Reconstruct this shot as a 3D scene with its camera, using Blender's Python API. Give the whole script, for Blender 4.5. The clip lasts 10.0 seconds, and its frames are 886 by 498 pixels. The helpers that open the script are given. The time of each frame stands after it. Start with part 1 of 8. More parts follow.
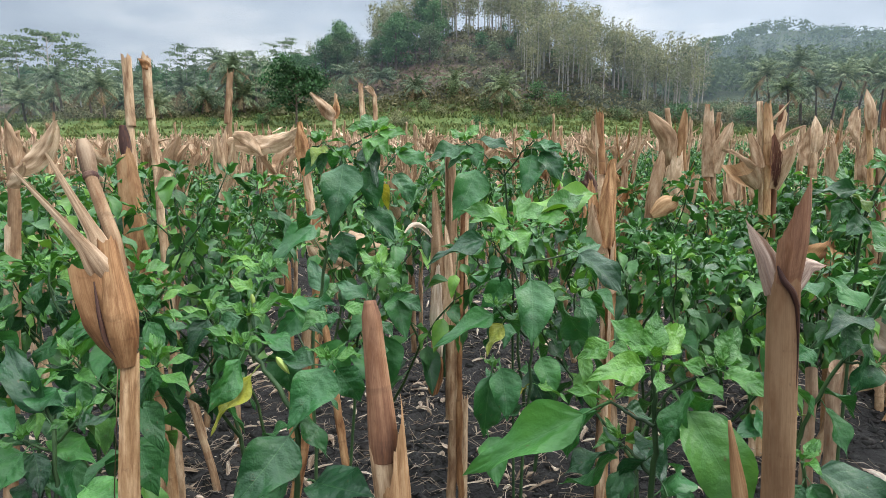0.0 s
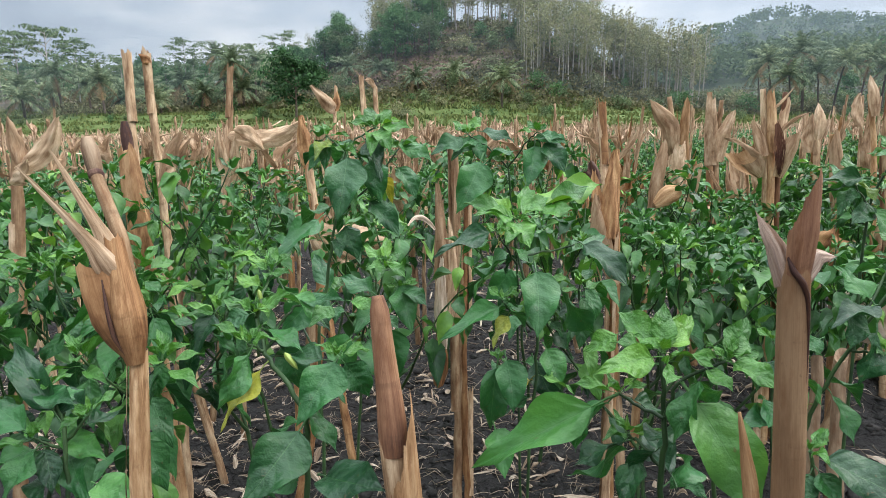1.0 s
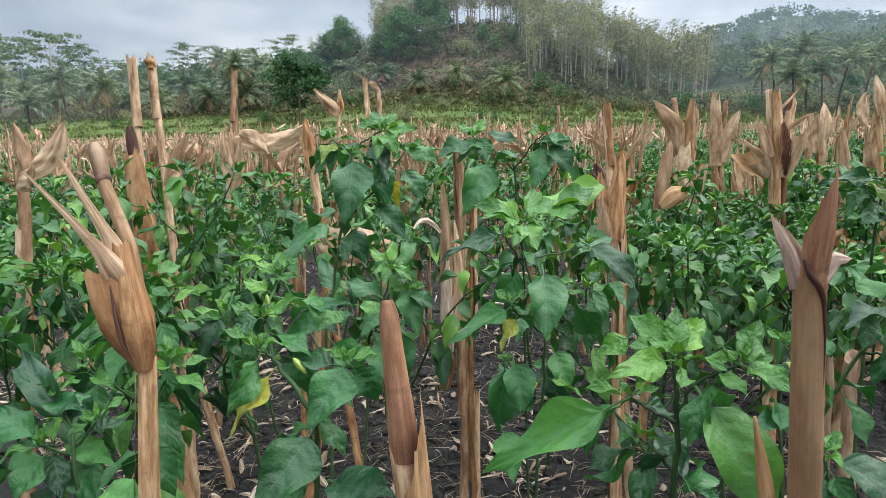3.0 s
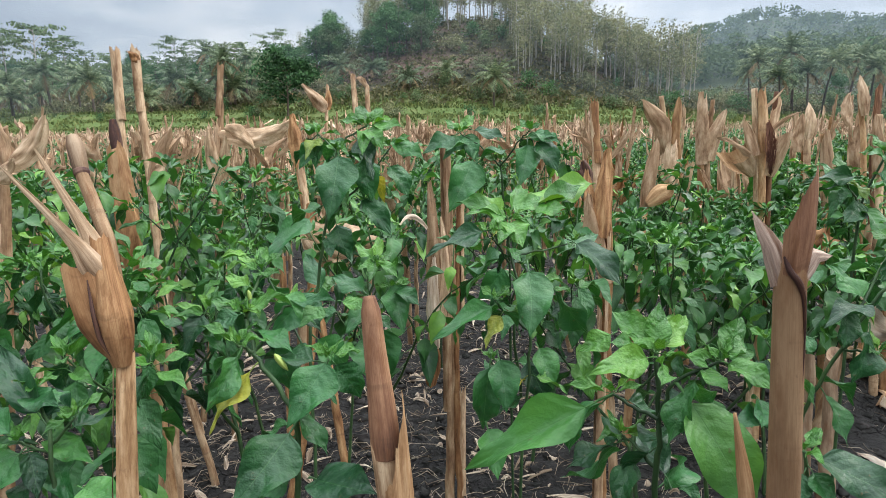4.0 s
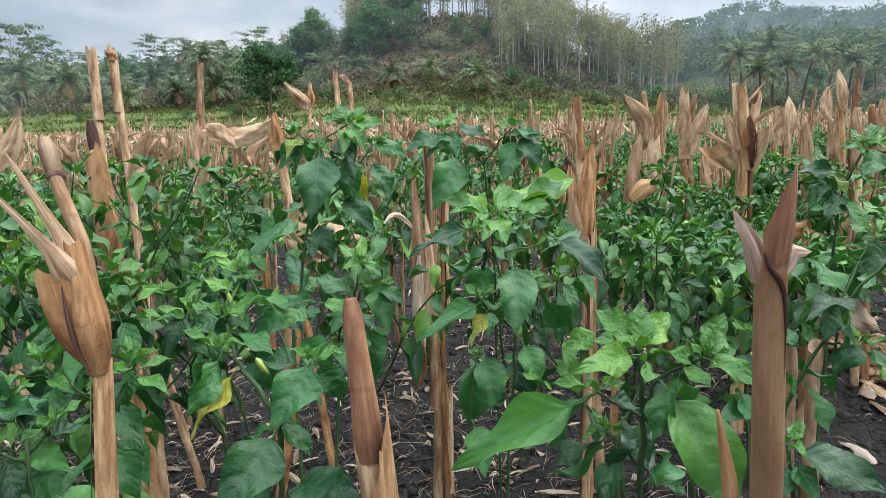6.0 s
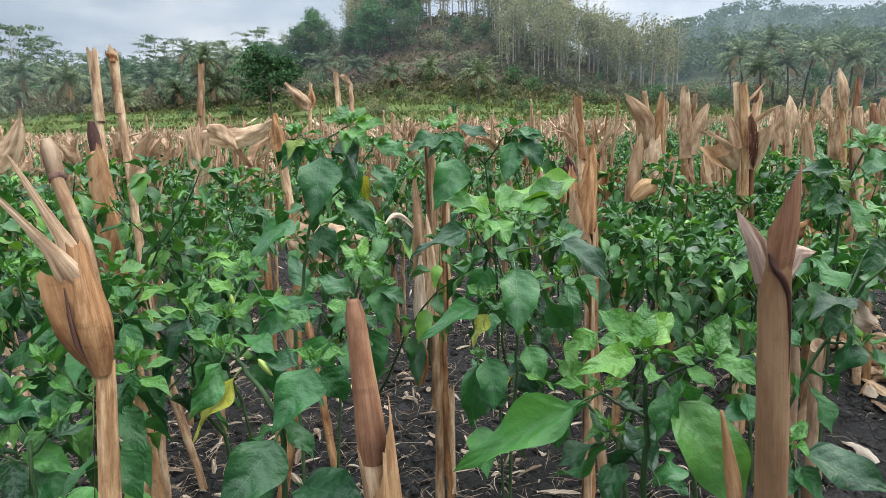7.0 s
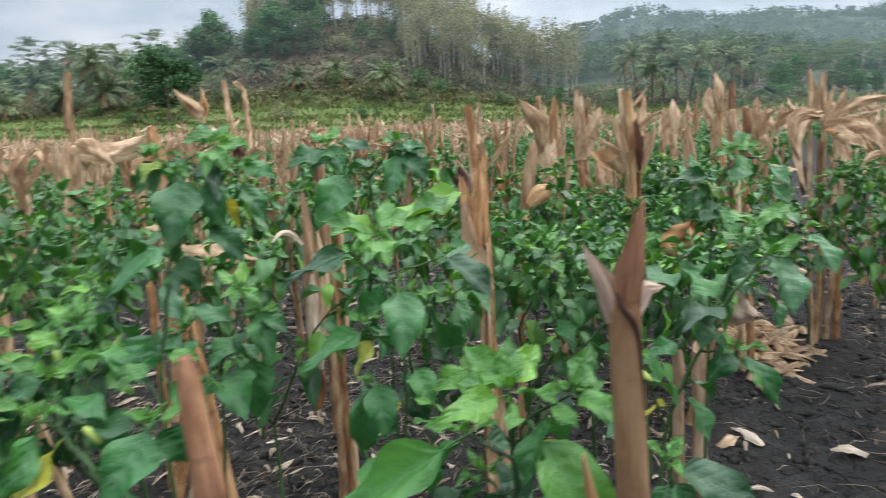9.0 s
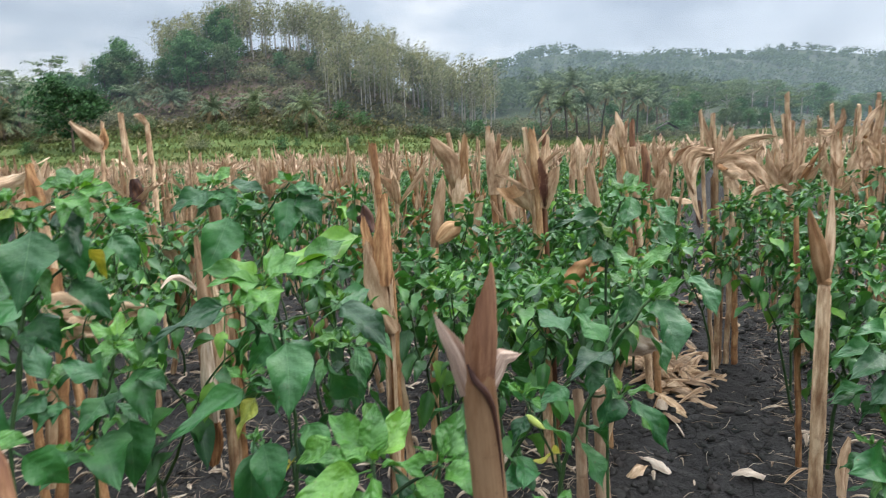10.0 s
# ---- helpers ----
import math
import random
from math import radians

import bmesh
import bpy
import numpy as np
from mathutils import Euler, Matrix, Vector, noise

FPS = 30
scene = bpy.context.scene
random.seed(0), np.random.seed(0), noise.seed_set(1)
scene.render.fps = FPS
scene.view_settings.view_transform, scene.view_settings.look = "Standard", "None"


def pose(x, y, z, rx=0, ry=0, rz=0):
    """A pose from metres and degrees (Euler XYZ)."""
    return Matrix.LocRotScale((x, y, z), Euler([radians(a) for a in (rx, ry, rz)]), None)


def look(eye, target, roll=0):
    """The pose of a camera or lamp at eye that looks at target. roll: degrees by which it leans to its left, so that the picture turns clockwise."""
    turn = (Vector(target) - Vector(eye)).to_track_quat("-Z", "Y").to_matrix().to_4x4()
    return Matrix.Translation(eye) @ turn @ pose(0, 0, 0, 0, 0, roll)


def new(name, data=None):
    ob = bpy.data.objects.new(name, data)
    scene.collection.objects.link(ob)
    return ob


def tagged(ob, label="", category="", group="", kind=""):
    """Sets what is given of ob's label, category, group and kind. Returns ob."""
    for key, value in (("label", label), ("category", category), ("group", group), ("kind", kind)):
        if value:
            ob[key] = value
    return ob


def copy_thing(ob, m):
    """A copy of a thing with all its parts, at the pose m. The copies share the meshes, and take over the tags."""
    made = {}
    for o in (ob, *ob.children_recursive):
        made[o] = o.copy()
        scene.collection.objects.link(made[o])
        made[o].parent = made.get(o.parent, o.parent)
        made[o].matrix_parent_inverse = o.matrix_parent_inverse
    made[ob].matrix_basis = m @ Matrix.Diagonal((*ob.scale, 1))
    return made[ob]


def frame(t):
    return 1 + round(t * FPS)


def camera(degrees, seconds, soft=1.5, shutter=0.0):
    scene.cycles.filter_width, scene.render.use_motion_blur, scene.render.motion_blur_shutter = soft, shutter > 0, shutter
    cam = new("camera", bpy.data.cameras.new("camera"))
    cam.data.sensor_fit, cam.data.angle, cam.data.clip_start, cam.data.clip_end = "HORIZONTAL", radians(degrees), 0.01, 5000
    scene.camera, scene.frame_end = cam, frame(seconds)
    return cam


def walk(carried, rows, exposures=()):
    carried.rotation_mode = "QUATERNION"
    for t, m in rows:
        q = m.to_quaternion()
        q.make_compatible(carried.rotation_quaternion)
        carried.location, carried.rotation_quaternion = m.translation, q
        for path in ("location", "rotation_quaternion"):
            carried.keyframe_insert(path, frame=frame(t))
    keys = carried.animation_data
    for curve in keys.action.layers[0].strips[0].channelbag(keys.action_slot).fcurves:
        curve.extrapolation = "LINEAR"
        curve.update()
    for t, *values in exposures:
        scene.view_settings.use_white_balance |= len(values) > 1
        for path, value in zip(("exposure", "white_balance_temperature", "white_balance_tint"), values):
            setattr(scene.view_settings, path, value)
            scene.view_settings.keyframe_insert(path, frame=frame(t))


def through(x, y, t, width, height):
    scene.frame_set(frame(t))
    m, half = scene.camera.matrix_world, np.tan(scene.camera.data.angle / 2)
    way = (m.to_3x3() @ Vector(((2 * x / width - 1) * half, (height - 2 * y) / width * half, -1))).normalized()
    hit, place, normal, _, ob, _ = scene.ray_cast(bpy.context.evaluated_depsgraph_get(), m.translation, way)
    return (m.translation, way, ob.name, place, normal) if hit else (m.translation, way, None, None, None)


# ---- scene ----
cam = camera(71.2, 10.0, soft=0.8, shutter=0.4)
PATH = [
    (0, (0.0000, 0.0000, 0.9979), (0.0146, 2.1952, 0.5499), -0.3),
    (0.5, (0.0000, 0.0000, 0.9990), (0.0101, 2.1918, 0.5376), -0.5),
    (1, (-0.0045, 0.0011, 1.0002), (0.0034, 2.1896, 0.5219), -1.0),
    (1.5, (-0.0101, -0.0022, 1.0013), (-0.0168, 2.1885, 0.5320), -0.9),
    (2, (-0.0101, 0.0000, 1.0013), (-0.0179, 2.1907, 0.5342), -1.1),
    (2.5, (-0.0101, 0.0022, 1.0013), (-0.0269, 2.1930, 0.5365), -1.5),
    (4, (-0.0045, 0.0078, 0.9990), (0.0314, 2.1952, 0.5174), -0.9),
    (4.5, (-0.0034, 0.0056, 1.0002), (0.0437, 2.1941, 0.5230), -0.8),
    (5, (-0.0056, 0.0045, 1.0002), (0.0470, 2.1930, 0.5253), -0.8),
    (5.5, (0.0000, 0.0112, 1.0002), (0.0829, 2.1952, 0.5085), -1.3),
    (7, (-0.0022, 0.0134, 1.0013), (0.0806, 2.1963, 0.5074), -1.6),
    (7.5, (0.0000, 0.0146, 1.0024), (0.0997, 2.1974, 0.5096), -1.5),
    (8, (0.0067, 0.0190, 1.0069), (0.1333, 2.2008, 0.5186), -1.9),
    (8.5, (0.0112, 0.0269, 1.0035), (0.1994, 2.2030, 0.5118), -1.2),
    (8.7, (0.0125, 0.0275, 1.0037), (0.2430, 2.2032, 0.5085), -1.2),
    (8.8, (0.0170, 0.0300, 1.0050), (0.2840, 2.2035, 0.5075), -1.4),
    (9, (0.0515, 0.0526, 1.0170), (0.4390, 2.2030, 0.5219), -2.4),
    (9.5, (0.0818, 0.0672, 1.0192), (0.6272, 2.1874, 0.5432), -1.7),
    (10, (0.1019, 0.0706, 1.0304), (0.7650, 2.1739, 0.6350), -2.0),
]
walk(cam, [(t, look(eye, target, roll)) for t, eye, target, roll in PATH])

import functools

# ---- world, sun, exposure ----
scene.view_settings.exposure = -0.03
SUN_EL, SUN_AZ = radians(38), radians(70)


def nodes_of(tree):
    tree.nodes.clear()
    return tree.nodes, tree.links


def math_rise(n, l, value):
    m = n.new("ShaderNodeMapRange")
    for key, val in ((1, 1.0), (2, 3.0), (3, 0.0), (4, 1.0)):
        m.inputs[key].default_value = val
    l.new(value, m.inputs[0])
    return m.outputs[0]


def overcast_world():
    w = bpy.data.worlds.new("overcast_sky")
    w.use_nodes = True
    n, l = nodes_of(w.node_tree)
    out = n.new("ShaderNodeOutputWorld")
    bg = n.new("ShaderNodeBackground")
    sky = n.new("ShaderNodeTexSky")
    sky.sky_type, sky.sun_disc = "NISHITA", False
    sky.sun_elevation, sky.sun_rotation = SUN_EL, SUN_AZ
    sky.air_density, sky.dust_density = 1.0, 2.0
    gain = n.new("ShaderNodeMix")
    gain.data_type, gain.blend_type = "RGBA", "MULTIPLY"
    gain.inputs["Factor"].default_value = 1.0
    l.new(sky.outputs[0], gain.inputs[6])
    gain.inputs[7].default_value = (0.085, 0.085, 0.085, 1)
    tc = n.new("ShaderNodeTexCoord")
    mp = n.new("ShaderNodeMapping")
    mp.inputs["Scale"].default_value = (1.6, 1.6, 4.5)
    l.new(tc.outputs["Generated"], mp.inputs[0])
    big = n.new("ShaderNodeTexNoise")
    big.inputs["Scale"].default_value, big.inputs["Detail"].default_value = 1.5, 7.0
    big.inputs["Roughness"].default_value = 0.55
    l.new(mp.outputs[0], big.inputs["Vector"])
    ramp = n.new("ShaderNodeValToRGB")
    e = ramp.color_ramp.elements
    e[0].position, e[0].color = 0.34, (0.38, 0.44, 0.54, 1)
    e[1].position, e[1].color = 0.66, (1.06, 1.07, 1.09, 1)
    mid = e.new(0.5)
    mid.color = (0.60, 0.67, 0.77, 1)
    l.new(big.outputs[0], ramp.inputs[0])
    mix = n.new("ShaderNodeMix")
    mix.data_type = "RGBA"
    mix.inputs["Factor"].default_value = 0.88
    l.new(gain.outputs[2], mix.inputs[6])
    l.new(ramp.outputs[0], mix.inputs[7])
    # an overcast sky is several times brighter overhead than at its rim
    sep = n.new("ShaderNodeSeparateXYZ")
    l.new(tc.outputs["Generated"], sep.inputs[0])
    lift = n.new("ShaderNodeMapRange")
    lift.interpolation_type = "SMOOTHSTEP"
    for key, val in ((1, 0.22), (2, 0.95), (3, 1.0), (4, 6.5)):
        lift.inputs[key].default_value = val
    l.new(sep.outputs[2], lift.inputs[0])
    full = n.new("ShaderNodeVectorMath")
    full.operation = "SCALE"
    l.new(mix.outputs[2], full.inputs[0])
    # and brighter towards the veiled sun
    side = n.new("ShaderNodeVectorMath")
    side.operation = "DOT_PRODUCT"
    l.new(tc.outputs["Generated"], side.inputs[0])
    side.inputs[1].default_value = (0.36 * math.sin(SUN_AZ), 0.36 * math.cos(SUN_AZ), 0)
    gain2 = n.new("ShaderNodeMath")
    gain2.operation = "MULTIPLY_ADD"
    l.new(side.outputs["Value"], gain2.inputs[0])
    l.new(lift.outputs[0], gain2.inputs[1])
    l.new(lift.outputs[0], gain2.inputs[2])
    l.new(gain2.outputs[0], full.inputs["Scale"])
    tint = n.new("ShaderNodeMix")
    tint.data_type, tint.blend_type = "RGBA", "MULTIPLY"
    l.new(math_rise(n, l, lift.outputs[0]), tint.inputs["Factor"])
    l.new(full.outputs[0], tint.inputs[6])
    tint.inputs[7].default_value = (1.02, 1.0, 0.95, 1)
    l.new(tint.outputs[2], bg.inputs[0])
    bg.inputs[1].default_value = 1.0
    l.new(bg.outputs[0], out.inputs[0])
    scene.world = w


overcast_world()
sun_data = bpy.data.lights.new("sun", "SUN")
sun_data.energy, sun_data.angle, sun_data.color = 1.4, radians(40), (1.0, 0.95, 0.88)
sun = new("sun", sun_data)
sun.matrix_world = look((40 * math.sin(SUN_AZ), 40 * math.cos(SUN_AZ), 34), (0, 0, 0))

# ---- materials ----
def ramp_of(n, stops):
    r = n.new("ShaderNodeValToRGB")
    e = r.color_ramp.elements
    e[0].position, e[0].color = stops[0][0], (*stops[0][1], 1)
    e[1].position, e[1].color = stops[-1][0], (*stops[-1][1], 1)
    for p, c in stops[1:-1]:
        e.new(p).color = (*c, 1)
    return r


def noise_of(n, l, vec, scale, detail=4, rough=0.55, stretch=None):
    if stretch:
        m = n.new("ShaderNodeMapping")
        m.inputs["Scale"].default_value = stretch
        l.new(vec, m.inputs[0])
        vec = m.outputs[0]
    t = n.new("ShaderNodeTexNoise")
    t.inputs["Scale"].default_value, t.inputs["Detail"].default_value = scale, detail
    t.inputs["Roughness"].default_value = rough
    l.new(vec, t.inputs["Vector"])
    return t.outputs[0]


def mix_of(n, l, kind, fac, a, b):
    m = n.new("ShaderNodeMix")
    m.data_type, m.blend_type = "RGBA", kind
    for key, val in (("Factor", fac), (6, a), (7, b)):
        sock = m.inputs[key]
        if isinstance(val, (int, float)):
            sock.default_value = val
        elif isinstance(val, tuple):
            sock.default_value = (*val, 1)
        else:
            l.new(val, sock)
    return m.outputs[2]


def math_of(n, l, op, a, b=0.0, clamp=False):
    m = n.new("ShaderNodeMath")
    m.operation, m.use_clamp = op, clamp
    for i, val in enumerate((a, b)):
        if isinstance(val, (int, float)):
            m.inputs[i].default_value = val
        else:
            l.new(val, m.inputs[i])
    return m.outputs[0]


def start(name):
    mat = bpy.data.materials.new(name)
    mat.use_nodes = True
    n, l = nodes_of(mat.node_tree)
    out = n.new("ShaderNodeOutputMaterial")
    b = n.new("ShaderNodeBsdfPrincipled")
    l.new(b.outputs[0], out.inputs[0])
    return mat, n, l, b, out


def bump_to(n, l, b, height, strength, dist):
    m = n.new("ShaderNodeBump")
    m.inputs["Strength"].default_value, m.inputs["Distance"].default_value = strength, dist
    l.new(height, m.inputs["Height"])
    l.new(m.outputs[0], b.inputs["Normal"])


def random_of(n, island):
    if island:
        return n.new("ShaderNodeNewGeometry").outputs["Random Per Island"]
    return n.new("ShaderNodeObjectInfo").outputs["Random"]


def leaf_material(name, island, dark=(0.007, 0.040, 0.014), mid=(0.032, 0.128, 0.033), light=(0.11, 0.26, 0.048)):
    """Chilli leaf: veins from the leaf's own map, yellowing blotches, gloss, light passing through."""
    mat, n, l, b, out = start(name)
    rnd = random_of(n, island)
    base = ramp_of(n, [(0.0, dark), (0.5, mid), (0.82, mid), (1.0, light)])
    l.new(rnd, base.inputs[0])
    uv = n.new("ShaderNodeUVMap").outputs[0]
    sep = n.new("ShaderNodeSeparateXYZ")
    l.new(uv, sep.inputs[0])
    side = math_of(n, l, "ABSOLUTE", math_of(n, l, "SUBTRACT", sep.outputs[0], 0.5))
    tc = n.new("ShaderNodeTexCoord").outputs["Object"]
    slant = math_of(n, l, "SUBTRACT", sep.outputs[1], math_of(n, l, "MULTIPLY", side, 0.55))
    slant = math_of(n, l, "ADD", slant, math_of(n, l, "MULTIPLY", noise_of(n, l, tc, 2.2 if not island else 20.0, 2), 0.22))
    wave = math_of(n, l, "SINE", math_of(n, l, "MULTIPLY", slant, 36.0))
    vein = math_of(n, l, "POWER", math_of(n, l, "MAXIMUM", wave, 0.0), 14.0)
    rib = math_of(n, l, "SUBTRACT", 1.0, math_of(n, l, "MULTIPLY", side, 60.0), True)
    lines = math_of(n, l, "MAXIMUM", math_of(n, l, "MULTIPLY", vein, 0.26), rib)
    blot = noise_of(n, l, tc, 3.0 if not island else 30.0, 4, 0.58)
    shade = ramp_of(n, [(0.34, (0.30, 0.42, 0.42)), (0.5, (0.85, 0.92, 0.85)), (0.66, (1.5, 1.32, 1.0))])
    l.new(blot, shade.inputs[0])
    col = mix_of(n, l, "MULTIPLY", 0.44, base.outputs[0], shade.outputs[0])
    sick = ramp_of(n, [(0.66, (0, 0, 0)), (0.78, (1, 1, 1))])
    l.new(noise_of(n, l, tc, 1.6 if not island else 11.0, 3), sick.inputs[0])
    col = mix_of(n, l, "MIX", math_of(n, l, "MULTIPLY", sick.outputs[0], 0.32), col, (0.17, 0.25, 0.06))
    hole = ramp_of(n, [(0.70, (0, 0, 0)), (0.74, (1, 1, 1))])
    l.new(noise_of(n, l, tc, 14.0 if not island else 120.0, 2), hole.inputs[0])
    col = mix_of(n, l, "MIX", math_of(n, l, "MULTIPLY", hole.outputs[0], 0.6), col, (0.10, 0.075, 0.03))
    col = mix_of(n, l, "MIX", math_of(n, l, "MULTIPLY", lines, 0.42), col, (0.10, 0.22, 0.075))
    l.new(col, b.inputs["Base Color"])
    b.inputs["Roughness"].default_value = 0.38
    b.inputs["Specular IOR Level"].default_value = 0.42
    fine = math_of(n, l, "ADD", noise_of(n, l, tc, 7.0 if not island else 60.0, 4), math_of(n, l, "MULTIPLY", wave, -0.055))
    hgt = math_of(n, l, "SUBTRACT", math_of(n, l, "MULTIPLY", fine, 0.5), math_of(n, l, "MULTIPLY", lines, 0.02))
    bump_to(n, l, b, hgt, 0.75, 0.004 if island else 0.010)
    tr = n.new("ShaderNodeBsdfTranslucent")
    l.new(mix_of(n, l, "MULTIPLY", 1.0, col, (1.5, 1.6, 0.7)), tr.inputs[0])
    ms = n.new("ShaderNodeMixShader")
    ms.inputs[0].default_value = 0.15
    l.new(b.outputs[0], ms.inputs[1])
    l.new(tr.outputs[0], ms.inputs[2])
    l.new(ms.outputs[0], out.inputs[0])
    return mat


def straw_material(name, island, lo=(0.15, 0.085, 0.048), mid=(0.36, 0.238, 0.145), hi=(0.57, 0.43, 0.29), spots=0.55, thin=0.0):
    """Dry maize: fibres along the part's own length, brown weathering and grey mould."""
    mat, n, l, b, out = start(name)
    uv = n.new("ShaderNodeUVMap").outputs[0]
    rnd = random_of(n, island)
    tc = n.new("ShaderNodeTexCoord").outputs["Object"]
    shift = n.new("ShaderNodeVectorMath")
    shift.operation = "ADD"
    l.new(uv, shift.inputs[0])
    comb = n.new("ShaderNodeCombineXYZ")
    l.new(math_of(n, l, "MULTIPLY", rnd, 37.0), comb.inputs[0])
    l.new(math_of(n, l, "MULTIPLY", rnd, 91.0), comb.inputs[1])
    l.new(comb.outputs[0], shift.inputs[1])
    vec = shift.outputs[0]
    fibre = noise_of(n, l, vec, 1.0, 3, 0.6, (64.0, 0.7, 1.0))
    broad = noise_of(n, l, vec, 1.0, 6, 0.62, (3.4, 1.1, 1.0))
    base = ramp_of(n, [(0.36, lo), (0.5, mid), (0.62, hi)])
    l.new(math_of(n, l, "ADD", math_of(n, l, "MULTIPLY", fibre, 0.2), math_of(n, l, "MULTIPLY", broad, 0.8)), base.inputs[0])
    tone = ramp_of(n, [(0.0, (0.62, 0.55, 0.48)), (0.3, (0.92, 0.88, 0.82)), (0.7, (1.12, 1.1, 1.06)), (1.0, (1.35, 1.36, 1.34))])
    l.new(rnd, tone.inputs[0])
    col = mix_of(n, l, "MULTIPLY", 1.0, base.outputs[0], tone.outputs[0])
    stain = ramp_of(n, [(0.52, (0, 0, 0)), (0.64, (1, 1, 1))])
    l.new(noise_of(n, l, vec, 1.0, 6, 0.68, (4.5, 1.7, 1.0)), stain.inputs[0])
    col = mix_of(n, l, "MIX", math_of(n, l, "MULTIPLY", stain.outputs[0], spots), col, (0.16, 0.065, 0.025))
    speck = ramp_of(n, [(0.64, (0, 0, 0)), (0.7, (1, 1, 1))])
    l.new(noise_of(n, l, vec, 1.0, 3, 0.6, (26.0, 18.0, 1.0)), speck.inputs[0])
    col = mix_of(n, l, "MIX", math_of(n, l, "MULTIPLY", speck.outputs[0], 0.35), col, (0.09, 0.05, 0.03))
    ring = ramp_of(n, [(0.6, (0, 0, 0)), (0.68, (1, 1, 1))])
    l.new(noise_of(n, l, vec, 1.0, 3, 0.7, (0.5, 4.5, 1.0)), ring.inputs[0])
    col = mix_of(n, l, "MIX", math_of(n, l, "MULTIPLY", ring.outputs[0], 0.55 * spots), col, (0.07, 0.035, 0.02))
    l.new(col, b.inputs["Base Color"])
    b.inputs["Roughness"].default_value = 0.72
    b.inputs["Specular IOR Level"].default_value = 0.2
    bump_to(n, l, b, fibre, 0.25, 0.003)
    if thin:
        tr = n.new("ShaderNodeBsdfTranslucent")
        l.new(col, tr.inputs[0])
        ms = n.new("ShaderNodeMixShader")
        ms.inputs[0].default_value = thin
        l.new(b.outputs[0], ms.inputs[1])
        l.new(tr.outputs[0], ms.inputs[2])
        l.new(ms.outputs[0], out.inputs[0])
    return mat


def plain_material(name, a, c, scale, rough=0.8, bump=0.3, dist=0.01, island=False):
    mat, n, l, b, out = start(name)
    tc = n.new("ShaderNodeTexCoord").outputs["Object"]
    r = ramp_of(n, [(0.3, a), (0.7, c)])
    big = noise_of(n, l, tc, scale, 6, 0.62)
    l.new(big, r.inputs[0])
    tone = ramp_of(n, [(0.0, (0.6, 0.66, 0.62)), (1.0, (1.3, 1.22, 1.2))])
    l.new(random_of(n, island), tone.inputs[0])
    l.new(mix_of(n, l, "MULTIPLY", 1.0, r.outputs[0], tone.outputs[0]), b.inputs["Base Color"])
    b.inputs["Roughness"].default_value = rough
    b.inputs["Specular IOR Level"].default_value = 0.25
    bump_to(n, l, b, big, bump, dist)
    return mat


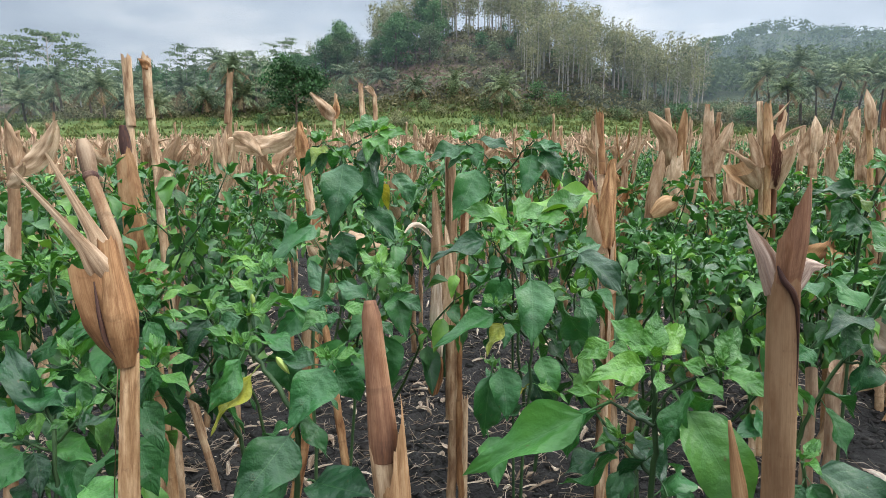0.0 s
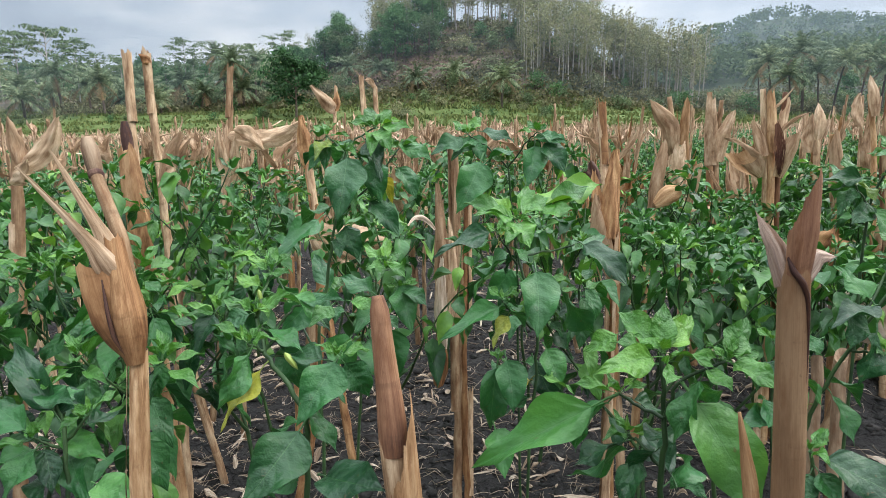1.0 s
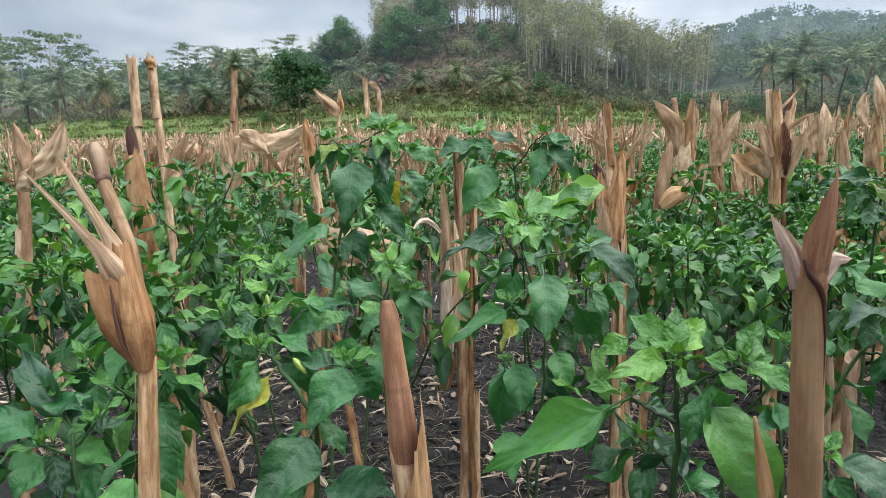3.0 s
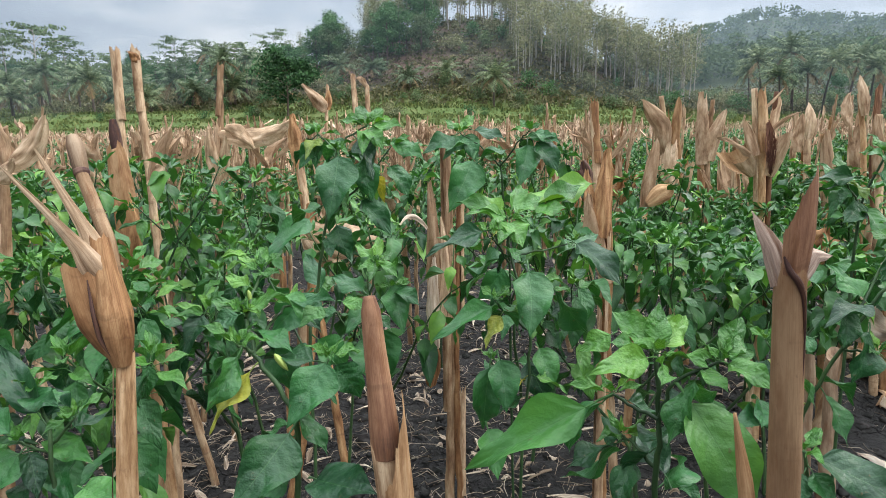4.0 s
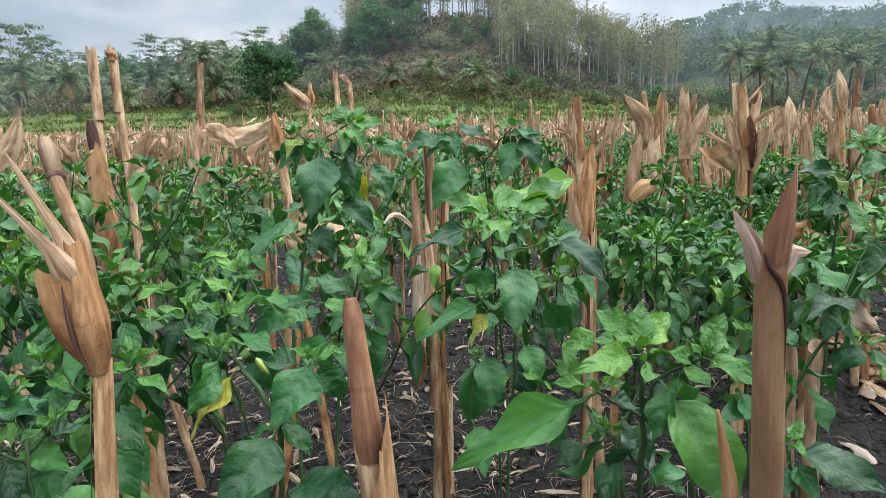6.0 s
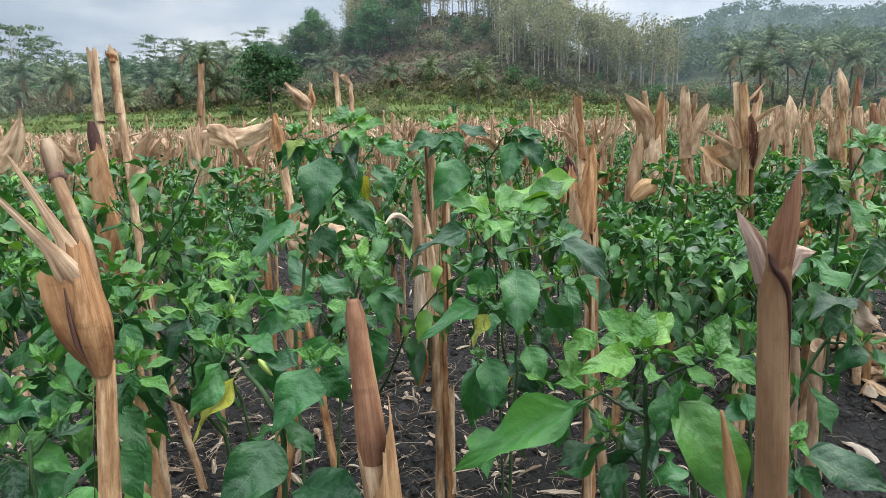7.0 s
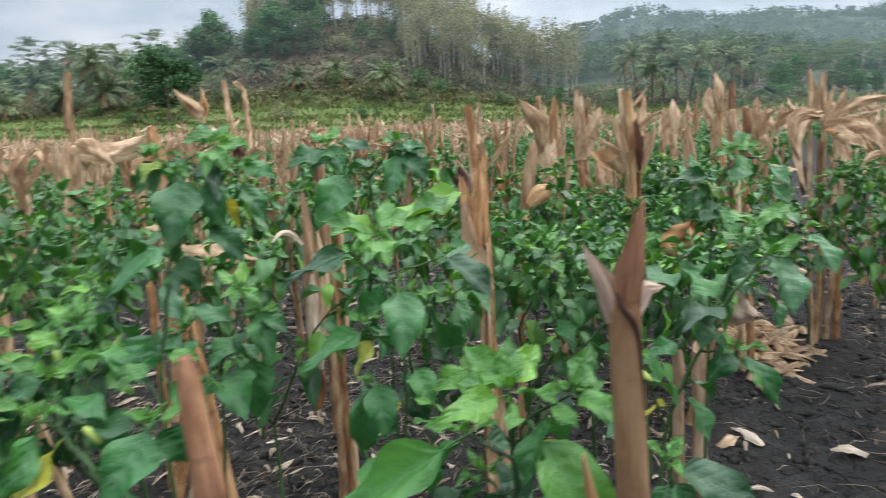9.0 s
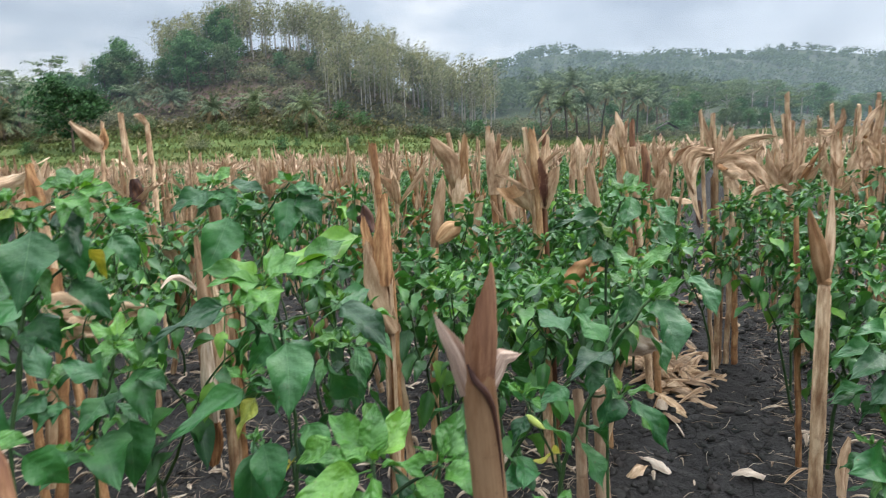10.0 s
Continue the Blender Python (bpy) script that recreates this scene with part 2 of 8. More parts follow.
def ground_material():
    """Dark cracked clay in the field, grass and dry scrub on the banks and slopes beyond it."""
    mat, n, l, b, out = start("field_soil_and_slope")
    pos = n.new("ShaderNodeNewGeometry").outputs["Position"]
    sep = n.new("ShaderNodeSeparateXYZ")
    l.new(pos, sep.inputs[0])
    lump = noise_of(n, l, pos, 7.0, 6, 0.65)
    grit = noise_of(n, l, pos, 110.0, 5, 0.7)
    soil = ramp_of(n, [(0.32, (0.013, 0.0122, 0.0120)), (0.52, (0.034, 0.0315, 0.0308)), (0.70, (0.080, 0.074, 0.0715))])
    l.new(math_of(n, l, "ADD", math_of(n, l, "MULTIPLY", lump, 0.6), math_of(n, l, "MULTIPLY", grit, 0.4)), soil.inputs[0])
    vor = n.new("ShaderNodeTexVoronoi")
    vor.feature = "DISTANCE_TO_EDGE"
    vor.inputs["Scale"].default_value = 11.0
    warp = n.new("ShaderNodeVectorMath")
    warp.operation = "ADD"
    wob = n.new("ShaderNodeTexNoise")
    wob.inputs["Scale"].default_value = 9.0
    l.new(pos, wob.inputs["Vector"])
    sc = n.new("ShaderNodeVectorMath")
    sc.operation = "SCALE"
    sc.inputs["Scale"].default_value = 0.16
    l.new(wob.outputs["Color"], sc.inputs[0])
    l.new(pos, warp.inputs[0])
    l.new(sc.outputs[0], warp.inputs[1])
    l.new(warp.outputs[0], vor.inputs["Vector"])
    crack = ramp_of(n, [(0.0, (0, 0, 0)), (0.045, (1, 1, 1))])
    l.new(vor.outputs[0], crack.inputs[0])
    gate = ramp_of(n, [(0.44, (0, 0, 0)), (0.56, (1, 1, 1))])
    l.new(noise_of(n, l, pos, 2.3, 3), gate.inputs[0])
    cr = math_of(n, l, "MULTIPLY", math_of(n, l, "SUBTRACT", 1.0, crack.outputs[0]), gate.outputs[0])
    soil_col = mix_of(n, l, "MIX", math_of(n, l, "MULTIPLY", cr, 0.75), soil.outputs[0], (0.005, 0.0045, 0.0045))
    grass = ramp_of(n, [(0.3, (0.05, 0.085, 0.02)), (0.5, (0.095, 0.14, 0.035)), (0.7, (0.16, 0.165, 0.06))])
    l.new(noise_of(n, l, pos, 0.35, 6, 0.7), grass.inputs[0])
    scrub = ramp_of(n, [(0.3, (0.02, 0.03, 0.012)), (0.48, (0.036, 0.042, 0.019)), (0.62, (0.055, 0.045, 0.03)), (0.75, (0.085, 0.054, 0.04))])
    l.new(noise_of(n, l, pos, 0.11, 8, 0.7), scrub.inputs[0])
    edge = math_of(n, l, "ADD", sep.outputs[1], math_of(n, l, "MULTIPLY", noise_of(n, l, pos, 0.3, 3), 6.0))
    is_grass = math_of(n, l, "MULTIPLY", math_of(n, l, "SUBTRACT", edge, 76.0), 0.5, True)
    is_scrub = math_of(n, l, "MULTIPLY", math_of(n, l, "SUBTRACT", edge, 97.0), 0.2, True)
    col = mix_of(n, l, "MIX", is_grass, soil_col, grass.outputs[0])
    col = mix_of(n, l, "MIX", is_scrub, col, scrub.outputs[0])
    bare = ramp_of(n, [(0.5, (0, 0, 0)), (0.6, (1, 1, 1))])
    l.new(noise_of(n, l, pos, 0.055, 5, 0.6, (0.6, 1.6, 1.0)), bare.inputs[0])
    col = mix_of(n, l, "MIX", math_of(n, l, "MULTIPLY", bare.outputs[0], math_of(n, l, "MULTIPLY", is_scrub, 0.8)), col, (0.145, 0.085, 0.062))
    wood = ramp_of(n, [(0.35, (0.02, 0.034, 0.016)), (0.65, (0.05, 0.066, 0.03))])
    l.new(noise_of(n, l, pos, 0.16, 8, 0.75), wood.inputs[0])
    is_wood = math_of(n, l, "MULTIPLY", math_of(n, l, "SUBTRACT", edge, 150.0), 0.06, True)
    col = mix_of(n, l, "MIX", is_wood, col, wood.outputs[0])
    l.new(col, b.inputs["Base Color"])
    b.inputs["Roughness"].default_value = 0.85
    b.inputs["Specular IOR Level"].default_value = 0.25
    crumb = noise_of(n, l, pos, 26.0, 4, 0.7)
    hgt = math_of(n, l, "SUBTRACT", math_of(n, l, "ADD", math_of(n, l, "ADD", lump, crumb), math_of(n, l, "MULTIPLY", grit, 0.4)), math_of(n, l, "MULTIPLY", cr, 0.6))
    bump_to(n, l, b, hgt, 1.0, 0.030)
    return mat


LEAF = leaf_material("chilli_leaf", False)
YOUNG = leaf_material("young_chilli_leaf", False, (0.032, 0.115, 0.020), (0.060, 0.18, 0.028), (0.125, 0.275, 0.038))
DEEP = leaf_material("deep_green_chilli_leaf", False, (0.007, 0.044, 0.015), (0.027, 0.122, 0.033), (0.07, 0.21, 0.045))
SALLOW = leaf_material("yellowing_chilli_leaf", False, (0.12, 0.20, 0.03), (0.30, 0.30, 0.04), (0.45, 0.38, 0.05))
FOLIAGE = leaf_material("chilli_foliage", True, (0.009, 0.050, 0.015), (0.047, 0.155, 0.034), (0.175, 0.35, 0.06))
STEM = plain_material("green_stem", (0.014, 0.035, 0.014), (0.05, 0.10, 0.033), 30.0, 0.5, 0.2, 0.002)
FRUIT = plain_material("pale_chilli_skin", (0.32, 0.42, 0.10), (0.45, 0.5, 0.14), 20.0, 0.3, 0.05, 0.001)
STRAW = straw_material("dry_maize_stem", False)
HUSK = straw_material("dry_maize_husk", False, (0.20, 0.12, 0.07), (0.43, 0.295, 0.19), (0.62, 0.475, 0.34), 0.45, 0.2)
RUST = straw_material("rust_brown_husk", False, (0.10, 0.042, 0.018), (0.30, 0.155, 0.072), (0.47, 0.285, 0.145), 0.65, 0.1)
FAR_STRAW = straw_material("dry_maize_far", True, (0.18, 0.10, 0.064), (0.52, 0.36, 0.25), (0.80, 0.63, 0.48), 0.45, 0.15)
LITTER = straw_material("dry_litter", True, (0.14, 0.10, 0.07), (0.34, 0.27, 0.21), (0.66, 0.57, 0.47), 0.3)
PITH = plain_material("stem_pith", (0.16, 0.09, 0.05), (0.36, 0.25, 0.15), 60.0, 0.9, 0.3, 0.002)
PALE = straw_material("pale_papery_husk", False, (0.40, 0.29, 0.215), (0.62, 0.51, 0.42), (0.78, 0.69, 0.60), 0.25, 0.22)
GREY = straw_material("weathered_maize_stem", False, (0.10, 0.066, 0.045), (0.23, 0.155, 0.102), (0.36, 0.265, 0.185), 0.5)
# colours blackened tips and silk, and stands in for shade in creases
DARK = straw_material("dark_husk_and_crease_shade", False, (0.025, 0.013, 0.012), (0.06, 0.03, 0.026), (0.13, 0.075, 0.055), 0.5)
BROWN = straw_material("brown_maize_sheath", False, (0.062, 0.028, 0.018), (0.165, 0.080, 0.046), (0.27, 0.145, 0.082), 0.5)
TAN = straw_material("tan_maize_stem", False, (0.19, 0.112, 0.062), (0.30, 0.19, 0.112), (0.40, 0.27, 0.165), 0.35)
MOULD = straw_material("mouldy_maize_sheath", False, (0.10, 0.07, 0.058), (0.27, 0.19, 0.15), (0.48, 0.37, 0.30), 0.6)
OCHRE = straw_material("ochre_maize_sheath", False, (0.18, 0.092, 0.042), (0.35, 0.205, 0.105), (0.50, 0.335, 0.195), 0.5)
TASSEL = straw_material("dried_silk", False, (0.045, 0.018, 0.014), (0.105, 0.042, 0.030), (0.20, 0.095, 0.06), 0.3)
SOIL = ground_material()
CLOD = plain_material("soil_clods", (0.016, 0.015, 0.0145), (0.055, 0.051, 0.049), 30.0, 0.9, 0.6, 0.01, True)

# ---- shapes: each is (verts, quads, uv per corner) ----
def rng_of(seed):
    return np.random.default_rng(seed)


def grid_geo(P, u, v):
    """Quads over a grid of points P[row, col]; u per col, v per row."""
    r, c = P.shape[:2]
    i = np.arange(r * c).reshape(r, c)
    q = np.stack([i[:-1, :-1], i[:-1, 1:], i[1:, 1:], i[1:, :-1]], -1).reshape(-1, 4)
    U, W = np.meshgrid(u, v)
    uv = np.stack([U, W], -1).reshape(-1, 2)[q].reshape(-1, 2)
    return P.reshape(-1, 3), q, uv


def join(geos):
    V, Q, T, k = [], [], [], 0
    for v, q, t in geos:
        V.append(v), Q.append(q + k), T.append(t)
        k += len(v)
    return np.concatenate(V), np.concatenate(Q), np.concatenate(T)


def moved(geo, m):
    a = np.array(m)
    return geo[0] @ a[:3, :3].T + a[:3, 3], geo[1], geo[2]


def mesh_of(name, geo, *mats):
    v, q, t = geo
    me = bpy.data.meshes.new(name)
    me.vertices.add(len(v))
    me.vertices.foreach_set("co", np.ascontiguousarray(v, np.float32).ravel())
    me.loops.add(q.size)
    me.loops.foreach_set("vertex_index", np.ascontiguousarray(q, np.int32).ravel())
    me.polygons.add(len(q))
    me.polygons.foreach_set("loop_start", np.arange(0, q.size, 4, dtype=np.int32))
    me.polygons.foreach_set("use_smooth", np.ones(len(q), bool))
    me.uv_layers.new(name="UVMap").data.foreach_set("uv", np.ascontiguousarray(t, np.float32).ravel())
    for m in mats:
        me.materials.append(m)
    me.update(calc_edges=True)
    return me


def part(name, geo, mat, parent=None, label="", m=None):
    me = geo if isinstance(geo, bpy.types.Mesh) else mesh_of(name, geo, mat)
    ob = new(name, me)
    if parent:
        ob.parent = parent
    if m is not None:
        ob.matrix_basis = m
    return tagged(ob, label)


def unit(a):
    a = np.asarray(a, float)
    return a / max(np.linalg.norm(a), 1e-9)


def tube(pts, radii, sides=8, close=True, wob=0.0, seed=0):
    pts = np.asarray(pts, float)
    radii = np.asarray(radii, float)
    tan = np.gradient(pts, axis=0)
    tan /= np.linalg.norm(tan, axis=1)[:, None] + 1e-12
    ref = np.array([1.0, 0.2, 0.1]) if abs(tan[:, 0].mean()) < 0.8 else np.array([0.0, 1.0, 0.1])
    x = np.cross(tan, ref)
    x /= np.linalg.norm(x, axis=1)[:, None]
    y = np.cross(tan, x)
    a = np.linspace(0, 2 * math.pi, sides + 1)
    k = 1 + (wob * np.sin(2 * a + seed) if wob else 0 * a)
    P = pts[:, None] + radii[:, None, None] * (x[:, None] * (np.cos(a) * k)[None, :, None] + y[:, None] * (np.sin(a) * k)[None, :, None])
    v = np.concatenate([[0], np.cumsum(np.linalg.norm(np.diff(pts, axis=0), axis=1))]) * 10
    if close:
        P = np.concatenate([P, pts[-1][None, None].repeat(sides + 1, 1)])
        v = np.append(v, v[-1] + 0.1)
    return grid_geo(P, np.linspace(0, 1, sides + 1), v)


def leaf_geo(seed, bend=0.6, fold=0.25, wave=0.06, rows=9, cols=5, stalk=0.2):
    """One leaf, 1 long along +y from the foot of its stalk, upper face to +z: rounded base, drawn-out tip, puckered blade."""
    g = rng_of(seed)
    s = np.linspace(0, 1, rows) ** 0.92
    wide = np.interp(s, (0, 0.03, 0.1, 0.2, 0.32, 0.45, 0.6, 0.74, 0.85, 0.93, 1), (0.03, 0.34, 0.69, 0.92, 1.0, 0.95, 0.77, 0.5, 0.25, 0.095, 0.0))
    w = 0.205 * wide * (1 + 0.035 * np.sin(13 * s + seed))
    th = 0.2 - bend * (0.25 * s + 0.75 * s ** 2)
    dy, dz = np.cos(th), np.sin(th)
    ds = np.diff(s) * (1 - stalk)
    y = stalk + np.concatenate([[0], np.cumsum((dy[1:] + dy[:-1]) / 2 * ds)])
    z = 0.05 + np.concatenate([[0], np.cumsum((dz[1:] + dz[:-1]) / 2 * ds)])
    t = np.linspace(-1, 1, cols)
    ph = g.uniform(0, 6, 3)
    skew = 1 + 0.1 * g.normal() * np.sign(t)
    P = np.zeros((rows, cols, 3))
    P[..., 0] = w[:, None] * (t * skew)[None] * (1 - 0.10 * fold * np.abs(t))[None]
    lift = fold * (np.abs(t) ** 0.8)[None] * w[:, None]
    edge = np.abs(t)[None] ** 2 * np.sin(8.5 * s[:, None] + np.where(t < 0, ph[0], ph[1])[None])
    quilt = np.sin(30 * (s[:, None] - 0.3 * np.abs(t)[None]) + ph[2]) * np.abs(t)[None] * (1 - np.abs(t))[None]
    ripple = (0.55 * wave * edge + 0.16 * wave * quilt) * np.minimum(1, wide * 1.4)[:, None]
    P[..., 1] = y[:, None] - np.sin(th)[:, None] * (lift + ripple)
    P[..., 2] = z[:, None] + np.cos(th)[:, None] * (lift + ripple)
    P[..., 0] += 0.06 * g.normal() * (s ** 2)[:, None]
    blade = grid_geo(P, (t + 1) / 2, s)
    pet = tube([(0, 0, 0), (0, stalk * 0.5, 0.035), (0, stalk * 1.05, 0.05)], [0.016, 0.011, 0.008], 3, False)
    pet = (pet[0], pet[1], pet[2] * 0 + [0.5, 0.0])
    return join([blade, pet])


def blade_geo(base, tip, width, sag=(0, 0, 0), face=(0, -1, 0), cup=0.35, rows=11, cols=6, seed=0, point=0.85, wide=0.35, ragged=0.06):
    """A dry strip of husk or sheath from base to tip, bowed by sag, cupped across, torn at its end."""
    g = rng_of(seed)
    base, tip, sag = (np.asarray(a, float) for a in (base, tip, sag))
    s = np.linspace(0, 1, rows)
    C = base + (tip - base) * s[:, None] + sag * (4 * s * (1 - s))[:, None]
    tan = np.gradient(C, axis=0)
    tan /= np.linalg.norm(tan, axis=1)[:, None] + 1e-12
    side = np.cross(tan, unit(face))
    side /= np.linalg.norm(side, axis=1)[:, None] + 1e-9
    nor = np.cross(side, tan)
    rise = np.clip(s / wide, 0, 1) ** 0.6 * 0.55 + 0.45
    fall = np.where(s > wide, 1 - point * (np.clip(s - wide, 0, 1) / (1 - wide)) ** 1.7, 1)
    w = width * 0.5 * rise * fall * (1 + ragged * g.normal(size=rows))
    t = np.linspace(-1, 1, cols)
    tw = g.normal() * 0.25 * s
    S = side * np.cos(tw)[:, None] + nor * np.sin(tw)[:, None]
    N = nor * np.cos(tw)[:, None] - side * np.sin(tw)[:, None]
    P = C[:, None] + S[:, None] * (w[:, None] * t)[..., None] + N[:, None] * (-cup * w[:, None] * (t ** 2))[..., None]
    P += N[:, None] * (0.09 * width * np.sin(7 * s[:, None] + 3 * t[None] + g.uniform(0, 6)) + 0.05 * width * np.sin(19 * s[:, None] - 5 * t[None] + g.uniform(0, 6)))[..., None]
    P[-1] += unit(tip - base) * (g.uniform(-0.5, 0.4, cols) * width * 0.35)[:, None]
    L = np.linalg.norm(np.diff(C, axis=0), axis=1).sum()
    return grid_geo(P, np.linspace(0, 1, cols), s * L * 10)


def stem_geo(foot, top, radius, seed=0, sides=10, bow=0.012, slant=0.4):
    """A maize stem from foot to top: swollen joints, slight kinks, an obliquely cut end."""
    g = rng_of(seed)
    foot, top = np.asarray(foot, float), np.asarray(top, float)
    L = np.linalg.norm(top - foot)
    n = max(8, int(L / 0.035))
    s = np.linspace(0, 1, n)
    off = np.array([g.normal(), g.normal(), 0]) * bow * min(1.0, L)
    C = foot + (top - foot) * s[:, None] + off * np.sin(np.pi * s)[:, None]
    C += g.normal(size=(n, 3)) * 0.0012
    r = radius * (1.06 - 0.2 * s)
    gap = g.uniform(0.13, 0.17)
    for k in range(1, int(L / gap) + 1):
        r = r + radius * 0.14 * np.exp(-((s * L - k * gap) / 0.012) ** 2)
    v, q, t = tube(C, r, sides, False, 0.07, seed)
    ring = v[-(sides + 1):]
    a = np.linspace(0, 2 * math.pi, sides + 1)
    ring += unit(top - foot) * (np.cos(a + g.uniform(0, 6)) * radius * slant * 2)[:, None]
    cap = np.stack([ring, ring * 0.4 + ring.mean(0) * 0.6 - unit(top - foot) * radius * 0.5])
    return join([(v, q, t), grid_geo(cap, np.linspace(0, 1, sides + 1), np.array([0, 0.2])),
                 grid_geo(np.stack([cap[1], cap[1] * 0 + cap[1].mean(0)]), np.linspace(0, 1, sides + 1), np.array([0.2, 0.4]))])


def sheath_geo(foot, top, lo, hi, radius, seed=0, open_at=0.0, cover=0.8, tear=0.05, cols=15):
    """A leaf sheath wrapped round a stem between two fractions of its length, with a torn upper rim."""
    g = rng_of(seed)
    foot, top = np.asarray(foot, float), np.asarray(top, float)
    d = unit(top - foot)
    x = unit(np.cross(d, (0.3, 1, 0)))
    y = np.cross(d, x)
    a = np.linspace(0, 1, cols) * 2 * math.pi * cover + open_at
    L = np.linalg.norm(top - foot)
    jag = np.abs(np.interp(np.arange(cols), np.arange(0, cols + 2, 3), g.uniform(-1, 1, len(np.arange(0, cols + 2, 3))))) * tear
    rows = 8
    s = np.linspace(0, 1, rows)
    P = np.zeros((rows, cols, 3))
    for i, k in enumerate(s):
        h = lo * L + (hi - lo) * L * k + jag * k ** 3
        rad = radius * (1.08 + 0.12 * k ** 3 + 0.03 * g.normal(size=cols))
        P[i] = foot + d * h[:, None] + x * (np.cos(a) * rad)[:, None] + y * (np.sin(a) * rad)[:, None]
    return grid_geo(P, np.linspace(0, 1, cols), s * (hi - lo) * L * 10)


def scoop_geo(axis, radii, face, cover, rim, seed=0, rows=14, cols=19, flat=1.0, wrinkle=0.05):
    """A cupped sheath round a bent axis, open behind: cover is its share of the full turn, rim its
    reach along the axis at even steps across, from one edge to the other."""
    g = rng_of(seed)
    axis = np.asarray(axis, float)
    k = np.linspace(0, 1, len(axis))
    r = np.linspace(0, 1, len(radii))
    u = np.linspace(-1, 1, cols)
    reach = np.interp(u, np.linspace(-1, 1, len(rim)), rim) + 0.012 * g.normal(size=cols)
    d = unit(axis[-1] - axis[0])
    f = np.asarray(face, float)
    f = unit(f - d * f.dot(d))
    x = np.cross(d, f)
    a = u * math.pi * cover
    ph = g.uniform(0, 6, 3)
    P = np.zeros((rows, cols, 3))
    for i, q in enumerate(np.linspace(0, 1, rows)):
        q = q * reach
        C = np.stack([np.interp(q, k, axis[:, j]) for j in range(3)], -1)
        R = np.interp(q, r, radii) * (1 + wrinkle * np.sin(5 * a + 3 * q + ph[0]) + 0.6 * wrinkle * np.sin(11 * a - 5 * q + ph[1]))
        P[i] = C + f * (np.cos(a) * R * flat)[:, None] + x * (np.sin(a) * R)[:, None]
    L = np.linalg.norm(axis[-1] - axis[0])
    return grid_geo(P, np.linspace(0, 1, cols), np.linspace(0, 1, rows) * L * 10)


def aim(base, way, normal, length, width=1.0):
    """Pose of a leaf: foot at base, running along way, upper face towards normal."""
    y = unit(way)
    x = unit(np.cross(y, normal))
    z = np.cross(x, y)
    m = np.eye(4)
    m[:3, 0], m[:3, 1], m[:3, 2], m[:3, 3] = x * length * width, y * length, z * length, base
    return Matrix(m.tolist())


# ---- ground ----
ROW = radians(40.5)
ALONG, ACROSS = np.array([math.sin(ROW), math.cos(ROW)]), np.array([math.cos(ROW), -math.sin(ROW)])


def smooth(a, b, x):
    t = np.clip((x - a) / (b - a), 0, 1)
    return t * t * (3 - 2 * t)


@functools.lru_cache(maxsize=None)
def waves_of(seed, octaves):
    g = rng_of(seed)
    out, amp = [], 1.0
    for k in range(octaves):
        for _ in range(3):
            a, p = g.uniform(0, 6.28, 2)
            f = 2 ** k * g.uniform(0.7, 1.3)
            out.append((math.cos(a) * f, math.sin(a) * f, p, amp / 3))
        amp *= 0.55
    return out


def fbm(x, y, seed, octaves=4):
    """Cheap smooth noise from sums of turned sines."""
    out = 0.0
    for a, b, p, amp in waves_of(seed, octaves):
        out = out + amp * np.sin(x * a + y * b + p)
    return out


def ground_z(x, y):
    x, y = np.asarray(x, float), np.asarray(y, float)
    r = np.hypot(x, y)
    w = x * ACROSS[0] + y * ACROSS[1]
    near = 1 - smooth(8, 20, r)
    bed = 0.02 * (1 - np.exp(-((w - 0.05) / 0.22) ** 2)) * near
    z = bed + near * (0.008 * fbm(x * 5, y * 5, 3) + 0.007 * fbm(x * 22, y * 22, 4, 3) + 0.006 * np.abs(fbm(x * 55, y * 55, 14, 3))) - 0.02 * near
    z = z - 0.02 * np.clip(y - 4, 0, 73)
    lip = y + 2 * fbm(x * 0.06, y * 0.05, 5)
    rise = 0.3 + 0.7 * smooth(45, -5, x)
    z = z + 0.475 * smooth(77, 97, lip)
    z = z + rise * (smooth(77, 79, lip) * 0.9 + smooth(82, 84, lip) * 0.8 + smooth(87, 89, lip) * 0.9 + smooth(92, 97, lip) * 0.9) + smooth(77, 90, y) * 0.15 * fbm(x * 0.3, y * 0.3, 6)
    left = smooth(95, 190, y) * 7 * smooth(20, -60, x)
    hill = 17.5 * np.exp(-((x - 12) / np.where(x < 12, 36, 30)) ** 2) * np.where(y < 140, np.exp(-((y - 140) / 31) ** 2), np.exp(-((y - 140) / 70) ** 2))
    mid = 15 * np.exp(-((x - 120) / 75) ** 2 - ((y - 200) / 42) ** 2)
    two = 41 * np.exp(-((x - 195) / 120) ** 2 - ((y - 360) / 80) ** 2) + 42 * np.exp(-((x - 360) / 130) ** 2 - ((y - 430) / 90) ** 2)
    three = 66 * np.exp(-((x - 560) / 230) ** 2 - ((y - 560) / 150) ** 2) + 80 * np.exp(-((x - 950) / 260) ** 2 - ((y - 480) / 200) ** 2)
    rough = 1 + 0.12 * fbm(x * 0.03, y * 0.03, 8) * smooth(120, 260, r)
    return z + smooth(84, 110, y) * (left + (hill + mid + two + three) * rough + 0.5 * fbm(x * 0.09, y * 0.09, 9))


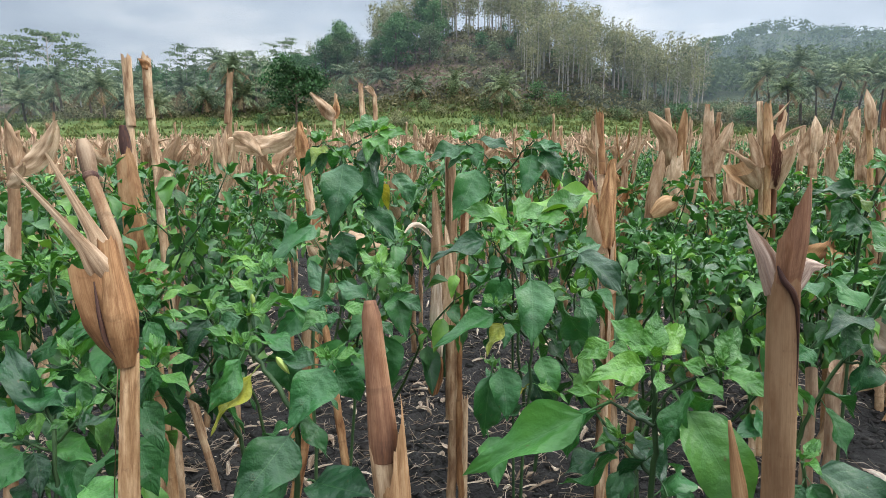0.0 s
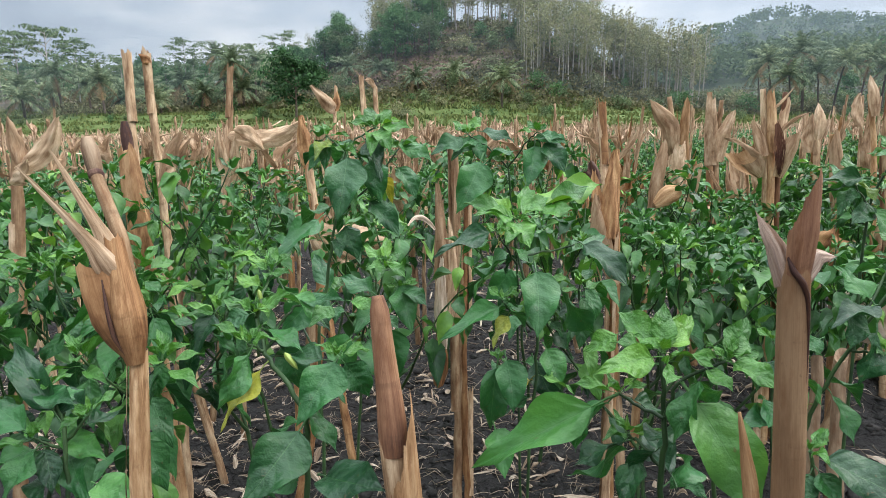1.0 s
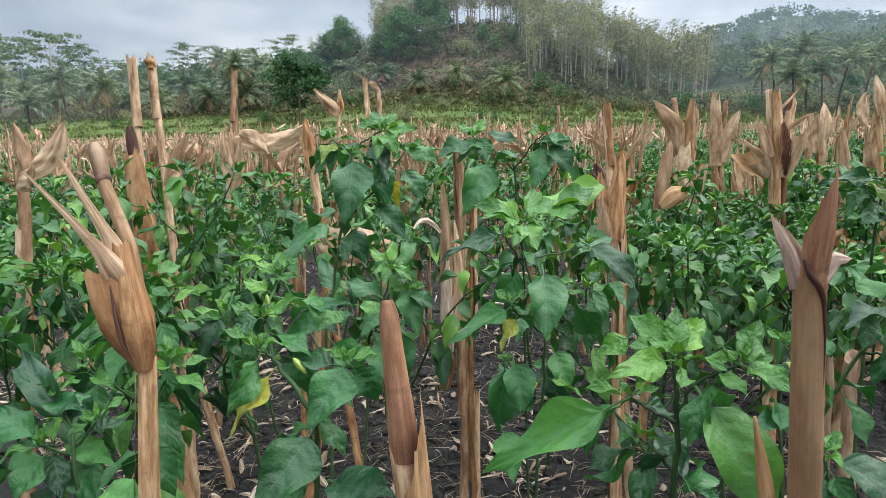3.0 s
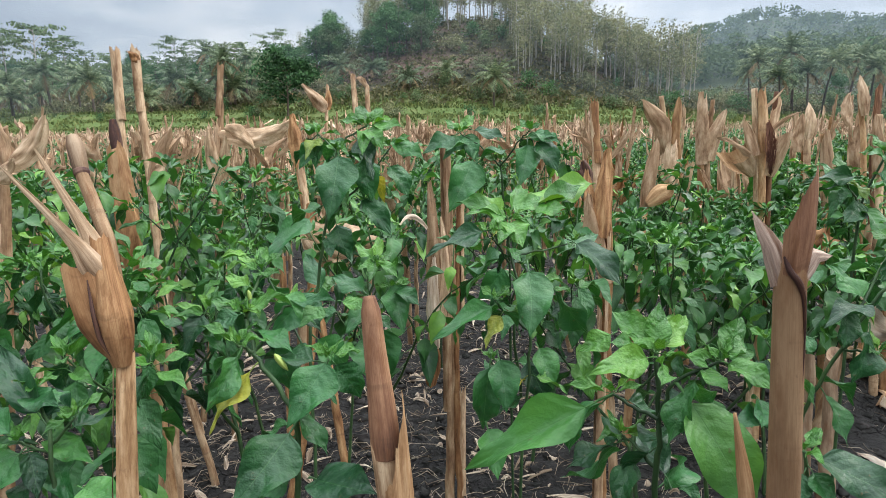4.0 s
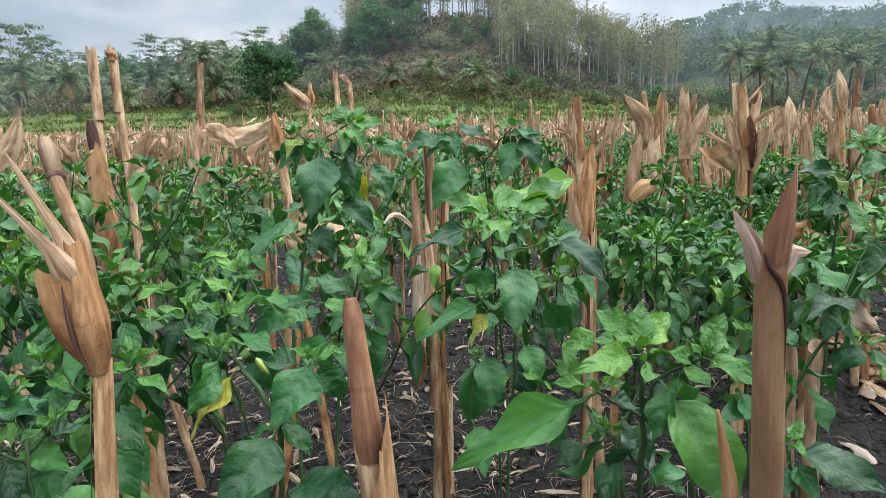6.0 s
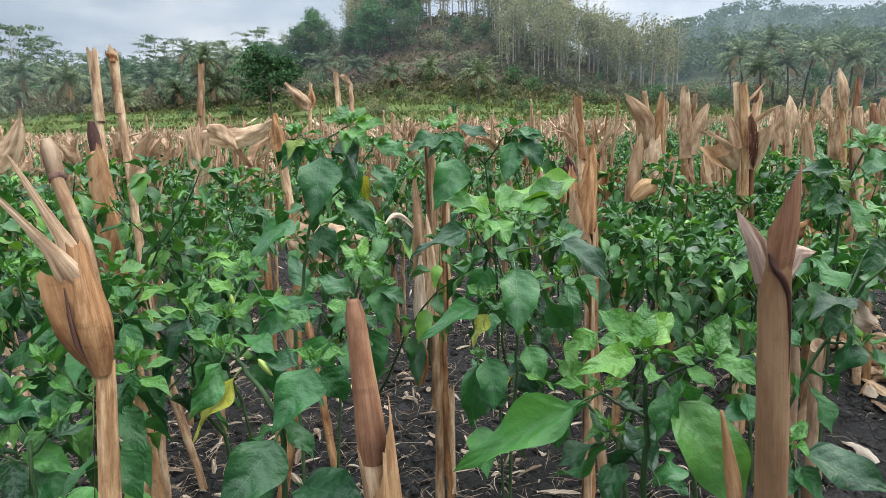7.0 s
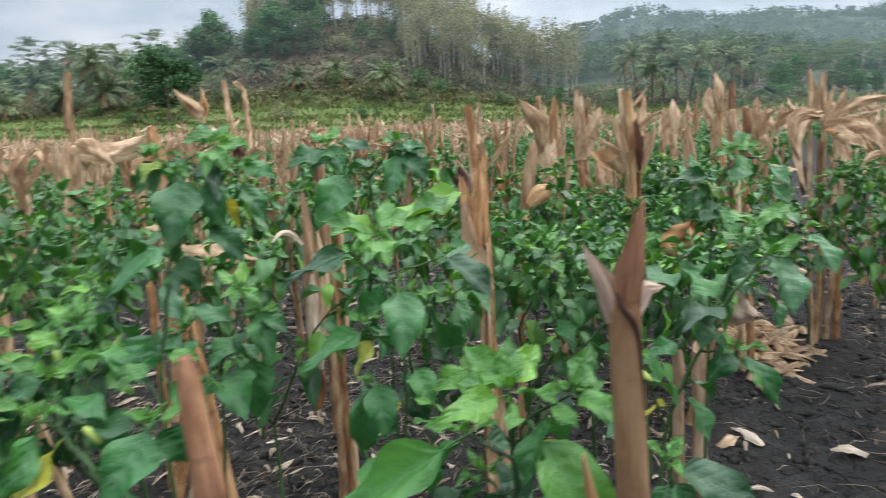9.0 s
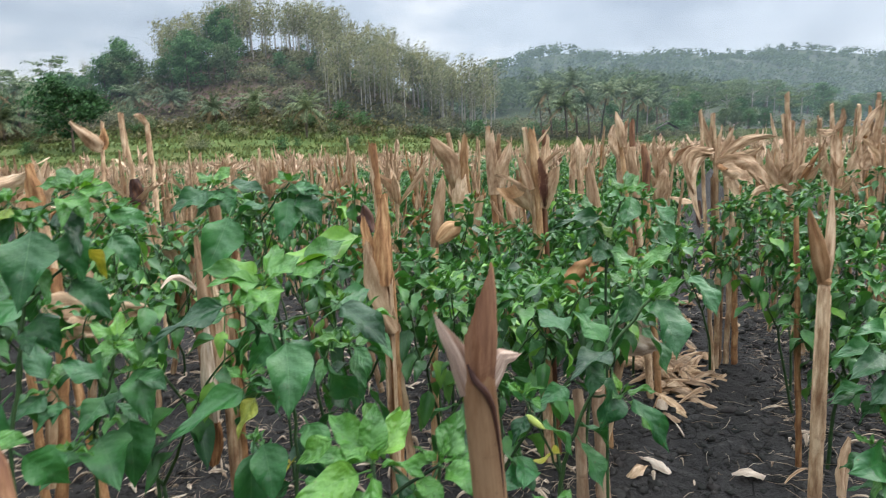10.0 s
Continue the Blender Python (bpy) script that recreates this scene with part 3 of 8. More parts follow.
def build_ground():
    rad = np.concatenate([[0.02], np.geomspace(0.25, 0.9, 30), np.geomspace(0.92, 5, 240), np.geomspace(5.1, 3000, 250)])
    ang = np.concatenate([np.linspace(-44, 60, 420), np.linspace(60, 316, 54)[1:]])
    R, A = np.meshgrid(rad, np.radians(ang), indexing="ij")
    x, y = R * np.sin(A), R * np.cos(A)
    P = np.stack([x, y, ground_z(x, y)], -1)
    v, q, t = grid_geo(P, ang / 360, rad)
    part("ground", (v, q[:, ::-1], t), SOIL)
    tagged(bpy.data.objects["ground"], "dark cracked clay field rising to grassy scrub hills", "ground", kind="structure")


build_ground()


# ---- chilli plants ----
LEAF_GEO = [leaf_geo(k, bend, fold, wave) for k, (bend, fold, wave) in enumerate(
    [(0.5, 0.35, 0.10), (0.8, 0.42, 0.13), (1.2, 0.3, 0.14), (0.3, 0.5, 0.10), (0.9, 0.2, 0.18), (0.7, 0.65, 0.12)])]
LEAF_MESH = [mesh_of("leaf", g, LEAF) for g in LEAF_GEO]
NEAR_GEO = [leaf_geo(k + 60, bend, fold, wave, 17, 9, 0.16) for k, (bend, fold, wave) in enumerate(
    [(0.35, 0.25, 0.16), (0.5, 0.3, 0.18), (0.8, 0.2, 0.2), (0.25, 0.35, 0.14), (0.55, 0.15, 0.22), (0.4, 0.5, 0.15)])]
DEEP_MESH, BROAD_MESH, FRESH_MESH = ([mesh_of(n, g, m) for g in NEAR_GEO] for n, m in (("leaf", DEEP), ("leaf", LEAF), ("young_leaf", YOUNG)))
SALLOW_MESH = [mesh_of("leaf", g, SALLOW) for g in NEAR_GEO]
YOUNG_MESH = [mesh_of("young_leaf", g, YOUNG) for g in LEAF_GEO]
MID_GEO = [leaf_geo(k + 20, bend, 0.3, 0.08, 6, 5, 0.15) for k, bend in enumerate((0.5, 0.8, 1.1, 1.4))]


def grow(seed, height, spread=1.0, leafy=0.95, size=1.0):
    """Branches and leaves of one plant with its foot at the origin: tubes, [(pose, young)]."""
    g = rng_of(seed)
    tubes, leaves = [], []

    def hang(p, away, big):
        """A grown leaf hangs from its node, its upper face turned outwards."""
        flat = unit(away[:2] + g.normal(size=2) * 0.3)
        way = np.append(flat, -g.uniform(0.15, 2.4))
        up = np.append(flat * g.uniform(0.2, 1.1), 1.0) + g.normal(size=3) * 0.28
        leaves.append((aim(p, way, up, big, g.uniform(0.8, 1.12)), False))

    def rosette(p, way):
        """Narrow fresh leaves round a growing tip, the innermost the smallest and steepest."""
        n = int(g.integers(7, 11))
        a = g.uniform(0, 6.28)
        for k in range(n):
            a += 2.4 + g.normal() * 0.25
            q = k / n
            way = np.array([math.cos(a), math.sin(a), 1.5 - 1.9 * q + g.normal() * 0.2])
            leaves.append((aim(p - [0, 0, 0.02 * q], way, (g.normal() * 0.3, g.normal() * 0.3, 1.0), (0.026 + 0.05 * q) * g.uniform(0.8, 1.2), g.uniform(0.6, 0.85)), True))

    def branch(p, way, length, r, level):
        n = 5
        pts = [p]
        for k in range(n):
            way = unit(way + np.append(g.normal(size=2) * 0.10, 0.10))
            pts.append(pts[-1] + way * length / n)
        tubes.append(tube(pts, np.linspace(r, r * 0.72, n + 1), 6, level > 2))
        for k in range(1, n + 1):
            if level == 0 or (level == 1 and k < 3):
                continue
            for again in range(1 + (g.random() < 0.3)):
                if g.random() < 0.72 * leafy:
                    hang(pts[k], np.append(g.normal(size=2), 0) + way * 0.4, size * g.uniform(0.06, 0.125) * (1.18 - 0.13 * level))
        if level < 3:
            a = g.uniform(0, 6.28)
            for k in range(2 if level or g.random() < 0.5 else 3):
                a += 2.1 + g.normal() * 0.4 if level == 0 else 3.1 + g.normal() * 0.3
                d = unit(way * 1.0 + np.array([math.cos(a), math.sin(a), 0]) * 0.62 * spread)
                branch(pts[-1], d, length * g.uniform(0.5, 0.7) if level == 0 else length * g.uniform(0.65, 0.9), r * 0.68, level + 1)
        else:
            rosette(pts[-1], way)

    lean = np.append(g.normal(size=2) * 0.06, 1)
    branch(np.zeros(3), unit(lean), height * 0.5, 0.006, 0)
    return tubes, leaves


def chilli_plant(x, y, height, seed, label, spread=1.0, turn=0.0, leafy=1.0, single=True):
    """A plant; single: its every leaf is a part of its own."""
    e = tagged(new("chilli_plant"), label, "plant", "chilli plants in rows")
    e.matrix_world = pose(x, y, float(ground_z(x, y)) - 0.01, 0, 0, turn)
    tubes, leaves = grow(seed, height, spread, leafy)
    part("stem", join(tubes), STEM, e, "green branching stem")
    g = rng_of(seed + 500)
    if not single:
        tagged(part("foliage", join([moved(LEAF_GEO[g.integers(6)], m) for m, young in leaves]), FOLIAGE, e, "dense mid-green leaves"), kind="stuff")
        return e
    for m, young in leaves:
        part("young_leaf" if young else "leaf", (YOUNG_MESH if young else LEAF_MESH)[g.integers(6)], None, e, "", m)
    return e


def bush_parts(seed, height):
    tubes, leaves = grow(seed, height, 1.05, 1.35, 0.88)
    g = rng_of(seed)
    return join(tubes), join([moved(MID_GEO[g.integers(len(MID_GEO))], m) for m, young in leaves])


def small_bush(seed, height, keep, size):
    """A far plant: a thin stem and folded leaves of two faces each."""
    g = rng_of(seed)
    leaves = [m for m, young in grow(seed, height, 1.05, 1.15, 0.78)[1]]
    fold = (np.array([(0, 0, 0), (-0.24, 0.45, 0.06), (0, 1.0, -0.3), (0.24, 0.45, 0.06)], float) * size, np.array([[0, 3, 2, 1]]),
            np.array([(0.5, 0), (0, 0.5), (0.5, 1), (1, 0.5)], float))
    return join([tube([(0, 0, 0), (0, 0, height * 0.7)], [0.004, 0.003], 3)] + [moved(fold, m) for m in leaves if g.random() < keep])


# ---- dry maize ----
def husk_set(g, at, d, r, size, n, spread):
    """Blades of an opened husk that stand round a stem at one joint."""
    out = []
    a = g.uniform(0, 6.28)
    for k in range(n):
        a += 2.4 + g.normal() * 0.4
        o = np.array([math.cos(a), math.sin(a), 0])
        L = size * g.uniform(0.75, 1.15)
        fall = g.uniform(0.2, spread)
        tip = at + d * L * math.cos(fall) + o * L * math.sin(fall)
        out.append(blade_geo(at + o * r * 0.6, tip, size * g.uniform(0.16, 0.32), o * L * g.uniform(-0.15, 0.25) + d * L * g.uniform(-0.05, 0.15), o, g.uniform(0.5, 1.3), 10, 6, g.integers(9999), 0.95, 0.3, 0.12))
    return out


def maize_parts(seed, height, radius, husks, lean=0.03):
    """Geometry of one dry, topped stalk at the origin: stem, sheaths, husk blades."""
    g = rng_of(seed)
    top = np.array([g.normal() * lean * height, g.normal() * lean * height, height])
    d = unit(top)
    stems = [stem_geo((0, 0, -0.03), top, radius, seed, 9)]
    for k in range(int(g.choice((0, 0, 1, 1, 2)))):
        a = g.uniform(0, 6.28)
        o = np.array([math.cos(a), math.sin(a), 0])
        stems.append(stem_geo(o * g.uniform(0.03, 0.06) - [0, 0, 0.03], top * g.uniform(0.7, 1.08) + o * g.uniform(0.02, 0.09), radius * g.uniform(0.6, 0.95), seed + 30 + k, 8))
    sheaths = [sheath_geo((0, 0, 0), top, lo, min(lo + g.uniform(0.2, 0.3), 1.02), radius, seed + k, g.uniform(0, 6), g.uniform(0.6, 0.95), 0.09)
               for k, lo in enumerate((0.12, 0.42, 0.68)) if g.random() < 0.8]
    blades = []
    for k in range(int(g.integers(1, 4))):
        a = g.uniform(0, 6.28)
        o = np.array([math.cos(a), math.sin(a), 0])
        at, L = top * g.uniform(0.6, 0.88), g.uniform(0.12, 0.28)
        blades.append(blade_geo(at + o * radius, at + d * L + o * L * g.uniform(0.05, 0.4), g.uniform(0.012, 0.03), o * L * g.uniform(-0.05, 0.08), o, 0.9, 9, 4, g.integers(9999), 0.95, 0.25, 0.1))
    for k in range(husks):
        at = top * g.uniform(0.6, 0.95)
        blades += husk_set(g, at, d, radius, g.uniform(0.15, 0.27), g.integers(2, 5), g.choice((0.4, 0.6, 0.9, 1.9)))
    return stems, sheaths, blades


def maize_stalk(x, y, seed, height, radius, husks, label, lean=0.03):
    e = tagged(new("maize_stalk"), label, "dry stalk", "dry maize stalks")
    e.matrix_world = pose(x, y, float(ground_z(x, y)))
    stems, sheaths, blades = maize_parts(seed, height, radius, husks, lean)
    for s in stems:
        part("stem", s, STRAW, e)
    for s in sheaths[:2]:
        part("sheath", s, HUSK if seed % 4 else RUST, e, "torn papery leaf sheath")
    for b in blades[:8]:
        part("husk_leaf", b, HUSK if seed % 9 else RUST, e, "curled straw-coloured husk leaf")
    return e


def stuff(name, geos, mat, label, category):
    return tagged(part(name, join(geos), mat), label, category, kind="stuff")

# ---- the nearest stalks and plants ----
TONES = {"s": STRAW, "h": HUSK, "r": RUST, "d": DARK, "g": GREY, "b": BROWN, "t": TAN, "m": MOULD, "o": OCHRE, "p": PALE}


def near_stalk(label, stems, sheaths=(), blades=()):
    """stems: (foot, top, radius, tone); sheaths: (stem, lo, hi, cover, open_at, tone); blades: (base, tip, width, sag, face, cup, tone)."""
    foot = np.array(stems[0][0], float)
    e = tagged(new("maize_stalk"), label, "dry stalk", "dry maize stalks")
    e.matrix_world = pose(*foot)
    seed = int(abs(foot[0] * 917 + foot[1] * 3571 + stems[0][1][2] * 7919)) % 9973
    for k, (a, b, r, tone) in enumerate(stems):
        a, b = np.array(a) - foot, np.array(b) - foot
        short = np.linalg.norm(b - a) < 0.12
        part("stem", tube([a, a * 0.5 + b * 0.5, a * 0.15 + b * 0.85, b], [r, r * 1.05, r * 0.9, r * 0.55], 12) if short else stem_geo(a, b, r * 0.95, seed + k, 14), TONES[tone], e)
    for k, (i, lo, hi, cover, at, tone) in enumerate(sheaths):
        a, b, r, _ = stems[i]
        part("sheath", sheath_geo(np.array(a) - foot, np.array(b) - foot, lo, hi, r * 0.92, seed + 20 + k, at, cover, 0.03, 22), TONES[tone], e, "torn papery leaf sheath")
    for k, (a, b, w, sag, face, cup, tone) in enumerate(blades):
        blunt = tone.isupper()
        part("husk_leaf", blade_geo(np.array(a) - foot, np.array(b) - foot, w, sag, face, cup, 16, 9, seed + 40 + k, 0.12 if blunt else 0.8, 0.8 if blunt else 0.4, 0.02 if blunt else 0.05), TONES[tone.lower()], e, {"r": "dry brown husk leaf", "d": "blackened husk leaf"}.get(tone.lower(), "pale straw husk leaf"))
    return e


def near_plant(label, foot, shoots, leaves, young, seed, fill=0, pods=()):
    """shoots: lists of points from the lowest up; leaves: (foot of the leaf, tip, breadth share, kind, facing)."""
    e = tagged(new("chilli_plant"), label, "plant", "chilli plants in rows")
    g = rng_of(seed)
    low = np.array(foot, float)
    f = np.array((foot[0] + g.normal() * 0.01, foot[1] + g.normal() * 0.01 - 0.06 * foot[2], 0.0))
    f[2] = float(ground_z(f[0], f[1])) - 0.01
    e.matrix_world = pose(*f)
    tubes, nodes = [tube([f - f, (low - f) * 0.35 + [0.004, 0, 0], (low - f) * 0.7 + [-0.003, 0, 0], low - f], [0.0052, 0.0044, 0.0036, 0.0029], 8)], []
    for k, pts in enumerate(shoots):
        P = np.array(pts, float) - f
        s = np.linspace(0, 1, len(P))
        t = np.linspace(0, 1, 4 * len(P))
        C = np.stack([np.interp(t, s, P[:, i]) for i in range(3)], -1)
        C[1:-1] = C[1:-1] * 0.5 + (C[:-2] + C[2:]) * 0.25 + g.normal(size=(len(C) - 2, 3)) * 0.001
        tubes.append(tube(C, np.linspace(0.0029 if k == 0 else 0.0018, 0.0018 if k == 0 else 0.0011, len(C)), 8))
        nodes += list(C[len(C) // 3:])
    part("stem", join(tubes), STEM, e, "green branching stem")
    for bag, meshes, name in ((leaves, DEEP_MESH, "leaf"), (young, FRESH_MESH, "young_leaf")):
        for a, b, w, k, n in bag:
            a, b = np.array(a, float) - f, np.array(b, float) - f
            part(name, (BROAD_MESH if k > 9 else meshes)[k % 10], None, e, "", aim(a, b - a, n, np.linalg.norm(b - a) * 1.08, min(1.3, max(0.6, w * 0.86))))
    for a, b, r in pods:
        a, b = np.array(a) - f, np.array(b) - f
        s = np.linspace(0, 1, 8)[:, None]
        part("chilli_pod", tube(a + (b - a) * s, r * np.array([0.25, 0.8, 1, 1, 0.95, 0.8, 0.5, 0.12]), 8), FRUIT, e, "small pale yellow-green pod")
    for k in range(2 * fill + 3):
        p = nodes[int(g.integers(len(nodes)))]
        a = g.uniform(0, 6.28)
        o = np.array([math.cos(a), math.sin(a)])
        part("leaf", (SALLOW_MESH if k % 11 == 7 else (BROAD_MESH, DEEP_MESH)[k % 2])[int(g.integers(6))], None, e, "", aim(p, np.append(o, -g.uniform(0.2, 2.2)), np.append(o * g.uniform(0.2, 1.0), 1.0), g.uniform(0.045, 0.085), g.uniform(0.8, 1.1)))
    for pts in shoots:
        p = np.array(pts[-1], float) - f
        a = g.uniform(0, 6.28)
        for k in range(6):
            a += 2.4 + g.normal() * 0.3
            part("young_leaf", FRESH_MESH[int(g.integers(6))], None, e, "", aim(p, (math.cos(a), math.sin(a), 1.3 - 0.28 * k), (g.normal() * 0.3, -0.2, 1), (0.016 + 0.005 * k) * g.uniform(0.8, 1.25), g.uniform(0.65, 0.9)))
    return e


FACING = (0.143, -0.981, 0.199)


def tassel_geo(P, radii, seed):
    """Matted silk: thin wavy threads round a bent line."""
    g = rng_of(seed + 70)
    t = np.linspace(0, 1, 9)
    C = np.stack([np.interp(t, np.linspace(0, 1, len(P)), P[:, i]) for i in range(3)], -1)
    R = np.interp(t, np.linspace(0, 1, len(radii)), radii)
    out = []
    for k in range(34):
        o = g.normal(size=3) * [0.6, 0.5, 0.25]
        wave = np.stack([np.sin(t * g.uniform(3, 9) + g.uniform(0, 6)) for _ in range(3)], -1) * 0.35
        out.append(tube(C + (o + wave) * R[:, None] + [0, 0, g.normal() * 0.006], np.linspace(0.0016, 0.0007, 9), 3))
    return join(out)


def shaped_stalk(label, foot, stems, scoops, blades=()):
    """A stalk close at hand. stems: (points, radii, tone), also thin dark cords for shaded creases; scoops: (axis,
    radii, face, cover, rim, flat, tone).
    """
    f = np.array(foot, float)
    e = tagged(new("maize_stalk"), label, "dry stalk", "dry maize stalks")
    e.matrix_world = pose(*foot)
    for k, (pts, radii, tone) in enumerate(stems):
        P = np.array(pts, float) - f
        if tone == "T":
            part("tassel", tassel_geo(P, radii, k), TASSEL, e, "matted dark red-brown dried silk")
            continue
        s, t = np.linspace(0, 1, len(P)), np.linspace(0, 1, 40)
        C = np.stack([np.interp(t, s, P[:, i]) for i in range(3)], -1)
        for _ in range(4):
            C[1:-1] = C[1:-1] * 0.5 + (C[:-2] + C[2:]) * 0.25
        part("stem", tube(C, np.interp(t, np.linspace(0, 1, len(radii)), radii), 18, True, 0.05, k), TONES[tone], e)
    for k, (axis, radii, face, cover, rim, flat, tone) in enumerate(scoops):
        part("sheath", scoop_geo(np.array(axis, float) - f, radii, face, cover, rim, 7 * k + 3, 18, 25, flat), TONES[tone], e, "torn papery leaf sheath")
    for k, (a, b, w, sag, face, cup, tone) in enumerate(blades):
        part("husk_leaf", blade_geo(np.array(a) - f, np.array(b) - f, w, sag, face, cup, 18, 9, 40 + k, 0.93, 0.22, 0.03), TONES[tone], e, "pale straw husk leaf")
    return e


shaped_stalk('thick tan maize stalk with torn three-pointed sheath at its top', (0.280, 0.385, -0.020),
    [([(0.280, 0.385, -0.020), (0.252, 0.378, 0.35), (0.2265, 0.372, 0.745), (0.2145, 0.371, 0.896), (0.2148, 0.371, 0.906)], [0.0118, 0.0110, 0.0102, 0.0094, 0.0088, 0.0074], 't'),
     # dark cord on the surface: the knot's stain and the crease's shade
     ([(0.2070, 0.367, 0.912), (0.2090, 0.3632, 0.903), (0.2150, 0.3615, 0.896), (0.2195, 0.3627, 0.886), (0.2232, 0.3636, 0.86), (0.2270, 0.3650, 0.80), (0.2312, 0.3655, 0.74)], [0.0010, 0.0020, 0.0022, 0.0016, 0.0008, 0.0005, 0.0003], 'd')],
    [([(0.2152, 0.368, 0.894), (0.2150, 0.367, 0.925), (0.2145, 0.369, 0.966)], [0.0066, 0.0086, 0.0098, 0.0098, 0.0086], FACING, 0.60, [0.50, 0.56, 0.66, 0.80, 0.93, 1.0, 0.97, 0.5], 0.6, 'b'),
     ([(0.2115, 0.373, 0.893), (0.2050, 0.378, 0.915), (0.1940, 0.387, 0.938)], [0.0074, 0.0072, 0.0056, 0.0022], (-0.5, -0.9, 0.2), 0.40, [0.5, 0.8, 1.0, 0.8, 0.5], 0.8, 'm'),
     ([(0.2180, 0.374, 0.893), (0.2290, 0.375, 0.910), (0.2440, 0.378, 0.9085)], [0.0072, 0.0074, 0.0052, 0.0010], (0.5, -0.9, 0.5), 0.40, [0.6, 0.8, 1.0, 0.8, 0.6], 0.8, 'm')])
shaped_stalk('leaning maize stalk with bulging opened empty husk and long peeled strips', (-0.287, 0.470, -0.020),
    # lower stem coloured dark to give the sheath's open slit its shade
    [([(-0.287, 0.470, -0.020), (-0.286, 0.484, 0.35), (-0.282, 0.502, 0.66), (-0.2755, 0.523, 0.800)], [0.0100, 0.0094, 0.0086, 0.0080, 0.0076], 'd'),
     ([(-0.2770, 0.527, 0.800), (-0.2970, 0.560, 0.891), (-0.3350, 0.600, 0.949)], [0.0075, 0.0074, 0.0066, 0.0060], 's'),
     ([(-0.3325, 0.5985, 0.9455), (-0.3345, 0.600, 0.949), (-0.3365, 0.602, 0.9525)], [0.0060, 0.0074, 0.0074, 0.0060], 'd'),
     # added dark cord that paints the shaded groove between the husk lobes
     ([(-0.2775, 0.5075, 0.797), (-0.2850, 0.5035, 0.818), (-0.2890, 0.5060, 0.838), (-0.2960, 0.5165, 0.866)], [0.0006, 0.0019, 0.0021, 0.0016, 0.0005], 'd'),
     ([(-0.3345, 0.600, 0.949), (-0.3390, 0.605, 0.966), (-0.3450, 0.611, 0.983)], [0.0062, 0.0070, 0.0074, 0.0072, 0.0048], 'g')],
    [([(-0.2760, 0.519, 0.789), (-0.2890, 0.522, 0.830), (-0.3060, 0.534, 0.882)], [0.0060, 0.0165, 0.0225, 0.0230, 0.0200], FACING, 0.86, [0.80, 0.86, 1.0, 0.98, 0.94, 0.91, 0.89, 0.93, 0.90, 0.80], 0.62, 'r'),
     ([(-0.2748, 0.514, 0.789), (-0.2765, 0.514, 0.832), (-0.2930, 0.538, 0.902)], [0.0070, 0.0128, 0.0130, 0.0098, 0.0076], FACING, 0.80, [0.9, 0.94, 1.0, 0.96, 1.0, 0.95, 0.9], 0.9, 'r'),
     ([(-0.2885, 0.480, 0.300), (-0.2815, 0.503, 0.670), (-0.2757, 0.522, 0.800)], [0.0112, 0.0100, 0.0086], (0.75, -0.66, 0.0), 0.42, [1, 1, 1, 1], 1.0, 'o'),
     ([(-0.2890, 0.480, 0.300), (-0.2820, 0.503, 0.670), (-0.2760, 0.522, 0.798)], [0.0118, 0.0104, 0.0084], (-0.90, -0.44, 0.0), 0.08, [1, 1, 1, 1], 1.0, 's'),
     ([(-0.2890, 0.532, 0.862), (-0.3020, 0.525, 0.893), (-0.3200, 0.512, 0.928), (-0.3420, 0.499, 0.966)], [0.0165, 0.0135, 0.0075, 0.0042, 0.0028, 0.0010], FACING, 0.30, [0.96, 1.0, 0.98, 1.0, 0.95], 0.8, 'h'),
     ([(-0.2940, 0.545, 0.868), (-0.3080, 0.551, 0.899), (-0.3280, 0.556, 0.934), (-0.3510, 0.560, 0.976)], [0.0130, 0.0115, 0.0072, 0.0050, 0.0034, 0.0008], FACING, 0.32, [0.95, 1.0, 0.97, 1.0, 0.96], 0.8, 'h')],
    [((-0.3120, 0.540, 0.868), (-0.3000, 0.525, 0.840), 0.0080, (-0.008, 0.0, 0.0), FACING, 0.4, 'h')])
shaped_stalk('short brown maize stump with rounded tip and torn lower sheath', (0.010, 0.395, -0.020),
    [([(0.010, 0.395, -0.020), (-0.012, 0.420, 0.40), (-0.047, 0.457, 0.745)], [0.0135, 0.0128, 0.0118, 0.0105], 's'),
     ([(-0.0446, 0.4555, 0.732), (-0.0478, 0.462, 0.775), (-0.0525, 0.472, 0.820), (-0.0560, 0.480, 0.858)], [0.0112, 0.0124, 0.0122, 0.0115, 0.0107, 0.0100, 0.0094, 0.0089, 0.0086, 0.0080, 0.0048], 'b')],
    [([(-0.020, 0.430, 0.56), (-0.037, 0.448, 0.68), (-0.0425, 0.456, 0.790)], [0.0158, 0.0150, 0.0140, 0.0122], (0.65, -0.80, 0.1), 0.46, [0.60, 0.66, 0.70, 0.80, 0.9, 1.0, 0.92, 0.8], 1.0, 'o')])
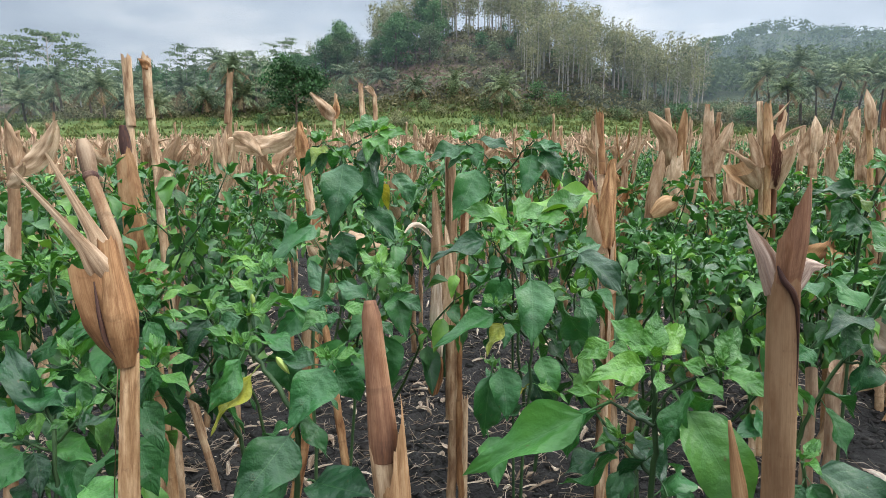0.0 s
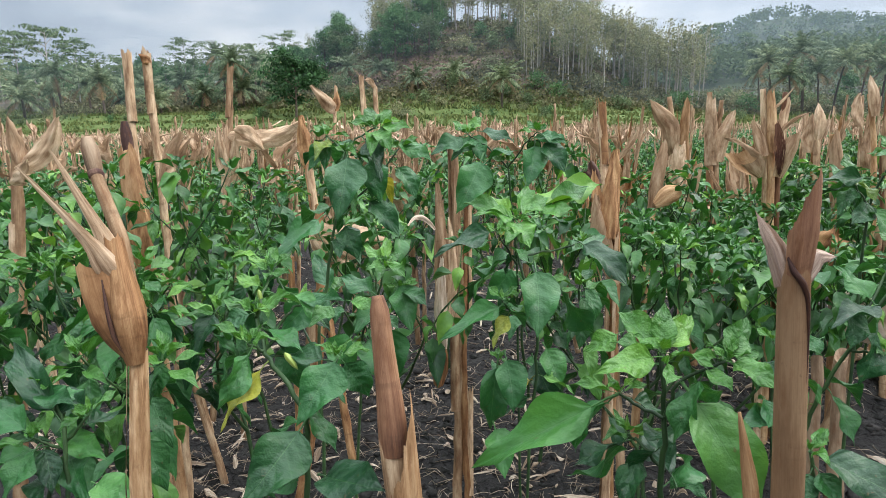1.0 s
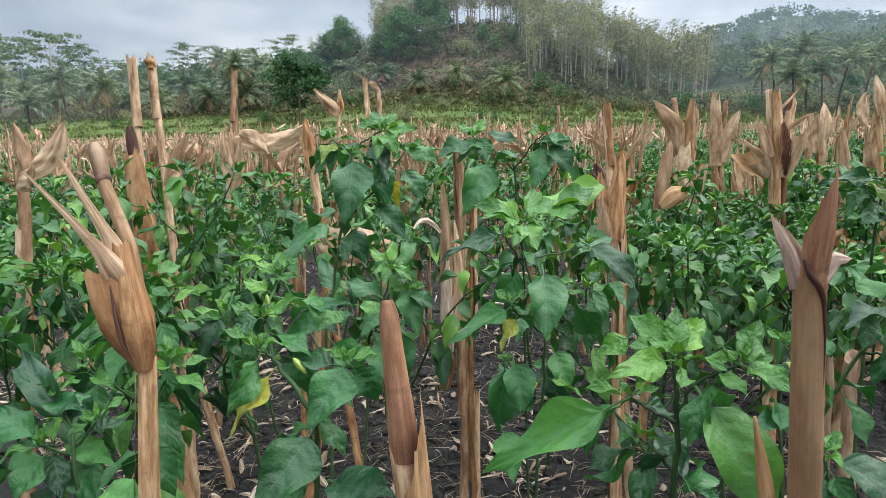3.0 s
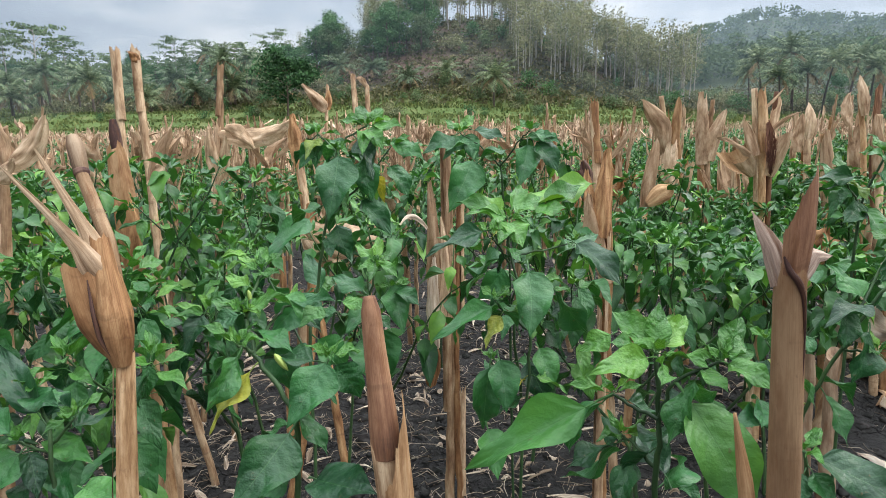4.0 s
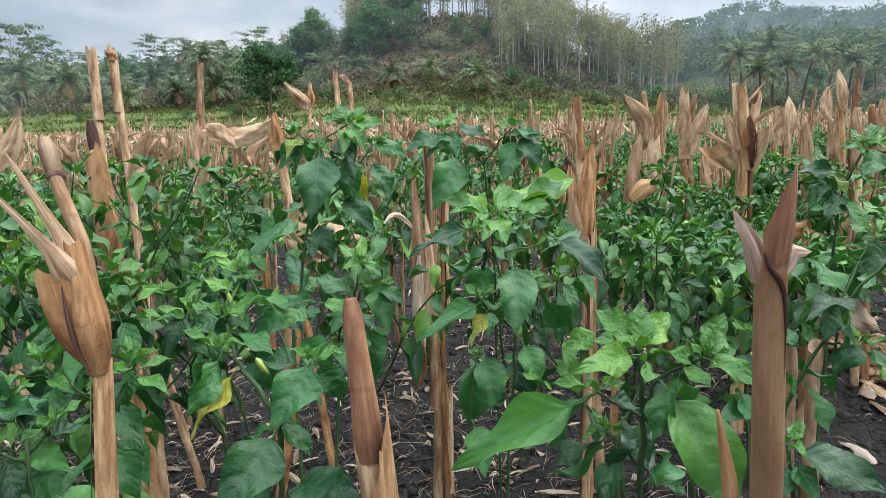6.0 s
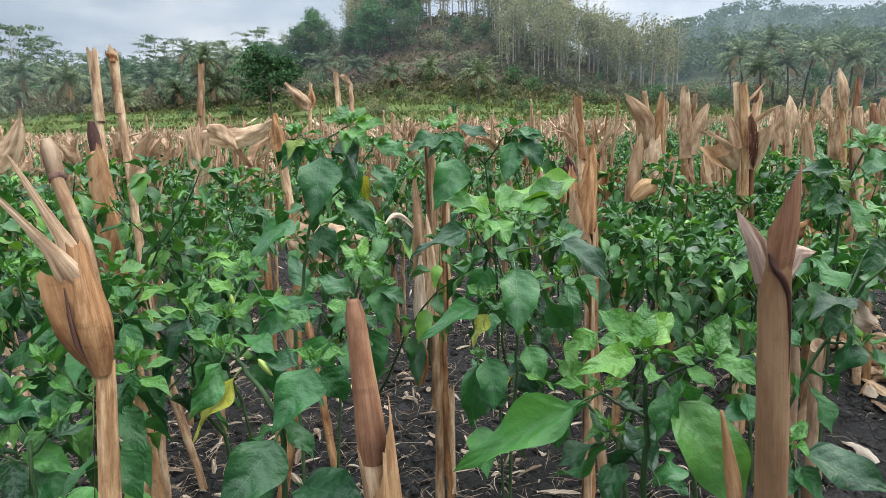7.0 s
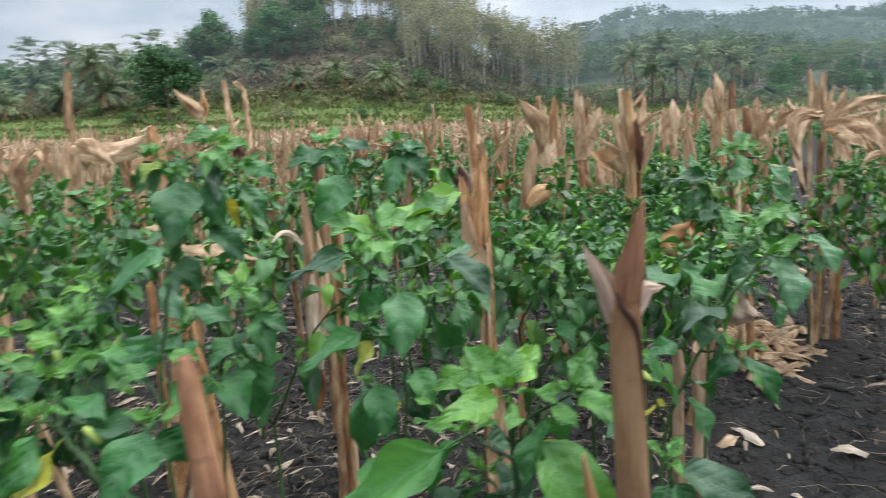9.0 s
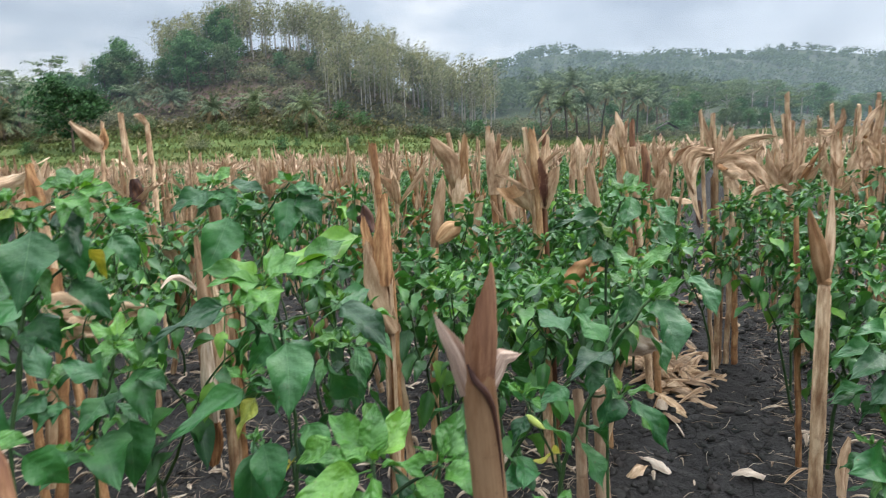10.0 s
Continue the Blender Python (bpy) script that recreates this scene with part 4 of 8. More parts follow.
near_stalk('maize stalk with long papery husk hanging down its side',
    [((0.021, 1.374, -0.020), (0.031, 1.600, 0.935), 0.0125, 's')],
    [(0, 0.3, 0.55, 0.8, 1.0, 's'), (0, 0.62, 0.97, 0.8, 2.0, 'h')],
    [((-0.008, 1.415, 0.431), (-0.011, 1.519, 0.838), 0.0430, (0.011, -0.000, -0.000), (0.143, -0.981, 0.199), 0.70, 'h'),
     ((-0.000, 1.399, 0.449), (-0.001, 1.442, 0.664), 0.0330, (-0.004, 0.000, 0.000), (0.143, -0.981, 0.199), 0.60, 'p'),
     ((-0.017, 1.476, 0.726), (-0.080, 1.432, 0.745), 0.0130, (-0.004, 0.012, 0.024), (0.143, -0.981, 0.199), 0.30, 'p'),
     ((0.011, 1.426, 0.485), (0.016, 1.501, 0.750), 0.0300, (0.008, -0.000, -0.000), (0.143, -0.981, 0.199), 0.50, 'h'),
     ((-0.015, 1.418, 0.342), (0.000, 1.423, 0.471), 0.0414, (0.000, -0.000, 0.000), (0.143, -0.981, 0.199), 0.60, 'r')])
near_stalk('slim reddish maize stalk standing beside another',
    [((0.056, 1.371, -0.020), (0.067, 1.589, 0.785), 0.0100, 'r')],
    [(0, 0.1, 0.4, 0.7, 1.0, 's'), (0, 0.6, 0.97, 0.8, 2.0, 's')],
    [])
near_stalk('tall pale maize stalk cut square at the top',
    [((-0.699, 1.391, -0.020), (-0.817, 1.695, 1.157), 0.0115, 's')],
    [(0, 0.86, 1.0, 0.9, 1.0, 's')],
    [])
near_stalk('tall pale maize stalk with a ragged cut tip',
    [((-0.678, 1.449, -0.020), (-0.794, 1.758, 1.166), 0.0115, 's')],
    [(0, 0.87, 1.0, 0.9, 1.0, 's')],
    [((-0.777, 1.733, 1.146), (-0.803, 1.738, 1.170), 0.0243, (0.000, -0.000, 0.000), (0.143, -0.981, 0.199), 0.50, 'r'),
     ((-0.725, 1.606, 0.841), (-0.669, 1.632, 0.969), 0.0380, (0.000, 0.003, 0.014), (0.143, -0.981, 0.199), 0.50, 'h'),
     ((-0.728, 1.603, 0.826), (-0.687, 1.617, 0.898), 0.0497, (0.009, -0.000, -0.000), (0.143, -0.981, 0.199), 0.60, 'h')])
shaped_stalk('brown sheathed maize stalk with dark rotten tip', (-0.640, 1.34, -0.02),
    [([(-0.640, 1.34, -0.02), (-0.705, 1.45, 0.70), (-0.756, 1.521, 0.925)], [0.0150, 0.0145, 0.0140, 0.0120], 'o'),
     ([(-0.754, 1.520, 0.910), (-0.761, 1.530, 0.955), (-0.765, 1.535, 0.995)], [0.0120, 0.0145, 0.0135, 0.0080], 'd')],
    [([(-0.712, 1.445, 0.66), (-0.728, 1.465, 0.80), (-0.752, 1.505, 0.945)], [0.0220, 0.0270, 0.0260, 0.0180], FACING, 0.6, [0.80, 0.86, 0.97, 0.9, 1.0, 0.94, 0.8], 0.75, 'o'),
     ([(-0.705, 1.430, 0.60), (-0.716, 1.445, 0.72), (-0.728, 1.465, 0.83)], [0.0230, 0.0285, 0.0260], FACING, 0.5, [0.75, 1.0, 0.8, 0.92, 0.7], 0.75, 'r')])
near_stalk('maize stalk with a long husk folded out sideways',
    [((-0.783, 1.902, -0.020), (-0.739, 2.285, 1.166), 0.0105, 's')],
    [(0, 0.86, 1.0, 0.9, 1.0, 's'), (0, 0.6, 0.82, 0.9, 1.0, 'h')],
    [((-0.734, 2.187, 0.939), (-0.467, 2.144, 0.984), 0.0737, (0.008, -0.006, -0.030), (0.143, -0.981, 0.199), 0.60, 'h'),
     ((-0.697, 2.140, 0.959), (-0.602, 2.126, 0.893), 0.0499, (0.000, 0.004, 0.019), (0.143, -0.981, 0.199), 0.50, 'h'),
     ((-0.742, 2.156, 0.785), (-0.751, 2.140, 0.960), 0.0427, (-0.008, 0.000, 0.000), (0.143, -0.981, 0.199), 0.60, 'h'),
     ((-0.748, 2.152, 0.766), (-0.697, 2.134, 0.931), 0.0427, (0.008, -0.000, -0.000), (0.143, -0.981, 0.199), 0.60, 'h')])
near_stalk('brown sheathed maize stalk with bare lower stem',
    [((-0.266, 1.626, -0.020), (-0.424, 1.941, 0.993), 0.0115, 'r')],
    [(0, 0.6, 0.84, 0.9, 1.0, 's')],
    [((-0.405, 1.890, 0.845), (-0.419, 1.901, 0.999), 0.0444, (0.000, -0.000, 0.000), (0.143, -0.981, 0.199), 0.60, 'r')])
near_stalk('thin maize stalk with one husk leaf tipped sideways',
    [((-0.735, 4.078, -0.020), (-0.761, 4.742, 1.206), 0.0140, 's')],
    [],
    [((-0.754, 4.603, 1.024), (-0.904, 4.540, 1.209), 0.0975, (0.032, -0.007, -0.032), (0.143, -0.981, 0.199), 0.70, 'h'),
     ((-0.745, 4.605, 1.032), (-0.736, 4.633, 1.173), 0.0575, (0.000, -0.000, 0.000), (0.143, -0.981, 0.199), 0.60, 'r')])
near_stalk('slender upright maize stalk',
    [((-0.294, 2.591, -0.020), (-0.350, 2.893, 1.161), 0.0105, 's')],
    [(0, 0.86, 1.0, 0.9, 1.0, 's')],
    [((-0.305, 2.741, 0.916), (-0.286, 2.721, 0.820), 0.0641, (0.000, -0.000, 0.000), (0.143, -0.981, 0.199), 0.80, 'D'),
     ((-0.269, 2.702, 0.628), (-0.300, 2.745, 0.835), 0.0745, (0.000, -0.000, 0.000), (0.143, -0.981, 0.199), 0.80, 'h')])
near_stalk('slender maize stalk with a flag of dry leaf at the tip',
    [((-0.367, 3.545, -0.020), (-0.399, 4.020, 1.180), 0.0135, 's')],
    [(0, 0.8, 0.97, 0.9, 1.0, 's')],
    [((-0.396, 4.016, 1.159), (-0.448, 3.925, 1.210), 0.0422, (0.000, 0.004, 0.021), (0.143, -0.981, 0.199), 0.50, 'h')])
near_stalk('upright brown maize stalk cut flat',
    [((0.429, 1.307, -0.020), (0.416, 1.633, 1.009), 0.0110, 's')],
    [(0, 0.86, 1.0, 0.9, 1.0, 'r')],
    [((0.378, 1.492, 0.818), (0.362, 1.506, 0.885), 0.0329, (0.000, -0.000, 0.000), (0.143, -0.981, 0.199), 0.60, 'd'),
     ((0.369, 1.493, 0.825), (0.356, 1.501, 0.861), 0.0274, (0.000, -0.000, 0.000), (0.143, -0.981, 0.199), 0.60, 'D')])
near_stalk('thick rusty maize stalk wrapped in a split sheath',
    [((0.325, 1.131, -0.020), (0.381, 1.368, 0.910), 0.0115, 'r')],
    [(0, 0.2, 0.5, 0.8, 1.0, 's'), (0, 0.5, 0.8, 0.8, 2.0, 'h')],
    [((0.375, 1.281, 0.636), (0.335, 1.330, 0.825), 0.0488, (-0.005, 0.000, 0.000), (0.143, -0.981, 0.199), 0.70, 'h'),
     ((0.363, 1.301, 0.731), (0.377, 1.349, 0.919), 0.0414, (0.000, -0.000, 0.000), (0.143, -0.981, 0.199), 0.70, 'r'),
     ((0.349, 1.313, 0.741), (0.333, 1.351, 0.875), 0.0319, (0.000, -0.000, 0.000), (0.143, -0.981, 0.199), 0.60, 'r')])
shaped_stalk('slim maize stalk with a rounded husk flap', (0.575, 1.72, -0.02),
    [([(0.575, 1.72, -0.02), (0.609, 1.80, 0.494), (0.654, 1.90, 0.706), (0.690, 1.945, 0.88)], [0.0125, 0.0115, 0.011, 0.008], 'o')],
    [([(0.648, 1.89, 0.69), (0.672, 1.915, 0.80), (0.697, 1.945, 0.912)], [0.012, 0.021, 0.020, 0.012], FACING, 0.55, [0.72, 0.9, 1.0, 0.95, 0.85, 0.7], 0.8, 'h'),
     ([(0.655, 1.88, 0.715), (0.690, 1.875, 0.745), (0.728, 1.87, 0.765)], [0.012, 0.028, 0.032, 0.018], (0.1, -0.8, 0.6), 0.42, [0.8, 0.95, 1.0, 0.95, 0.8], 0.6, 'o')])
shaped_stalk('clump of maize stalks with cupped husks and a dark dried tassel', (0.955, 1.72, -0.02),
    [([(0.955, 1.72, -0.02), (0.975, 1.85, 0.79), (0.950, 1.87, 1.055)], [0.0125, 0.0115, 0.0105, 0.0080], 's'),
     ([(0.970, 1.715, -0.02), (0.982, 1.84, 0.791), (0.970, 1.86, 1.03)], [0.0120, 0.0115, 0.0110, 0.0085], 'o'),
     ([(1.0, 1.74, -0.02), (1.011, 1.86, 0.788), (1.033, 1.90, 1.045)], [0.0115, 0.0110, 0.0100, 0.0070], 'b'),
     ([(0.985, 1.75, -0.02), (0.992, 1.87, 0.80), (0.990, 1.89, 1.02)], [0.0110, 0.0105, 0.0100, 0.0060], 's'),
     ([(0.972, 1.815, 0.950), (0.978, 1.795, 0.89), (0.976, 1.785, 0.815)], [0.004, 0.009, 0.012, 0.011, 0.004], 'T')],
    [([(0.945, 1.835, 0.805), (0.920, 1.85, 0.845), (0.893, 1.855, 0.895)], [0.010, 0.036, 0.050, 0.056], (-0.2, 0.9, 0.5), 0.40, [1.0, 0.86, 0.80, 0.84, 0.95, 1.05], 0.45, 'o'),
     ([(0.945, 1.825, 0.803), (0.920, 1.815, 0.835), (0.898, 1.81, 0.862)], [0.010, 0.030, 0.036], (-0.1, -0.9, -0.2), 0.36, [1.0, 0.9, 0.82, 0.9, 1.0], 0.4, 'h'),
     ([(0.996, 1.83, 0.80), (1.012, 1.825, 0.87), (1.030, 1.82, 0.935)], [0.014, 0.024, 0.026, 0.018], FACING, 0.5, [0.75, 0.85, 0.95, 1.0, 0.96, 0.8], 0.7, 'h'),
     ([(0.950, 1.83, 0.86), (0.937, 1.85, 0.92), (0.922, 1.86, 0.965)], [0.016, 0.020, 0.014, 0.006], FACING, 0.5, [0.9, 1.0, 0.93, 1.0, 0.85], 0.7, 'h'),
     ([(0.980, 1.84, 0.87), (0.973, 1.85, 0.97), (0.966, 1.86, 1.060)], [0.016, 0.016, 0.014, 0.010], FACING, 0.6, [0.85, 0.96, 0.9, 1.0, 0.93], 0.8, 'o'),
     ([(1.015, 1.87, 0.90), (1.03, 1.89, 0.98), (1.045, 1.90, 1.03)], [0.014, 0.014, 0.008], FACING, 0.5, [0.9, 1.0, 0.9, 0.96], 0.8, 's')],
    [((0.930, 1.80, 0.862), (0.806, 1.775, 0.918), 0.026, (0.0, 0.0, 0.014), (0.1, -0.6, 0.8), 0.9, 'h'),
     ((1.010, 1.86, 0.93), (1.085, 1.85, 0.985), 0.014, (0.0, 0.0, 0.01), FACING, 0.6, 'h'),
     ((0.985, 1.86, 1.00), (1.040, 1.86, 1.065), 0.010, (0.0, 0.0, -0.006), FACING, 0.6, 's')])
shaped_stalk('maize stalk with a broad curled husk and a leaning twin', (0.94, 2.28, -0.02),
    [([(0.94, 2.28, -0.02), (0.955, 2.46, 0.70), (0.905, 2.5, 1.05)], [0.015, 0.0145, 0.013, 0.009], 's'),
     ([(1.0, 2.31, -0.02), (0.985, 2.47, 0.70), (0.972, 2.5, 1.0)], [0.014, 0.0135, 0.012, 0.008], 'o')],
    [([(0.925, 2.47, 0.82), (0.900, 2.47, 0.94), (0.812, 2.46, 1.04)], [0.022, 0.044, 0.040, 0.012], (0.3, -0.95, 0.2), 0.48, [0.8, 0.95, 1.0, 0.9, 0.8], 0.7, 'h'),
     ([(0.955, 2.46, 0.64), (0.940, 2.46, 0.76), (0.935, 2.47, 0.90)], [0.030, 0.038, 0.030], FACING, 0.55, [0.8, 1.0, 0.85, 0.95, 0.8], 0.7, 'h'),
     ([(0.985, 2.46, 0.62), (0.998, 2.45, 0.70), (1.02, 2.44, 0.80)], [0.020, 0.026, 0.014], FACING, 0.5, [0.9, 1.0, 0.9], 0.7, 's'),
     ([(0.960, 2.48, 0.86), (0.968, 2.49, 0.96), (0.978, 2.5, 1.05)], [0.020, 0.020, 0.010], FACING, 0.5, [0.85, 1.0, 0.85, 0.95], 0.8, 'o')])
shaped_stalk('upright bundle of split maize stalks', (1.36, 2.98, -0.02),
    [([(1.36, 2.98, -0.02), (1.369, 3.17, 0.78), (1.362, 3.2, 1.082)], [0.017, 0.017, 0.016, 0.012], 'o'),
     ([(1.40, 2.99, -0.02), (1.405, 3.18, 0.78), (1.425, 3.2, 1.042)], [0.015, 0.015, 0.014, 0.010], 's')],
    [([(1.375, 3.16, 0.72), (1.370, 3.17, 0.90), (1.362, 3.19, 1.09)], [0.030, 0.034, 0.022], FACING, 0.55, [0.85, 1.0, 0.88, 0.96, 0.8], 0.8, 'h'),
     ([(1.41, 3.16, 0.74), (1.425, 3.15, 0.88), (1.465, 3.14, 1.0)], [0.026, 0.036, 0.014], FACING, 0.5, [0.85, 1.0, 0.9], 0.7, 'h'),
     ([(1.43, 3.17, 0.95), (1.45, 3.17, 0.97), (1.455, 3.16, 0.93)], [0.008, 0.014, 0.010], FACING, 0.6, [1, 0.9, 1], 1.0, 'd')])
shaped_stalk('maize stalk with one tall pointed pale husk', (1.545, 2.42, -0.02),
    [([(1.545, 2.42, -0.02), (1.556, 2.58, 0.86), (1.556, 2.6, 0.96)], [0.014, 0.013, 0.008], 's')],
    [([(1.558, 2.58, 0.86), (1.562, 2.58, 0.94), (1.552, 2.6, 1.02)], [0.012, 0.027, 0.025, 0.007], FACING, 0.5, [0.8, 0.92, 1.0, 0.92, 0.8], 0.6, 'h')])
shaped_stalk('tall maize stalk ending in a pale pointed sheath', (1.775, 2.40, -0.02),
    [([(1.775, 2.40, -0.02), (1.791, 2.58, 0.87), (1.762, 2.6, 1.05)], [0.0115, 0.0105, 0.0075], 'o'),
     ([(1.82, 2.42, -0.02), (1.835, 2.58, 0.80), (1.838, 2.6, 1.07)], [0.0105, 0.0100, 0.0080], 'b')],
    [([(1.775, 2.57, 0.96), (1.765, 2.58, 1.05), (1.752, 2.6, 1.125)], [0.015, 0.025, 0.021, 0.006], FACING, 0.5, [0.8, 0.95, 1.0, 0.95, 0.8], 0.7, 'h'),
     ([(1.83, 2.57, 0.90), (1.838, 2.59, 1.09)], [0.0135, 0.011], FACING, 0.6, [0.9, 1.0, 0.92, 0.97], 0.8, 'b')])
shaped_stalk('pair of maize stalks in pale split husks', (1.555, 2.02, -0.02),
    [([(1.555, 2.02, -0.02), (1.576, 2.17, 0.78), (1.573, 2.2, 0.97)], [0.0135, 0.0125, 0.009], 's'),
     ([(1.60, 2.03, -0.02), (1.625, 2.18, 0.78), (1.622, 2.2, 0.98)], [0.0135, 0.0125, 0.009], 'o')],
    [([(1.560, 2.16, 0.76), (1.556, 2.17, 0.87), (1.550, 2.19, 0.975)], [0.018, 0.025, 0.012], FACING, 0.5, [0.85, 1.0, 0.9, 0.95], 0.7, 'h'),
     ([(1.620, 2.17, 0.78), (1.625, 2.18, 0.90), (1.620, 2.2, 0.98)], [0.016, 0.018, 0.013], FACING, 0.55, [0.85, 0.96, 0.9, 1.0], 0.8, 'b')])
shaped_stalk('short sheathed maize stalk with a broken tip', (1.195, 1.75, -0.02),
    [([(1.195, 1.75, -0.02), (1.212, 1.88, 0.746), (1.192, 1.9, 0.92)], [0.014, 0.0135, 0.010], 'o')],
    [([(1.212, 1.87, 0.70), (1.205, 1.88, 0.80), (1.192, 1.9, 0.935)], [0.020, 0.026, 0.022, 0.014], FACING, 0.55, [0.8, 0.92, 1.0, 0.96, 0.8], 0.8, 'h')])
near_stalk('pair of stout pale maize stumps standing close together',
    [((0.630, 0.914, -0.020), (0.619, 0.964, 0.592), 0.0120, 'g'), ((0.657, 0.895, -0.020), (0.671, 0.984, 0.588), 0.0140, 'g')],
    [(0, 0.2, 0.6, 0.8, 1.0, 'g'), (1, 0.2, 0.6, 0.7, 4.0, 'g')],
    [])
shaped_stalk('maize stalk with a husk split open into two blades', (1.052, 0.845, -0.02),
    [([(1.052, 0.845, -0.02), (1.085, 0.89, 0.40), (1.110, 0.922, 0.745)], [0.0125, 0.0118, 0.0112, 0.0100], 's'),
     ([(1.108, 0.921, 0.738), (1.1105, 0.923, 0.750)], [0.0104, 0.0122, 0.0104], 'o')],
    [([(1.108, 0.922, 0.742), (1.088, 0.926, 0.815), (1.066, 0.931, 0.888)], [0.0095, 0.0185, 0.0165, 0.0100, 0.0030], (-0.3, -0.95, 0.1), 0.42, [0.85, 0.95, 1.0, 0.93, 0.8], 0.8, 'o'),
     ([(1.112, 0.924, 0.742), (1.132, 0.940, 0.83), (1.149, 0.956, 0.928)], [0.0095, 0.0150, 0.0125, 0.0085, 0.0030], (0.1, -0.95, 0.1), 0.42, [0.85, 0.95, 1.0, 0.96, 0.8], 0.8, 'h'),
     ([(1.110, 0.93, 0.742), (1.106, 0.94, 0.80), (1.098, 0.95, 0.868)], [0.0090, 0.0120, 0.0040], FACING, 0.42, [0.9, 1.0, 0.9], 0.8, 'h'),
     ([(1.090, 0.895, 0.45), (1.108, 0.92, 0.735)], [0.0128, 0.0116], (-0.4, -0.9, 0), 0.62, [0.95, 1.0, 0.97, 0.9], 1.0, 's')])
near_stalk('dark slim maize stalk in the row',
    [((1.646, 1.414, -0.020), (1.703, 1.538, 0.754), 0.0090, 'r')],
    [(0, 0.3, 0.6, 0.8, 1.0, 's')],
    [])
near_stalk('group of maize stalks with broad drooping husks',
    [((2.025, 2.200, -0.020), (2.109, 2.378, 1.087), 0.0125, 's'), ((2.105, 2.228, -0.020), (2.176, 2.372, 0.885), 0.0120, 's'), ((1.972, 2.158, -0.020), (2.037, 2.373, 1.110), 0.0085, 's'), ((2.127, 2.200, -0.020), (2.214, 2.317, 0.771), 0.0130, 'r'), ((2.070, 2.234, -0.020), (2.233, 2.402, 1.027), 0.0095, 's')],
    [(0, 0.45, 0.75, 0.8, 1.0, 'h'), (1, 0.4, 0.8, 0.9, 2.0, 's'), (3, 0.5, 0.9, 0.9, 2.0, 's')],
    [((2.059, 2.311, 0.933), (1.912, 2.239, 0.757), 0.0583, (-0.055, 0.029, 0.064), (-0.153, -0.985, 0.171), 0.50, 'h'),
     ((2.057, 2.302, 0.938), (1.911, 2.197, 0.642), 0.0483, (-0.051, 0.026, 0.054), (-0.153, -0.985, 0.171), 0.50, 'h'),
     ((2.032, 2.287, 0.925), (1.918, 2.271, 0.820), 0.0436, (-0.033, 0.019, 0.044), (-0.153, -0.985, 0.171), 0.50, 's'),
     ((2.063, 2.280, 0.885), (2.114, 2.053, 0.784), 0.0710, (0.040, -0.003, 0.050), (-0.153, -0.985, 0.171), 0.40, 'h'),
     ((2.054, 2.257, 0.862), (2.089, 2.118, 0.802), 0.0714, (0.020, -0.003, 0.018), (-0.153, -0.985, 0.171), 0.40, 'h'),
     ((2.088, 2.313, 0.878), (2.327, 2.237, 0.987), 0.0445, (-0.006, 0.009, 0.039), (-0.153, -0.985, 0.171), 0.60, 'h'),
     ((2.108, 2.309, 0.889), (2.223, 2.219, 0.942), 0.0540, (-0.001, -0.002, -0.014), (-0.153, -0.985, 0.171), 0.50, 's'),
     ((2.091, 2.346, 0.889), (2.058, 2.398, 1.111), 0.0326, (0.005, -0.002, -0.000), (-0.153, -0.985, 0.171), 0.60, 'h'),
     ((2.090, 2.338, 0.902), (2.112, 2.390, 1.100), 0.0301, (0.000, -0.000, 0.000), (-0.153, -0.985, 0.171), 0.60, 'h'),
     ((2.120, 2.337, 0.888), (2.193, 2.342, 1.037), 0.0377, (0.010, -0.003, -0.000), (-0.153, -0.985, 0.171), 0.60, 'h'),
     ((2.098, 2.333, 0.889), (2.143, 2.359, 1.044), 0.0301, (0.005, -0.002, -0.000), (-0.153, -0.985, 0.171), 0.60, 's'),
     ((1.928, 2.230, 0.733), (1.918, 2.211, 0.618), 0.0287, (0.000, -0.000, 0.000), (-0.153, -0.985, 0.171), 0.50, 'd'),
     ((2.048, 2.262, 0.881), (2.039, 2.198, 0.860), 0.0384, (0.000, -0.000, 0.000), (-0.153, -0.985, 0.171), 0.60, 'r'),
     ((2.069, 2.251, 0.856), (2.068, 2.164, 0.730), 0.0576, (0.015, -0.002, 0.014), (-0.153, -0.985, 0.171), 0.50, 'h'),
     ((2.086, 2.220, 0.489), (2.112, 2.252, 0.707), 0.0493, (0.009, -0.003, -0.000), (-0.153, -0.985, 0.171), 0.50, 'h')])
